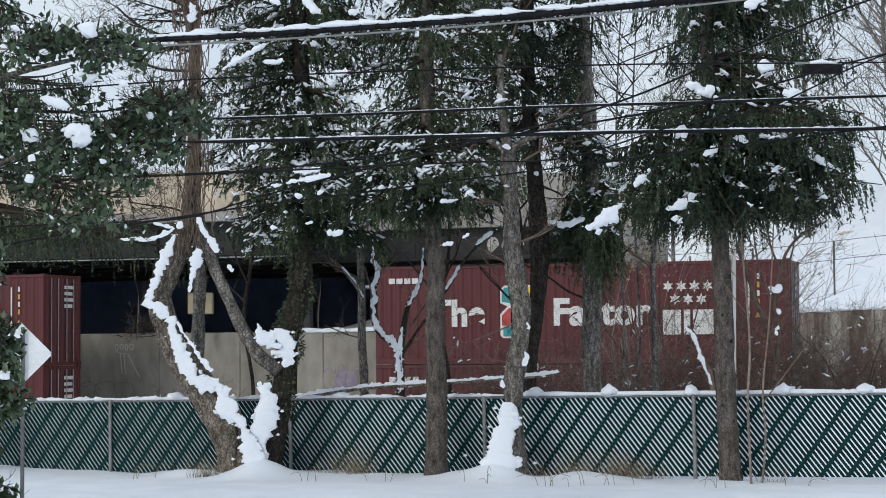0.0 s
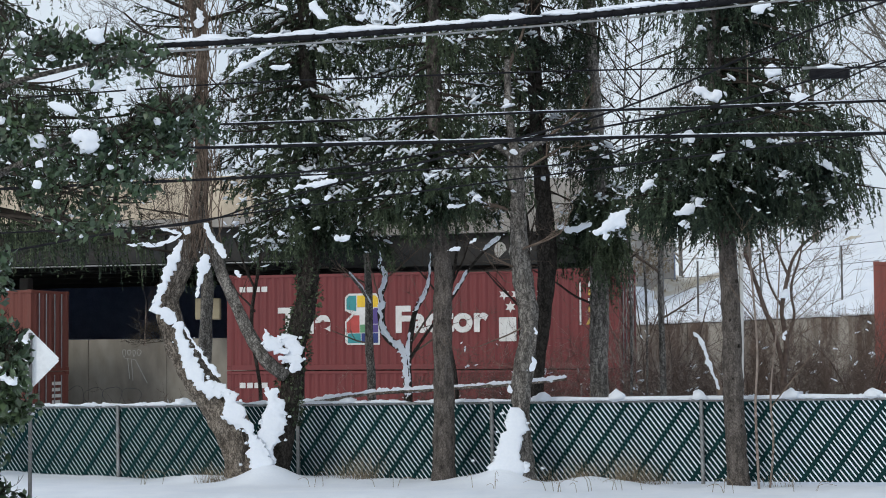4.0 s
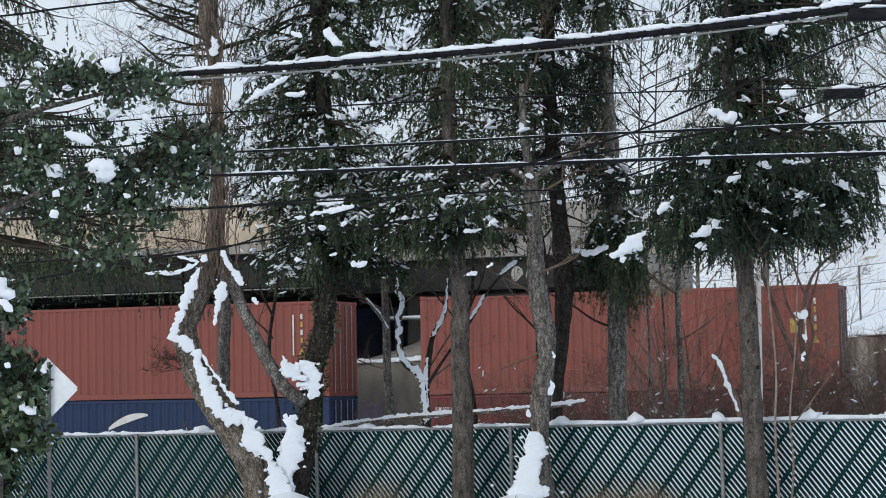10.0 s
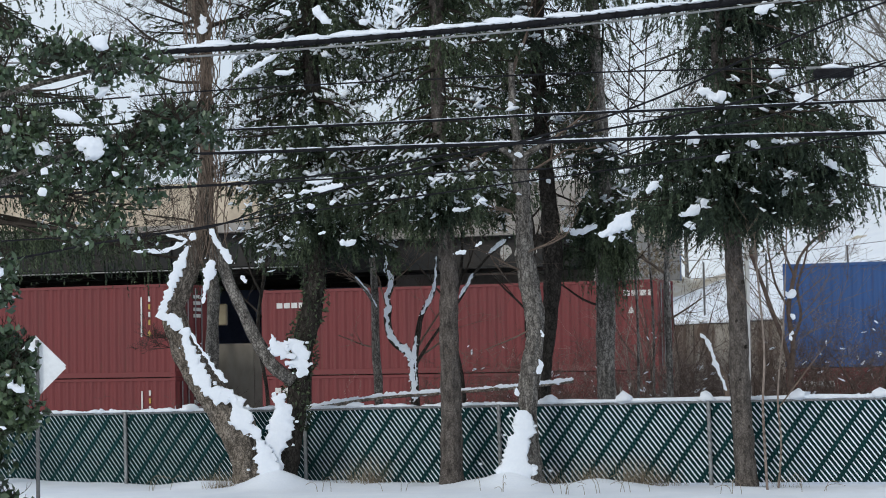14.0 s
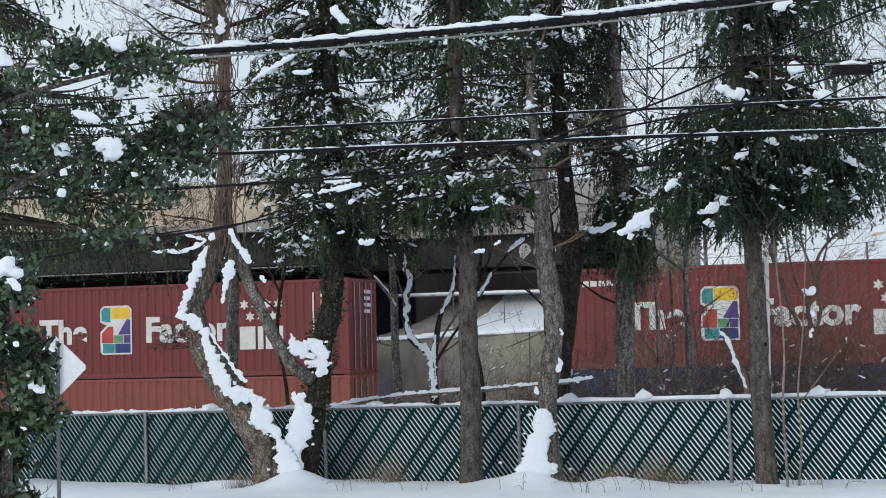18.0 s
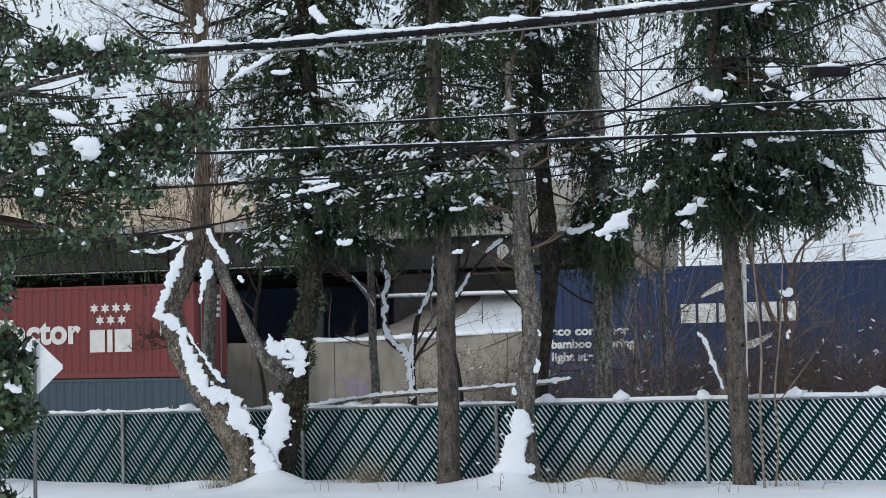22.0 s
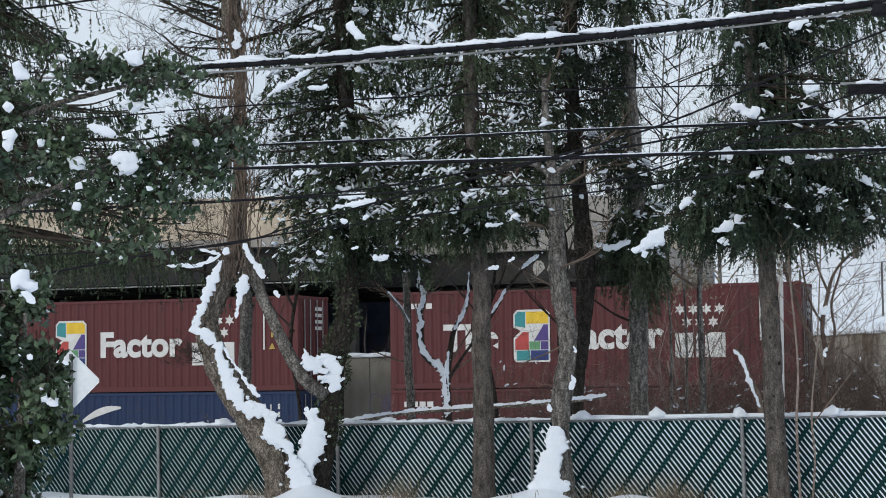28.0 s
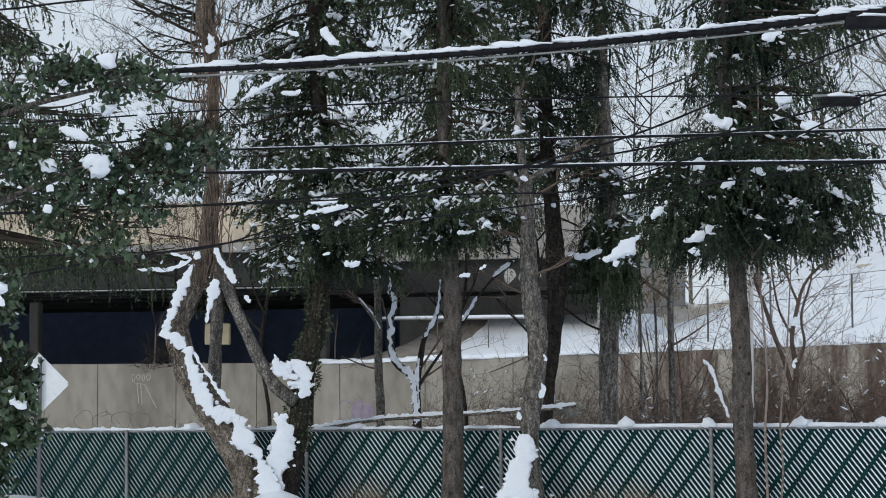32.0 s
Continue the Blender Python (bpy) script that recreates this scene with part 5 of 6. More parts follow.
def bare_branches(heap, rng, p, d, length, r, depth, bend=0.5, fork=(2, 4), sides=4):
    """Recursive bare branching, thinning to twigs."""
    r = max(r, 0.0032)
    pts, q, dd = [(*p, r)], Vector(p), Vector(d).normalized()
    segs = 3
    for i in range(segs):
        dd = (dd + Vector((rng.uniform(-1, 1), rng.uniform(-1, 1), rng.uniform(-0.6, 1))) * 0.18 * bend).normalized()
        q = q + dd * (length / segs)
        pts.append((*q, r * (1 - 0.45 * (i + 1) / segs)))
    heap.add(tube_data(pts, sides if r > 0.012 else 3, cap=False))
    if depth <= 0:
        return
    for k in range(rng.randint(*fork)):
        i = rng.randint(1, segs)
        s = Vector(pts[i][:3])
        nd = (dd + Vector((rng.uniform(-1, 1), rng.uniform(-1, 1), rng.uniform(-0.5, 0.8))) * (0.7 + 0.5 * bend)).normalized()
        bare_branches(heap, rng, s, nd, length * rng.uniform(0.5, 0.8), pts[i][3] * rng.uniform(0.5, 0.7), depth - 1, bend, fork, sides)


# ---- the crooked tree with two stems ----
def build_crooked():
    tree = thing("crooked_tree", pose(-2.6, 29.8, 0), "crooked brown deciduous tree plastered with snow beside the fence", "tree")
    inv = Matrix.Translation((2.6, -29.8, 0))
    made = [limb("trunk", raised(T1, 13.0, 0.05), BARK_BROWN, tree, 36, 0.16, 3, ridge=0.22), limb("limb", [(-2.12, 29.9, 1.7, 0.11)] + T1c[1:], BARK_GREY, tree, 20, 0.18, 5, ridge=0.2), limb("dead_stem", T1d, BARK_GREY, tree, 10, 0.2, 6)]
    for group in (SNOW_TRUNK, SNOW_LIMB, SNOW_TWIG):
        for k, run in enumerate(group):
            made.append(snow_clots(run, k + 11).part("clinging_snow", SNOW, tree, "ragged patch of white clinging snow", True))
    twigs, rng = Heap(), random.Random(8)
    for p, d, ln, r in (((-3.5, 29.8, 4.0), (-1, -0.2, 0.05), 1.3, 0.03), ((-3.5, 29.8, 4.2), (-1, 0.1, 0.25), 1.1, 0.028), ((-3.9, 29.8, 2.3), (-1, -0.4, -0.1), 0.5, 0.016), ((-3.4, 29.8, 5.4), (-1, 0, 0.3), 1.0, 0.03),
                        ((-3.4, 29.8, 6.9), (-1, 0.2, 0.35), 1.6, 0.045), ((-3.45, 29.8, 7.5), (-1, -0.2, 0.5), 1.7, 0.05), ((-3.4, 29.8, 7.4), (1, 0.2, 0.35), 1.3, 0.06), ((-3.4, 29.8, 6.2), (1, -0.2, 0.4), 1.0, 0.03),
                        ((-3.45, 29.8, 8.0), (-0.9, 0.3, 0.5), 1.7, 0.05), ((-3.4, 29.8, 5.0), (0.8, 0.3, 0.5), 0.8, 0.02), ((-3.5, 29.8, 6.5), (-1, 0.4, 0.0), 1.5, 0.04)):
        bare_branches(twigs, rng, p, d, ln, r * 0.62, 4, 1.6, (3, 5))
    made.append(twigs.part("twig_tangle", TWIG_DARK, tree))
    # torn fibres of vine up the stem
    vine = Heap()
    for k in range(190):
        z = rng.uniform(3.4, 7.8)
        x = -3.45 + rng.gauss(0, 0.15)
        vine.add(tube_data([(x, 29.6, z, 0.008), (x + rng.uniform(-0.14, 0.14), 29.55, z + 0.35, 0.009), (x + rng.uniform(-0.2, 0.2), 29.6, z + 0.8, 0.004)], 4, cap=False))
    made.append(vine.part("vine", TWIG, tree, "dry vine on the stem"))
    made.append(snow_clots(STEM_SNOW, 21).part("clinging_snow", SNOW, tree, "ragged patch of white clinging snow", True))
    for ob in made:
        ob.matrix_basis = inv


build_crooked()


def build_forked():
    tree = thing("forked_tree", pose(1.5, 28.7, 0), "broken grey-barked forked tree with snow heaped at its foot", "tree")
    inv = Matrix.Translation((-1.5, -28.7, 0))
    made = [limb("trunk", T3, BARK_GREY, tree, 36, 0.14, 2, ridge=0.26), limb("limb", T3u, BARK_GREY, tree, 8, 0.2, 1), limb("limb", T3l, BARK_GREY, tree, 8, 0.2, 2), limb("limb", T3r, BARK_GREY, tree, 8, 0.2, 3)]
    for k, run in enumerate(SNOW_BOLE):
        made.append(snow_clots(run, k + 30).part("clinging_snow", SNOW, tree, "ragged patch of white clinging snow", True))
    twigs, rng = Heap(), random.Random(18)
    for p, d, ln, r in (((1.58, 28.7, 4.2), (-1, -0.2, 0.3), 0.7, 0.03), ((1.6, 28.7, 3.3), (-1, -0.5, 0.5), 0.6, 0.02), ((1.6, 28.6, 3.6), (1, -0.2, 0.4), 0.7, 0.02), ((1.6, 28.6, 2.4), (-1, -0.5, -0.5), 0.8, 0.014),
                        ((1.55, 28.7, 4.8), (1, -0.2, 0.6), 0.8, 0.025), ((1.1, 28.7, 5.3), (-0.5, 0, -0.7), 0.7, 0.03), ((2.0, 28.7, 5.3), (0.7, 0, 0.5), 0.7, 0.025), ((1.45, 28.7, 6.4), (0.2, 0, 1), 0.8, 0.03)):
        bare_branches(twigs, rng, p, d, ln, r, 3, 0.8)
    made.append(twigs.part("twig_tangle", TWIG, tree))
    for ob in made:
        ob.matrix_basis = inv


build_forked()

# ---- conifers along the fence ----
# boughs from about 9 m up are unseen, added to shade the train
conifer("spruce_tree", "tall dark spruce with sagging boughs, rising from a snowy base", T1b, BARK_DARK,
        [dict(z=(4.7, 9.4), n=120, reach=(1.5, 1.7), sag=0.5, twigs=34, per=22, hang=1.6, drape=1.3), dict(z=(4.15, 5.3), n=54, reach=(1.25, 1.6), sag=0.42, twigs=36, drape=1.5, per=26, hang=2.2, arc=(-1.9, 1.3)), dict(z=(3.9, 4.6), n=22, reach=(0.9, 1.4), sag=0.4, rise=0, twigs=22, per=18, hang=2.2, drape=1.2, arc=(2.3, 4.1)), dict(z=(9.2, 17), n=110, reach=(1.8, 0.4), twigs=24, per=14)],
        11, 0.85, group="spruces by the fence", drapes=MID_DRAPES, flecks=1.5)
for ob_run in SNOW_FORK:
    ob = snow_clots(ob_run, 41).part("clinging_snow", SNOW, bpy.data.objects["spruce_tree"], "ragged patch of white clinging snow", True)
    ob.matrix_basis = Matrix.Translation((-T1b[0][0], -T1b[0][1], 0))
def ivy(tree_name, trunk, z0, z1, n, seed):
    """Small evergreen leaves clinging round a stem."""
    rng = np.random.default_rng(seed)
    pts = np.array(trunk)
    order = np.argsort(pts[:, 2])
    z = z0 + (z1 - z0) * rng.random(n)
    x, y, r = (np.interp(z, pts[order, 2], pts[order, k]) for k in (0, 1, 3))
    az = rng.uniform(0, 2 * math.pi, n)
    r = r * rng.uniform(0.95, 1.35, n) * (1 + 0.25 * np.sin(z * 7.0 + az))
    p = np.stack([x + r * np.cos(az), y + r * np.sin(az), z], axis=1)
    d = unit(np.stack([np.cos(az), np.sin(az), rng.normal(-0.3, 0.6, n)], axis=1) + rng.normal(0, 0.5, (n, 3)))
    side = unit(np.cross(d, rng.normal(0, 1, (n, 3)))) * 0.022
    ob = tri_part("ivy_leaves", np.stack([p - side, p + side, p + d * rng.uniform(0.04, 0.09, (n, 1))], axis=1), NEEDLE, bpy.data.objects[tree_name], "small dark leaves clinging to the trunk", "stuff")
    ob.matrix_basis = Matrix.Translation((-trunk[0][0], -trunk[0][1], 0))


ivy("spruce_tree", T1b, 0.9, 4.6, 1500, 5)
conifer("spruce_tree", "straight brown-trunked spruce with dense dark boughs in front of the fence", T2, BARK_SPRUCE,
        [dict(z=(4.6, 9.4), n=126, reach=(1.6, 1.6), sag=0.5, twigs=34, per=22, hang=1.6, drape=1.3), dict(z=(4.3, 5.2), n=40, reach=(1.3, 1.6), sag=0.42, twigs=34, drape=1.4, per=26, hang=2.2), dict(z=(9.2, 17), n=110, reach=(1.8, 0.4), twigs=24, per=14)],
        12, 0.7, group="spruces by the fence", drapes=INNER_DRAPES, flecks=1.5)
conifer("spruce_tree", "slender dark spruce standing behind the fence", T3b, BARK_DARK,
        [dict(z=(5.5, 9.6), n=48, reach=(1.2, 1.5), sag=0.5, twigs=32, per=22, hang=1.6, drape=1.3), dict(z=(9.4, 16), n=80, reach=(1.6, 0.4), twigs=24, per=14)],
        13, 0.5, leaf=NEEDLE_BLUE_SHADE, flecks=0.7, group="spruces by the fence")
conifer("spruce_tree", "lichen-patched spruce behind the fence with low weeping boughs", T4, BARK_GREY,
        [dict(z=(3.9, 4.9), n=44, reach=(0.55, 0.8), sag=0.7, twigs=56, drape=2.2, per=30, hang=3), dict(z=(4.9, 6.0), n=22, reach=(0.8, 1.0), sag=0.6, twigs=26, drape=1.6, per=22, hang=2), dict(z=(5.9, 7.8), n=24, reach=(0.9, 1.1), sag=0.5, twigs=30, drape=1.6, per=22, hang=2, arc=(1.9, 4.4)), dict(z=(7.7, 9.6), n=26, reach=(0.9, 1.1), sag=0.6, twigs=26, drape=1.6, per=22, hang=2), dict(z=(9.4, 16), n=80, reach=(1.6, 0.4), twigs=24, per=14)],
        14, 0.35, flecks=0.6, group="spruces by the fence", drapes=FAR_DRAPES)
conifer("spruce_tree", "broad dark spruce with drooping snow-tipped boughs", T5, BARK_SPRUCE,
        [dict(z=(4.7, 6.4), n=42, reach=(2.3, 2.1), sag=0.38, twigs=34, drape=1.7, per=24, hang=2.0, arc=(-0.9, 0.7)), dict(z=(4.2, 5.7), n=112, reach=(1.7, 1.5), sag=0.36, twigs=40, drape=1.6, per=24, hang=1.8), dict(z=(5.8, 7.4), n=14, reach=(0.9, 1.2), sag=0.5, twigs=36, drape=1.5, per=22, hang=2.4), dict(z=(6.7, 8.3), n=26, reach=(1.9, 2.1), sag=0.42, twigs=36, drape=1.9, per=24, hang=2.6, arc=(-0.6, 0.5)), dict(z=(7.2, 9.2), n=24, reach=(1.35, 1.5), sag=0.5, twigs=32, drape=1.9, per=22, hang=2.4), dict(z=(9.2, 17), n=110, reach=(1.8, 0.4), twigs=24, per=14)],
        15, 0.5, leaf=NEEDLE_BLUE_SHADE, flecks=0.45, group="spruces by the fence", drapes=SPRUCE_DRAPES)
for k, (kx, kz, kr) in enumerate(((4.60, 3.62, 0.024), (4.73, 3.05, 0.03), (4.62, 2.48, 0.022), (4.75, 2.10, 0.026), (4.65, 1.62, 0.022), (4.60, 1.15, 0.02), (4.76, 0.92, 0.026), (4.68, 0.55, 0.02))):
    v = [(kx - T5[0][0] + c.x * kr, -0.135 + c.y * 0.025, kz + c.z * kr * 1.3) for c in FLECK_V]
    put("knot", mesh_of("knot", v, FLECK_F, BARK_DARK, smooth=True), bpy.data.objects["spruce_tree.004"], None, "dark branch scar")
EDGE = [(-8.0, 31.2, 0.0, 0.2), (-8.0, 31.2, 4.0, 0.17), (-7.95, 31.2, 8.4, 0.13)]
conifer("spruce_tree", "dark spruce at the clearing's edge with hanging sprays", EDGE, BARK_DARK,
        [dict(z=(4.15, 4.9), n=5, reach=(3.2, 4.8), sag=0.34, rise=0.08, twigs=46, drape=1.9, per=20, hang=2.6, arc=(-0.35, 0.3)), dict(z=(4.9, 6.8), n=30, reach=(3.3, 3.0), sag=0.24, twigs=22, drape=1.7, hang=2.2, arc=(-0.55, 0.5)), dict(z=(7.0, 9.4), n=60, reach=(2.0, 1.9), sag=0.45, twigs=26, drape=1.6, hang=2), dict(z=(9.4, 16), n=80, reach=(1.6, 0.4), twigs=24, per=14)],
        16, 0.05, flecks=0.08, group="spruces by the fence")
PINE = [(-2.2, 34.5, 0.0, 0.09), (-2.12, 34.5, 4.0, 0.08), (-2.05, 34.5, 8.4, 0.07)]
conifer("pine_tree", "open thin-needled pine with snowy boughs behind the fence", PINE, BARK_DARK,
        [dict(z=(5.2, 9.9), n=60, reach=(1.9, 2.0), sag=0.2, rise=0.15, twigs=20, hang=0.3, drape=0.8)],
        17, 0.9, group="pines behind the fence")
PINE_C = [(-3.93, 34.6, 0.0, 0.05), (-3.93, 34.6, 4.0, 0.045), (-3.98, 34.6, 9.0, 0.04)]
conifer("pine_tree", "tall slender pine with sparse grey-green sprays", PINE_C, BARK_DARK,
        [dict(z=(7.5, 10.5), n=22, reach=(1.9, 2.3), sag=0.2, rise=0.15, twigs=20, hang=0.3, drape=0.8, per=16, arc=(2.2, 4.2))],
        23, 0.2, flecks=0.2, group="pines behind the fence")
PINE_B = [(2.2, 35.0, 0.0, 0.09), (2.4, 35.0, 4.0, 0.08), (2.3, 35.0, 8.4, 0.07)]
conifer("pine_tree", "olive-needled pine with snowy boughs behind the fence", PINE_B, BARK_DARK,
        [dict(z=(5.6, 9.9), n=56, reach=(2.4, 2.4), sag=0.2, arc=(1.9, 4.4), rise=0.1, twigs=22, hang=0.5, drape=0.9)],
        19, 0.6, leaf=NEEDLE_OLIVE, group="pines behind the fence")


# ---- small stems behind the fence ----
def stem(name, label, runs, bark, seed, snow=(), twigs=(), category="tree"):
    x, y = runs[0][0][0], runs[0][0][1]
    tree = thing(name, pose(x, y, 0), label, category)
    inv = Matrix.Translation((-x, -y, 0))
    made = []
    for k, r in enumerate(runs):
        foot = [(r[0][0], r[0][1], -0.1, r[0][3])] + r if k == 0 and r[0][2] > 0.3 else r
        made.append(limb("stem", foot, bark, tree, 10, 0.2, seed + k))
    for k, r in enumerate(snow):
        made.append(snow_clots(r, seed + k, 0.2).part("clinging_snow", SNOW, tree, "ragged patch of white clinging snow", True))
    if twigs:
        heap, rng = Heap(), random.Random(seed)
        for p, d, ln, rr in twigs:
            bare_branches(heap, rng, p, d, ln, rr, 3, 0.9)
        made.append(heap.part("twig_tangle", TWIG_DARK if name == "thicket_tree" else TWIG, tree))
    for ob in made:
        ob.matrix_basis = inv


def shifted(run, dx, dy, dz, k):
    return [(x + dx, y + dy, z + dz, r * k) for x, y, z, r in run]


stem("young_tree", "thin grey young tree behind the fence", [T7, T7s], BARK_GREY, 51, snow=[shifted(T7s, 0, -0.02, 0.03, 0.9)], twigs=[((-0.82, 31.6, 3.2), (-1, 0, 0.6), 0.6, 0.02), ((-0.85, 31.6, 4.0), (1, 0, 0.8), 0.8, 0.025), ((-0.8, 31.6, 2.2), (-1, -0.3, 0.3), 0.7, 0.015)])
stem("young_tree", "thin grey young tree with broken twigs behind the fence", [T6], BARK_GREY, 52, twigs=[((4.34, 33, 2.6), (1, 0, 0.6), 0.7, 0.02), ((4.33, 33, 3.4), (-1, 0, 0.8), 0.8, 0.025), ((4.4, 33, 4.4), (0.5, 0, 1), 0.9, 0.03)])
for sx, sy, sd in ((3.15, 31.9, 71), (1.95, 34.2, 72), (0.62, 33.9, 73), (-2.9, 33.4, 76)):
    rr = random.Random(sd)
    stem("thicket_tree", "thin dark bare tree in the thicket behind the fence", [[(sx, sy, -0.1, 0.036), (sx + 0.1, sy, 1.3, 0.034), (sx - 0.06, sy, 2.6, 0.032), (sx + 0.12, sy, 4.1, 0.028), (sx - 0.05, sy, 5.6, 0.024), (sx + 0.1, sy, 8.6, 0.012)]], BARK_DARK, sd,
         twigs=[((sx, sy, 2.8 + 0.42 * k), (rr.uniform(-1, 1), rr.uniform(-0.5, 0.5), rr.uniform(0.2, 0.9)), rr.uniform(0.8, 1.4), 0.022) for k in range(13)])
for sx, sy, sd in ((3.75, 33.0, 78), (4.15, 34.0, 79)):
    rr = random.Random(sd)
    stem("thicket_tree", "slender grey bare tree with a high twiggy crown", [[(sx, sy, -0.1, 0.022), (sx + 0.05, sy, 2.6, 0.021), (sx - 0.05, sy, 5.6, 0.018), (sx + 0.1, sy, 8.6, 0.010)]], BARK_GREY, sd,
         twigs=[((sx, sy, 5.3 + 0.22 * k), (rr.uniform(-1, 1), rr.uniform(-0.5, 0.5), rr.uniform(0.1, 0.7)), rr.uniform(0.8, 1.2), 0.013) for k in range(13)])
stem("dead_shrub", "twisted dead shrub sheathed in white snow", [Y1, Y2, shifted(Y3, 0, 0, 0, 0.6)], BARK_DARK, 53, snow=[shifted(Y1, -0.01, -0.06, 0.02, 0.85), shifted(Y2[:3], -0.02, -0.06, 0.02, 0.7), shifted(Y2[3:], 0, -0.04, 0.02, 0.9), shifted(Y3[2:4], 0, -0.02, 0.04, 0.7), shifted(Y3[4:6], 0, -0.02, 0.05, 0.9)], category="shrub",
     twigs=[((Y2[2][0], 31.4, 2.2), (0.6, 0, 1), 0.9, 0.02), ((Y1[4][0], 31.4, 2.6), (-0.3, 0, 1), 0.8, 0.015), ((Y2[1][0], 31.4, 2.0), (1, 0, 0.5), 0.9, 0.02), ((Y1[9][0], 31.4, 3.3), (1, 0, 0.6), 0.8, 0.016), ((Y3[4][0], 31.4, 3.8), (0.4, 0, -1), 0.7, 0.014), ((Y3[3][0], 31.4, 3.4), (1, 0, 0.1), 0.8, 0.014)])
stem("shrub", "tall bare shrub with crossing stems and tufts of snow", SHRUB_STEMS, BRUSH, 58, snow=SHRUB_SNOW, category="shrub",
     twigs=[((p[0], p[1], p[2]), (sx, 0.1, 0.7), 0.9, 0.011) for r, sx in zip(SHRUB_STEMS, (-1, 1, 0.7, -0.8, -0.4)) for p in r[1:5]])
stem("broken_stick", "pale broken stick leaning behind the fence", [STICK], TWIG, 54, snow=[shifted(STICK, -0.015, -0.04, 0.01, 0.72)], category="stick")
stem("fallen_log", "fallen pole lying along the fence under snow", [[(-2.03, 31.0, -0.1, 0.03), (-2.05, 31.0, 1.17, 0.022)], LOG, [(1.72, 31.0, -0.1, 0.03), (1.7, 31.0, 1.5, 0.022)]], BARK_BROWN, 55, snow=[shifted(LOG, 0, -0.02, 0.035, 1.15)], category="log")
stem("sapling", "tall thin brown sapling in front of the fence", [[(4.96, 27.2, 0.0, 0.02), (4.93, 27.2, 1.2, 0.018), (4.97, 27.2, 2.1, 0.016), (4.88, 27.2, 3.6, 0.013), (4.92, 27.2, 4.6, 0.011), (4.9, 27.2, 5.4, 0.009), (4.9, 27.2, 6.6, 0.008)]], SHRUB, 56,
     twigs=[((4.9, 27.2, 3.2), (1, 0.2, 0.9), 1.2, 0.012), ((4.93, 27.2, 2.5), (-1, 0.2, 1.2), 1.0, 0.01), ((4.9, 27.2, 4.4), (1, 0, 0.9), 0.9, 0.01)])
stem("sapling", "thin brown sapling with forking twigs in front of the fence", [[(5.16, 27.4, 0.0, 0.016), (5.22, 27.4, 0.7, 0.015), (5.19, 27.4, 1.4, 0.014), (5.3, 27.4, 2.4, 0.011), (5.4, 27.4, 4.0, 0.01)]], SHRUB, 57, snow=[[(5.36, 27.3, 2.80, 0.05), (5.42, 27.3, 2.86, 0.08), (5.47, 27.3, 2.92, 0.04)], [(5.40, 27.3, 2.52, 0.05), (5.46, 27.3, 2.50, 0.05)], [(5.36, 27.3, 2.2, 0.05), (5.41, 27.3, 2.22, 0.05)]],
     twigs=[((5.2, 27.4, 1.2), (1, 0, 1.1), 1.4, 0.012), ((5.3, 27.4, 2.4), (-0.6, 0, 1.1), 1.2, 0.01), ((5.3, 27.4, 2.2), (1, 0.3, 0.8), 1.1, 0.01)])
for sx, sy, zz, sd in ((-9.33, 64.0, 2.45, 81), (-3.2, 65.6, 2.7, 82)):
    tw = thing("sapling", pose(sx, sy, zz - 0.1), "thin leafless sapling on the bank by the bridge", "sapling")
    heap, r3 = Heap(), random.Random(sd)
    bare_branches(heap, r3, (0, 0, 0), (0.05, 0, 1), 1.5, 0.03, 2, 0.7, (2, 3))
    heap.part("stem_tangle", SHRUB, tw)
pole = thing("pole", pose(5.39, 31.0, 0), "slim white pole behind the fence", "pole")
limb("shaft", [(0, 0, -0.1, 0.042), (0.0, 0, 1.5, 0.042), (0.03, 0, 3.8, 0.042), (0.04, 0, 4.9, 0.04)], WHITE, pole, 10, 0.0)


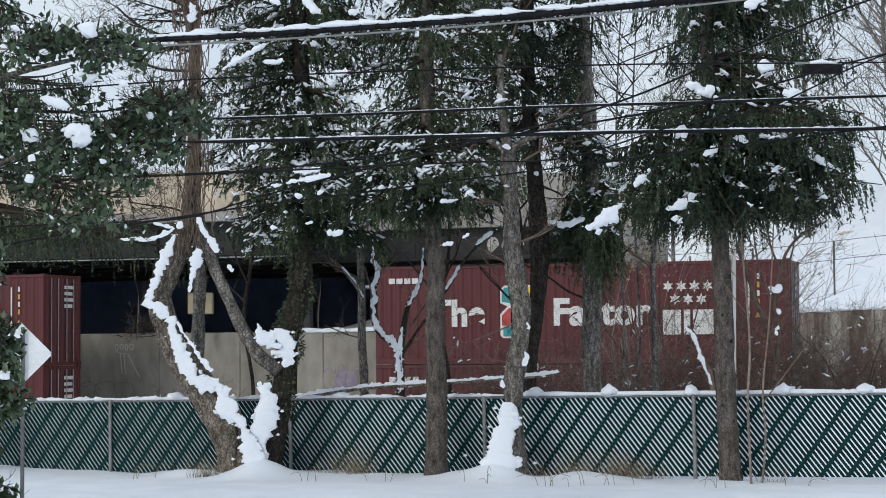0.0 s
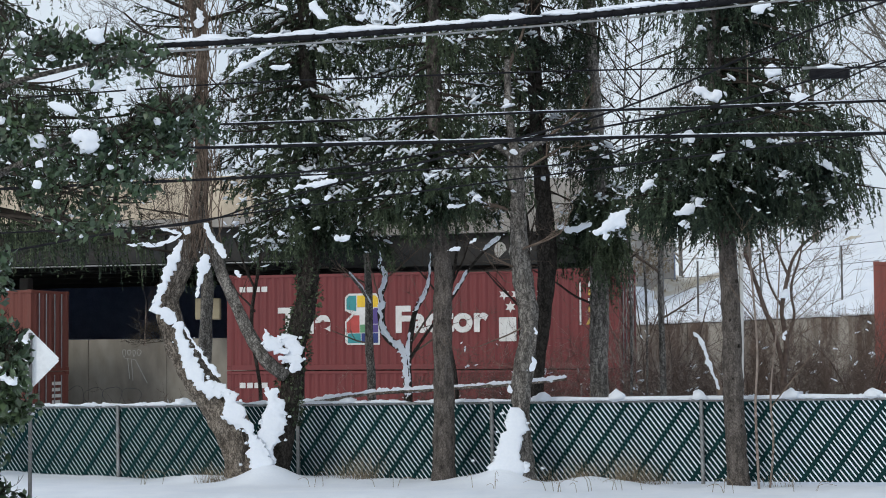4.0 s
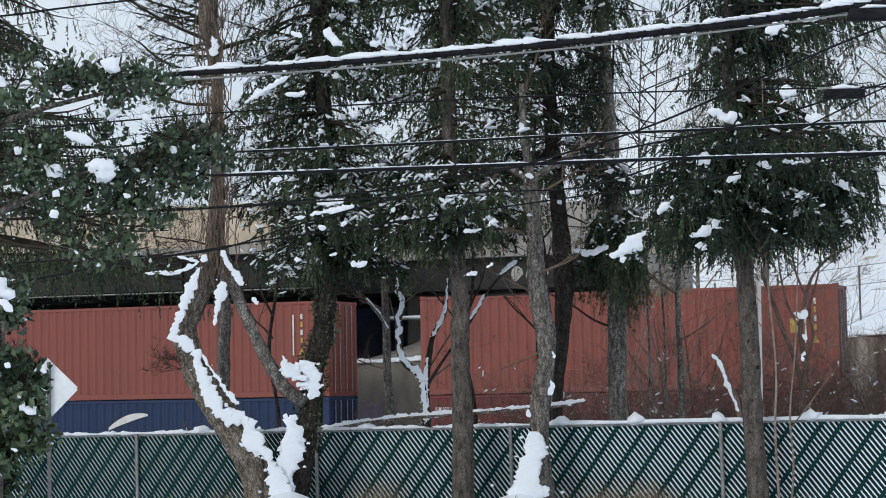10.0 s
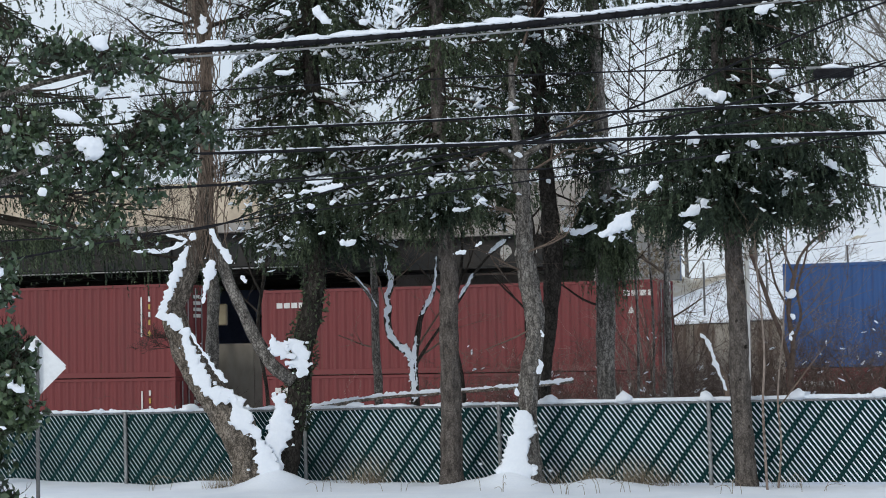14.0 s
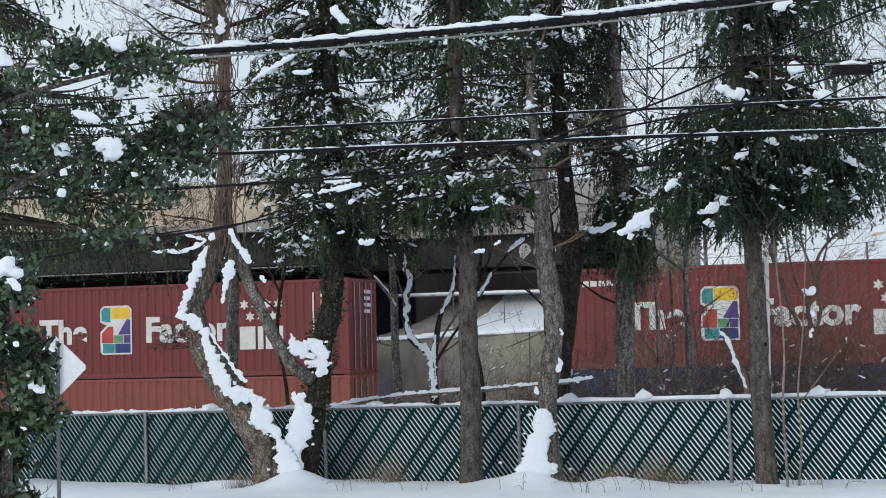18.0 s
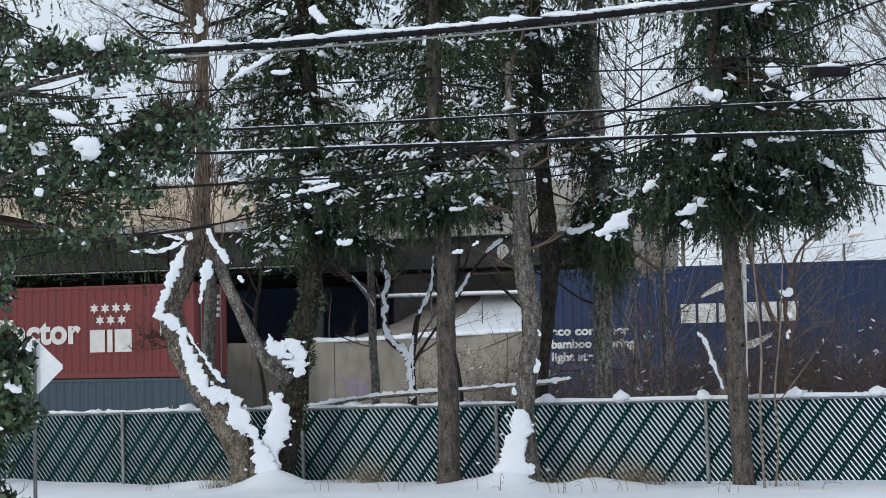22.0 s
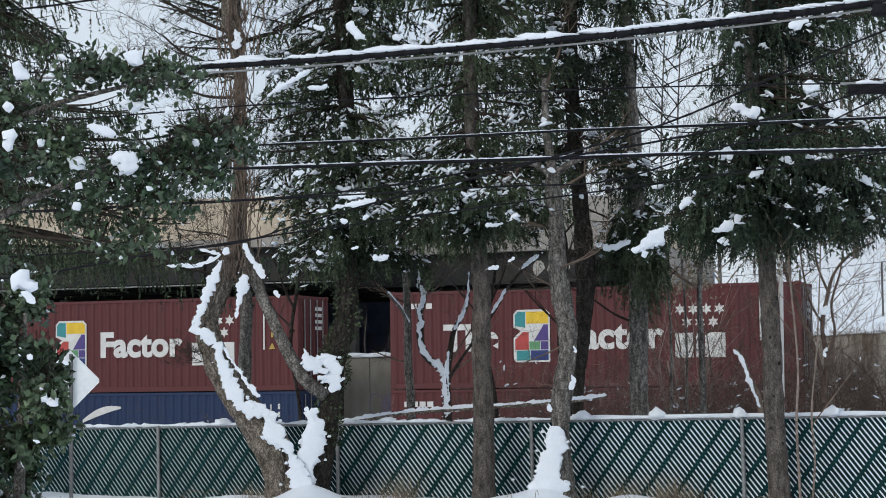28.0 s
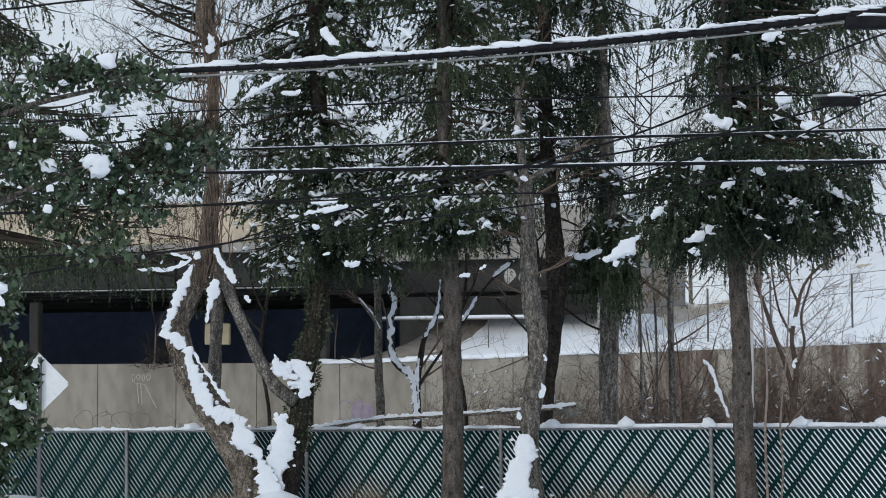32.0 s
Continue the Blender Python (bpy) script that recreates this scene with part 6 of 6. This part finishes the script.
# ---- brush between the fence and the tracks ----
def build_brush():
    rng = random.Random(77)
    spots = [(0.6, 36, 1.2), (1.3, 38, 1.5), (2.2, 35, 1.3), (2.9, 39, 1.6), (3.6, 36, 1.4), (4.4, 38, 1.7), (5.2, 35.5, 1.4), (6.0, 38, 1.7), (6.6, 36, 1.8), (7.3, 38, 1.9), (8.0, 36, 1.9), (8.8, 37, 1.9), (-0.3, 37, 1.2), (-1.6, 38, 1.1), (-3.4, 36, 1.1), (-4.6, 38, 1.2), (1.8, 41, 1.8), (5.5, 42, 2.0), (9.5, 40, 2.2), (7.0, 33.5, 1.7), (8.4, 34.2, 1.9), (0.4, 33.2, 1.5), (1.1, 34, 1.5), (2.6, 33.4, 1.6), (3.4, 34, 1.7), (3.9, 33.2, 1.6), (4.9, 34, 1.7), (5.6, 34.5, 1.8), (6.3, 34.5, 1.9), (7.6, 35, 2.0), (9.0, 34.5, 2.1), (1.7, 36.5, 1.8), (4.0, 41, 2.2), (7.8, 41, 2.3), (5.0, 37, 1.7), (5.8, 36.5, 1.8), (6.9, 37.5, 2.0), (8.3, 38, 2.1), (9.2, 38.5, 2.2), (3.3, 37.5, 1.6), (2.4, 38, 1.6)]
    for x, y, h in spots:
        heap = Heap()
        for k in range(rng.randint(10, 13)):
            bare_branches(heap, rng, (rng.uniform(-0.6, 0.6), rng.uniform(-0.4, 0.4), -0.1), (rng.uniform(-1.1, 1.1), rng.uniform(-0.5, 0.5), 1), h * rng.uniform(0.4, 0.95), rng.uniform(0.010, 0.018), 4, 2.6, (2, 3))
        b = thing("bush", pose(x, y, 0.0), "bare brown bush of tangled twigs beside the tracks", "bush", "bare bushes by the tracks")
        heap.part("twig_tangle", BRUSH if rng.random() < 0.6 else SHRUB, b)
        bits = Heap()
        for k in range(7):
            v = heap.v[rng.randrange(len(heap.v))]
            if v[2] > 0.5:
                bits.add(snow_fleck(v, (rng.uniform(-1, 1), 0.1, rng.uniform(-0.5, 0.6)), rng.uniform(0.03, 0.085), rng.uniform(0.2, 0.45), rng))
        if bits.v:
            bits.part("lodged_snow", SNOW, b, "white snow caught in the twigs")
    for x, y, h, s in ((6.15, 33.0, 3.6, 1), (6.5, 33.4, 3.0, 2), (7.9, 34.0, 3.8, 3), (8.8, 35.0, 4.6, 4), (9.6, 34.0, 4.4, 5), (5.7, 33.6, 3.0, 6), (4.75, 41.5, 6.4, 11), (5.25, 42.0, 7.0, 12), (5.7, 41.5, 6.4, 13)):
        heap, r2 = Heap(), random.Random(s + 200)
        for k in range(3):
            bare_branches(heap, r2, (r2.uniform(-0.15, 0.15), 0, -0.1), (r2.uniform(-0.5, 0.5), r2.uniform(-0.2, 0.2), 1), h * 0.5, 0.022, 3, 2.2, (2, 3))
        b = thing("shrub", pose(x, y, 0), "tall bare shrub with arching brown stems", "shrub", "tall shrubs by the tracks")
        heap.part("stem_tangle", BRUSH, b)


build_brush()


# ---- bare woods beyond the cutting ----
def build_woods():
    rng = random.Random(31)
    protos = []
    for k in range(4):
        t = thing("bare_tree", pose(0, 0, 0), "tall bare grey-brown tree beyond the cutting", "tree", "bare trees beyond the cutting")
        heap = Heap()
        limb("trunk", [(0, 0, -0.5, 0.13), (0.1, 0, 4, 0.10), (-0.1, 0.1, 8, 0.07), (0.1, 0, 12, 0.03)], BARK_GREY, t, 8, 0.1, k)
        for z in [1.5 + 0.42 * i for i in range(25)]:
            a = rng.uniform(0, 6.28)
            bare_branches(heap, rng, (0, 0, z), (math.cos(a), math.sin(a), 0.8), 3.2 * (1.2 - z / 15), 0.05, 3, 0.8, (2, 4), 3)
        heap.part("branchwork", BARK_GREY, t)
        protos.append(t)
    used = 0
    for i in range(26):
        a = -16 + 1.8 * i + rng.uniform(-0.6, 0.6)
        q = rng.uniform(34, 52) if i % 3 else rng.uniform(28, 34)
        if a < -2 and q < 25:
            q += 14
        w = TRACK @ Vector((a * (1 + (q - 10) / 90) - 2, q, 0))
        m = pose(w.x, w.y, ground_height(a, q) - 0.1, 0, 0, rng.uniform(0, 360))
        if used < 4:
            protos[used].matrix_basis = m
        else:
            copy_thing(protos[i % 4], m)
        used += 1
    for k, (a, q) in enumerate(((13, 15), (15.5, 19), (18, 14), (20.5, 20), (23, 16), (26, 19), (9.5, 21), (6.5, 24))):
        w = TRACK @ Vector((a, q, 0))
        copy_thing(protos[k % 4], pose(w.x, w.y, ground_height(a, q) - 0.1, 0, 0, 70 * k))


build_woods()


# ---- holly at the roadside ----
def holly(name, label, blobs, n, seed, stems, snow):
    """Broad glossy leaves massed round branch clusters; blobs: x, y, z, rx, ry, rz."""
    rng = np.random.default_rng(seed)
    tree = thing(name, pose(stems[0][0][0], stems[0][0][1], 0), label, "holly")
    inv = Matrix.Translation((-stems[0][0][0], -stems[0][0][1], 0))
    made = [limb("stem", s, BARK_GREY, tree, 8, 0.2, seed + i) for i, s in enumerate(stems)]
    vol = np.array([b[3] * b[5] for b in blobs])
    pick = rng.choice(len(blobs), n, p=vol / vol.sum())
    B = np.array(blobs)[pick]
    d = unit(rng.normal(0, 1, (n, 3)))
    c = B[:, :3] + d * B[:, 3:] * (rng.random((n, 1)) ** 0.45)
    # leaves gathered in sprays
    centre = c[rng.integers(0, n, n // 9)]
    c = np.concatenate([c[: n // 3], (centre[rng.integers(0, len(centre), n - n // 3)] + rng.normal(0, 0.048, (n - n // 3, 3)))])
    way = unit(rng.normal(0, 1, (n, 3)) + np.array([0.0, -0.15, -0.15]))
    side = unit(np.cross(way, rng.normal(0, 1, (n, 3))))
    up = np.cross(way, side)
    ln, wd = rng.uniform(0.055, 0.115, (n, 1)), rng.uniform(0.018, 0.036, (n, 1))
    root, tip = c, c + way * ln
    m1, m2 = c + way * ln * 0.45 + side * wd + up * wd * 0.3, c + way * ln * 0.45 - side * wd + up * wd * 0.3
    verts = np.stack([root, m1, tip, m2], axis=1).reshape(-1, 3)
    me = bpy.data.meshes.new("foliage")
    me.vertices.add(n * 4)
    me.vertices.foreach_set("co", verts.astype(np.float32).ravel())
    idx = (np.arange(n)[:, None] * 4 + np.array([0, 1, 2, 0, 2, 3])).astype(np.int32).ravel()
    me.loops.add(n * 6)
    me.loops.foreach_set("vertex_index", idx)
    me.polygons.add(n * 2)
    me.polygons.foreach_set("loop_start", np.arange(0, n * 6, 3, dtype=np.int32))
    me.materials.append(LEAF)
    me.update(calc_edges=True)
    made.append(tagged(put("foliage", me, tree, None, "glossy dark green leaves"), kind="stuff"))
    tw, r2 = Heap(), random.Random(seed)
    for b in blobs:
        for k in range(3):
            bare_branches(tw, r2, b[:3], (r2.uniform(-1, 1), r2.uniform(-1, 1), r2.uniform(-0.3, 1)), b[3] * 0.9, 0.014, 2, 0.8)
    made.append(tw.part("twig_tangle", TWIG_DARK, tree))
    dust = Heap()
    for k in range(n // 18):
        p = c[r2.randrange(n)]
        dust.add(snow_fleck(p, (r2.uniform(-1, 1), 0.1, r2.uniform(-0.6, 0.6)), r2.uniform(0.012, 0.03), r2.uniform(0.4, 0.8), r2))
    made.append(dust.part("snow_dust", SNOW, tree, "flecks of snow among the leaves"))
    for i, run in enumerate(snow):
        made.append(snow_clots(run, i + seed, 0.4).part("snow_clump", SNOW, tree, "ragged clump of white snow", True))
    for ob in made:
        ob.matrix_basis = inv


def build_hollies():
    rng = random.Random(4)
    upper = []
    # an open bank of sprays reaching in from beyond the edge
    for k in range(126):
        x = rng.uniform(-5.4, -2.15)
        top = 5.25 - 0.10 * max(0, x + 4.2) - (0.5 if x > -2.6 else 0)
        low = 3.1 + (0.75 if x > -2.75 else 0.3 * rng.random())
        z = rng.uniform(low, top)
        if 4.22 < z < 4.5 and -3.65 < x < -2.85:
            continue
        upper.append((x, rng.uniform(17.6, 18.8), z, rng.uniform(0.14, 0.3), 0.25, rng.uniform(0.09, 0.2)))
    holly("holly_tree", "dense dark green holly with clumps of snow", upper, 8600, 61,
          [[(-5.2, 18.4, -0.1, 0.12), (-5.1, 18.4, 2.0, 0.10), (-4.9, 18.3, 4.2, 0.07), (-4.7, 18.3, 5.6, 0.03)], [(-4.95, 18.3, 3.4, 0.05), (-3.9, 18.2, 3.9, 0.035), (-2.8, 18.1, 4.3, 0.02), (-2.3, 18.1, 4.4, 0.012)], [(-4.95, 18.3, 4.3, 0.045), (-4.0, 18.2, 4.7, 0.03), (-2.9, 18.1, 4.95, 0.015)]],
          HOLLY_SNOW + EDGE_SNOW)
    lower = []
    for k in range(80):
        z = rng.uniform(0.4, 2.85)
        edge = -3.46 + 0.10 * math.sin(z * 5) - (0.22 if z > 2.5 else 0)
        x = rng.uniform(-4.3, edge)
        lower.append((x, rng.uniform(15.6, 16.4), z, rng.uniform(0.10, 0.2), 0.2, rng.uniform(0.1, 0.2)))
    for k in range(16):
        z = rng.uniform(1.72, 2.3)
        lower.append((rng.uniform(-3.58, -3.36), rng.uniform(15.5, 15.9), z, 0.11, 0.14, 0.09))
    holly("holly_bush", "low dark green holly bush with snow on its top", lower, 9600, 62,
          [[(-3.8, 16.0, -0.1, 0.06), (-3.75, 16.0, 1.2, 0.05), (-3.7, 16.0, 2.6, 0.02)]], LOW_SNOW)


build_hollies()


# ---- overhead cables ----
def cable(label, run, snow_from=None, snow_to=None, seed=0, thick=1.0, twist=False):
    def onward(p, q, k):
        s = (p[2] - q[2]) / abs(p[0] - q[0])
        g = 1 if p[0] > q[0] else -1
        return (p[0] + g * k, p[1], p[2] + max(-0.05, s) * k * 0.8, p[3])

    far = [onward(run[0], run[1], k) for k in (40, 14, 5, 1.5)] + run + [onward(run[-1], run[-2], k) for k in (1.5, 5, 14, 40)]
    c = thing("overhead_cable", pose(0, 0, 0), label, "cable", "overhead cables")
    limb("cable", [(x, y, z, r * 0.95) for x, y, z, r in far], CABLE, c, 8, 0.06 if twist else 0.0, seed)
    if twist:
        limb("messenger", [(x, y - 0.02, z - 0.075, 0.013) for x, y, z, r in far], GALV, c, 6, 0)
        coil = []
        pts = np.array(run)
        for i in range(900):
            x = run[0][0] + 0.4 + i * 0.011
            z, r = np.interp(x, pts[:, 0], pts[:, 2]), np.interp(x, pts[:, 0], pts[:, 3])
            coil.append((x, 22 + r * 0.98 * math.sin(i * 0.33), z + r * 0.98 * math.cos(i * 0.33), 0.010))
        v, f = tube_data(coil, 4)
        put("lashing_wire", mesh_of("lashing_wire", v, f, CABLE, smooth=True), c)
    if snow_from is not None:
        rng = random.Random(seed)
        heap, pts = Heap(), np.array(run)
        x = snow_from
        while x < snow_to:
            w = rng.uniform(0.08, 0.26) * thick
            z, r = np.interp(x, pts[:, 0], pts[:, 2]), np.interp(x, pts[:, 0], pts[:, 3])
            if rng.random() < 0.9:
                heap.add(snow_lump(x, run[0][1], z + r * 1.15, w, r * 0.8 + 0.004, (0.018 + 0.04 * rng.random() ** 1.5) * thick, x))
            x += w * 0.9
        heap.part("snow_ridge", SNOW, c, "snow lying along the cable", True)
    return c


cable("thick bundled black cable carrying a ridge of snow", W1, -3.1, 7.2, 1, 1.05, True)
cable("black overhead cable with a dusting of snow", W2, -2.4, 6, 2, 0.14)
cable("black overhead cable with a thin line of snow", W3, -2.6, 6, 3, 0.30)
cable("thin black overhead cable", W4)
for w in (W5, W6, W7):
    cable("thin grey service wire sloping across", w)
cable("thin service wire running low through the trees", W8)
cable("thin service wire high over the holly", W9)
for x, y, z, w, h in ((5.39, 24.0, 5.62, 0.26, 0.062), (5.35, 22.0, 6.27, 0.34, 0.075)):
    b = thing("splice_case", pose(x, y, z), "dark splice case hanging on an overhead cable", "splice case", "splice cases")
    part("case", box_bm(-w, -0.07, -h, w, 0.07, h, 0.03), CABLE, b)
    part("bracket", box_bm(-w - 0.1, -0.02, h - 0.004, w * 0.2, 0.02, h + 0.03, 0.006), GALV, b)
    v, f = snow_lump(0.0, 0, h + 0.01, w * 0.8, 0.07, 0.04, x)
    put("snow_cap", mesh_of("snow_cap", v, f, SNOW, smooth=True), b, None, "snow on the case")

# ---- road sign seen from behind ----
sign = thing("road_sign", pose(-5.02, 24.9, 0), "diamond road sign seen from its blank pale back", "sign")
bm = box_bm(-0.31, -0.004, -0.31, 0.31, 0.004, 0.31)
bmesh.ops.bevel(bm, geom=[e for e in bm.edges if abs(e.verts[0].co.y - e.verts[1].co.y) > 0.005], offset=0.025, segments=3, affect="EDGES")
bmesh.ops.rotate(bm, cent=(0, 0, 0), matrix=Matrix.Rotation(radians(45), 3, "Y"), verts=bm.verts)
bmesh.ops.translate(bm, vec=(-0.17, 0.03, 1.99), verts=bm.verts)
part("sign_plate", bm, SIGN_BACK, sign)
bm = box_bm(-0.025 - 0.12, -0.035, -0.2, 0.025 - 0.12, -0.005, 2.35, 0.006)
part("post", bm, POST_GREY, sign, "dark steel post")
for z in (1.75, 2.2):
    v, f = tube_data([(-0.12, -0.05, z, 0.012), (-0.12, -0.036, z, 0.012)], 8)
    put("bolt", mesh_of("bolt", v, f, GALV), sign)

# ---- signal box by the bridge, handrail and fence on the bank ----
box = thing("signal_cabinet", pose(-7.04, 63.0, 0), "small beige equipment box on a post by the bridge", "cabinet")
part("cabinet", box_bm(-0.42, -0.2, 3.2, 0.42, 0.2, 3.92, 0.03), BEIGE, box)
part("post", box_bm(-0.06, -0.06, 2.4, 0.06, 0.06, 3.196, 0.01), GALV, box)
hr = thing("handrail", TRACK, "snow-topped pipe handrail on the bank behind the wall", "handrail")
for a in (-4, -2.2, -0.4, 1.4):
    part("post", box_bm(a - 0.015, 7.985, 2.5, a + 0.015, 8.015, 4.06, 0.004), POST_GREY, hr)
limb("rail", [(-4.2, 8, 4.06, 0.03), (1.5, 8, 4.06, 0.03)], GALV, hr, 6, 0)
limb("snow_ridge", [(-4.2, 8, 4.12, 0.04), (-2, 8, 4.12, 0.05), (0, 8, 4.12, 0.045), (1.5, 8, 4.12, 0.04)], SNOW, hr, 8, 0.3, 4, "line of snow on the rail")
bf = thing("bank_fence", TRACK, "open wire fence with dark posts on the snowy bank", "fence")
for k in range(14):
    a = 3.5 + 1.15 * k if k < 4 else 3.8 + 2.6 * (k - 2)
    g = ground_height(a, 8.5)
    part("post", box_bm(a - 0.03, 8.47, g - 0.2, a + 0.03, 8.53, g + 1.75, 0.006), POST_GREY, bf)
for dz in (1.1, 1.7):
    limb("wire", [(a, 8.5, ground_height(a, 8.5) + dz, 0.010) for a in (3.5, 9, 14, 19, 24, 30)], POST_GREY, bf, 5, 0)

# tan grass bank at the top of the slope
bank = []
for j in range(14):
    for i in range(70):
        a, q = -2.0 + i, 17 + 1.3 * j
        rise = 1.9 * (1 - math.exp(-j / 4.0)) * (0.55 + 0.45 * min(max((a - 2) / 16, 0), 1)) - (0.6 if j == 0 else 0)
        bank.append((a, q, ground_height(a, 17) - 0.1 + rise + 0.35 * noise.noise(Vector((a * 0.3, q * 0.3, 3)))))
bf2 = [(j * 70 + i, j * 70 + i + 1, (j + 1) * 70 + i + 1, (j + 1) * 70 + i) for j in range(13) for i in range(69)]
TAN = material("tan_grass", (0.50, 0.44, 0.34), (0.62, 0.60, 0.57), rough=0.95, scale=0.9, fine=9, bump=0.5)
tagged(put("bank", mesh_of("bank", bank, bf2, TAN, smooth=True), None, TRACK), "tan grassy bank streaked with snow above the slope", "bank", kind="structure")


# ---- dry weeds along the foot of the fence ----
def weeds(x, y, z, n, high, seed):
    rng = np.random.default_rng(seed)
    n = int(n * 1.1)
    base = np.stack([rng.normal(0, 0.16, n), rng.normal(0, 0.06, n), np.full(n, -0.08)], axis=1)
    way = unit(np.stack([rng.normal(0, 0.35, n), rng.normal(0, 0.2, n), np.ones(n)], axis=1))
    ln = 1.25 * high * rng.uniform(0.4, 1.0, n)
    s = unit(np.cross(way, rng.normal(0, 1, (n, 3)))) * 0.004
    tuft = thing("weed_tuft", pose(x, y, z), "tuft of dry tan weeds poking through the snow", "weeds", "dry weed tufts")
    tri_part("tuft", np.stack([base - s, base + s, base + way * ln[:, None]], axis=1), DRY, tuft)


for i, (x, y, z, n, h) in enumerate(((-0.88, 29.7, 0.05, 160, 0.5), (-1.1, 29.9, 0.03, 80, 0.4), (2.55, 28.9, 0.05, 120, 0.45), (3.2, 28.6, 0.05, 150, 0.5), (3.6, 28.5, 0.05, 90, 0.4), (-3.2, 29.5, 0.1, 120, 0.25), (-3.5, 30.4, 0.05, 80, 0.35), (1.9, 28.9, 0.1, 60, 0.35), (2.9, 28.2, 0.02, 30, 0.25), (5.3, 27.6, 0.02, 40, 0.3))):
    weeds(x, y, z, n, h, 300 + i)


def stalks(x, y, n, seed):
    """Arching dry grass stalks bent over the snow."""
    rng = random.Random(seed)
    tuft = thing("grass_stalks", pose(x, y, 0.0), "thin dry grass stalks arching over the snow", "grass", "dry grass stalks")
    for k in range(n):
        dx, h, w = rng.uniform(-0.3, 0.3), rng.uniform(0.10, 0.30), rng.uniform(-0.35, 0.35)
        limb("stalk", [(dx, 0, -0.06, 0.004), (dx + 0.15 * w, 0, h * 0.7, 0.004), (dx + 0.55 * w, 0, h, 0.0035), (dx + w, 0, h * 0.75, 0.003)], DRY, tuft, 4, 0)


for k, (x, y, n) in enumerate(((0.95, 27.6, 4), (1.9, 27.4, 5), (2.3, 27.2, 3), (3.1, 27.3, 4), (4.2, 26.6, 4), (5.6, 26.8, 3), (-1.6, 28.6, 3), (-4.3, 29.6, 4), (-0.4, 28.2, 3))):
    stalks(x, y, n, 500 + k)


# ---- oak-tan withered leaves still hanging in the brush ----
def build_withered():
    rng = np.random.default_rng(9)
    b = thing("withered_shrub", pose(5.53, 45.0, -0.9), "shrub still holding withered tan leaves", "shrub")
    heap, r2 = Heap(), random.Random(90)
    for k in range(7):
        bare_branches(heap, r2, (r2.uniform(-0.2, 0.2), 0, -0.2), (r2.uniform(-0.25, 0.25), 0, 1), 3.4, 0.03, 2, 0.5)
    heap.part("stem_tangle", SHRUB, b)
    n = 420
    c = np.stack([rng.normal(0, 0.36, n), rng.normal(0, 0.2, n), rng.normal(5.1, 0.24, n)], axis=1)
    d = unit(rng.normal(0, 1, (n, 3)))
    s = unit(np.cross(d, rng.normal(0, 1, (n, 3)))) * 0.035
    tri_part("foliage", np.stack([c - s, c + s, c + d * 0.11], axis=1), DRY, b, "withered tan leaves", "stuff")


build_withered()


# ---- movement ----
def motions():
    for ob, start, z in MOVING:
        walk(ob, [(t, TRACK @ pose(start + d, 0, z)) for t, d in RUN_KEYS])


motions()
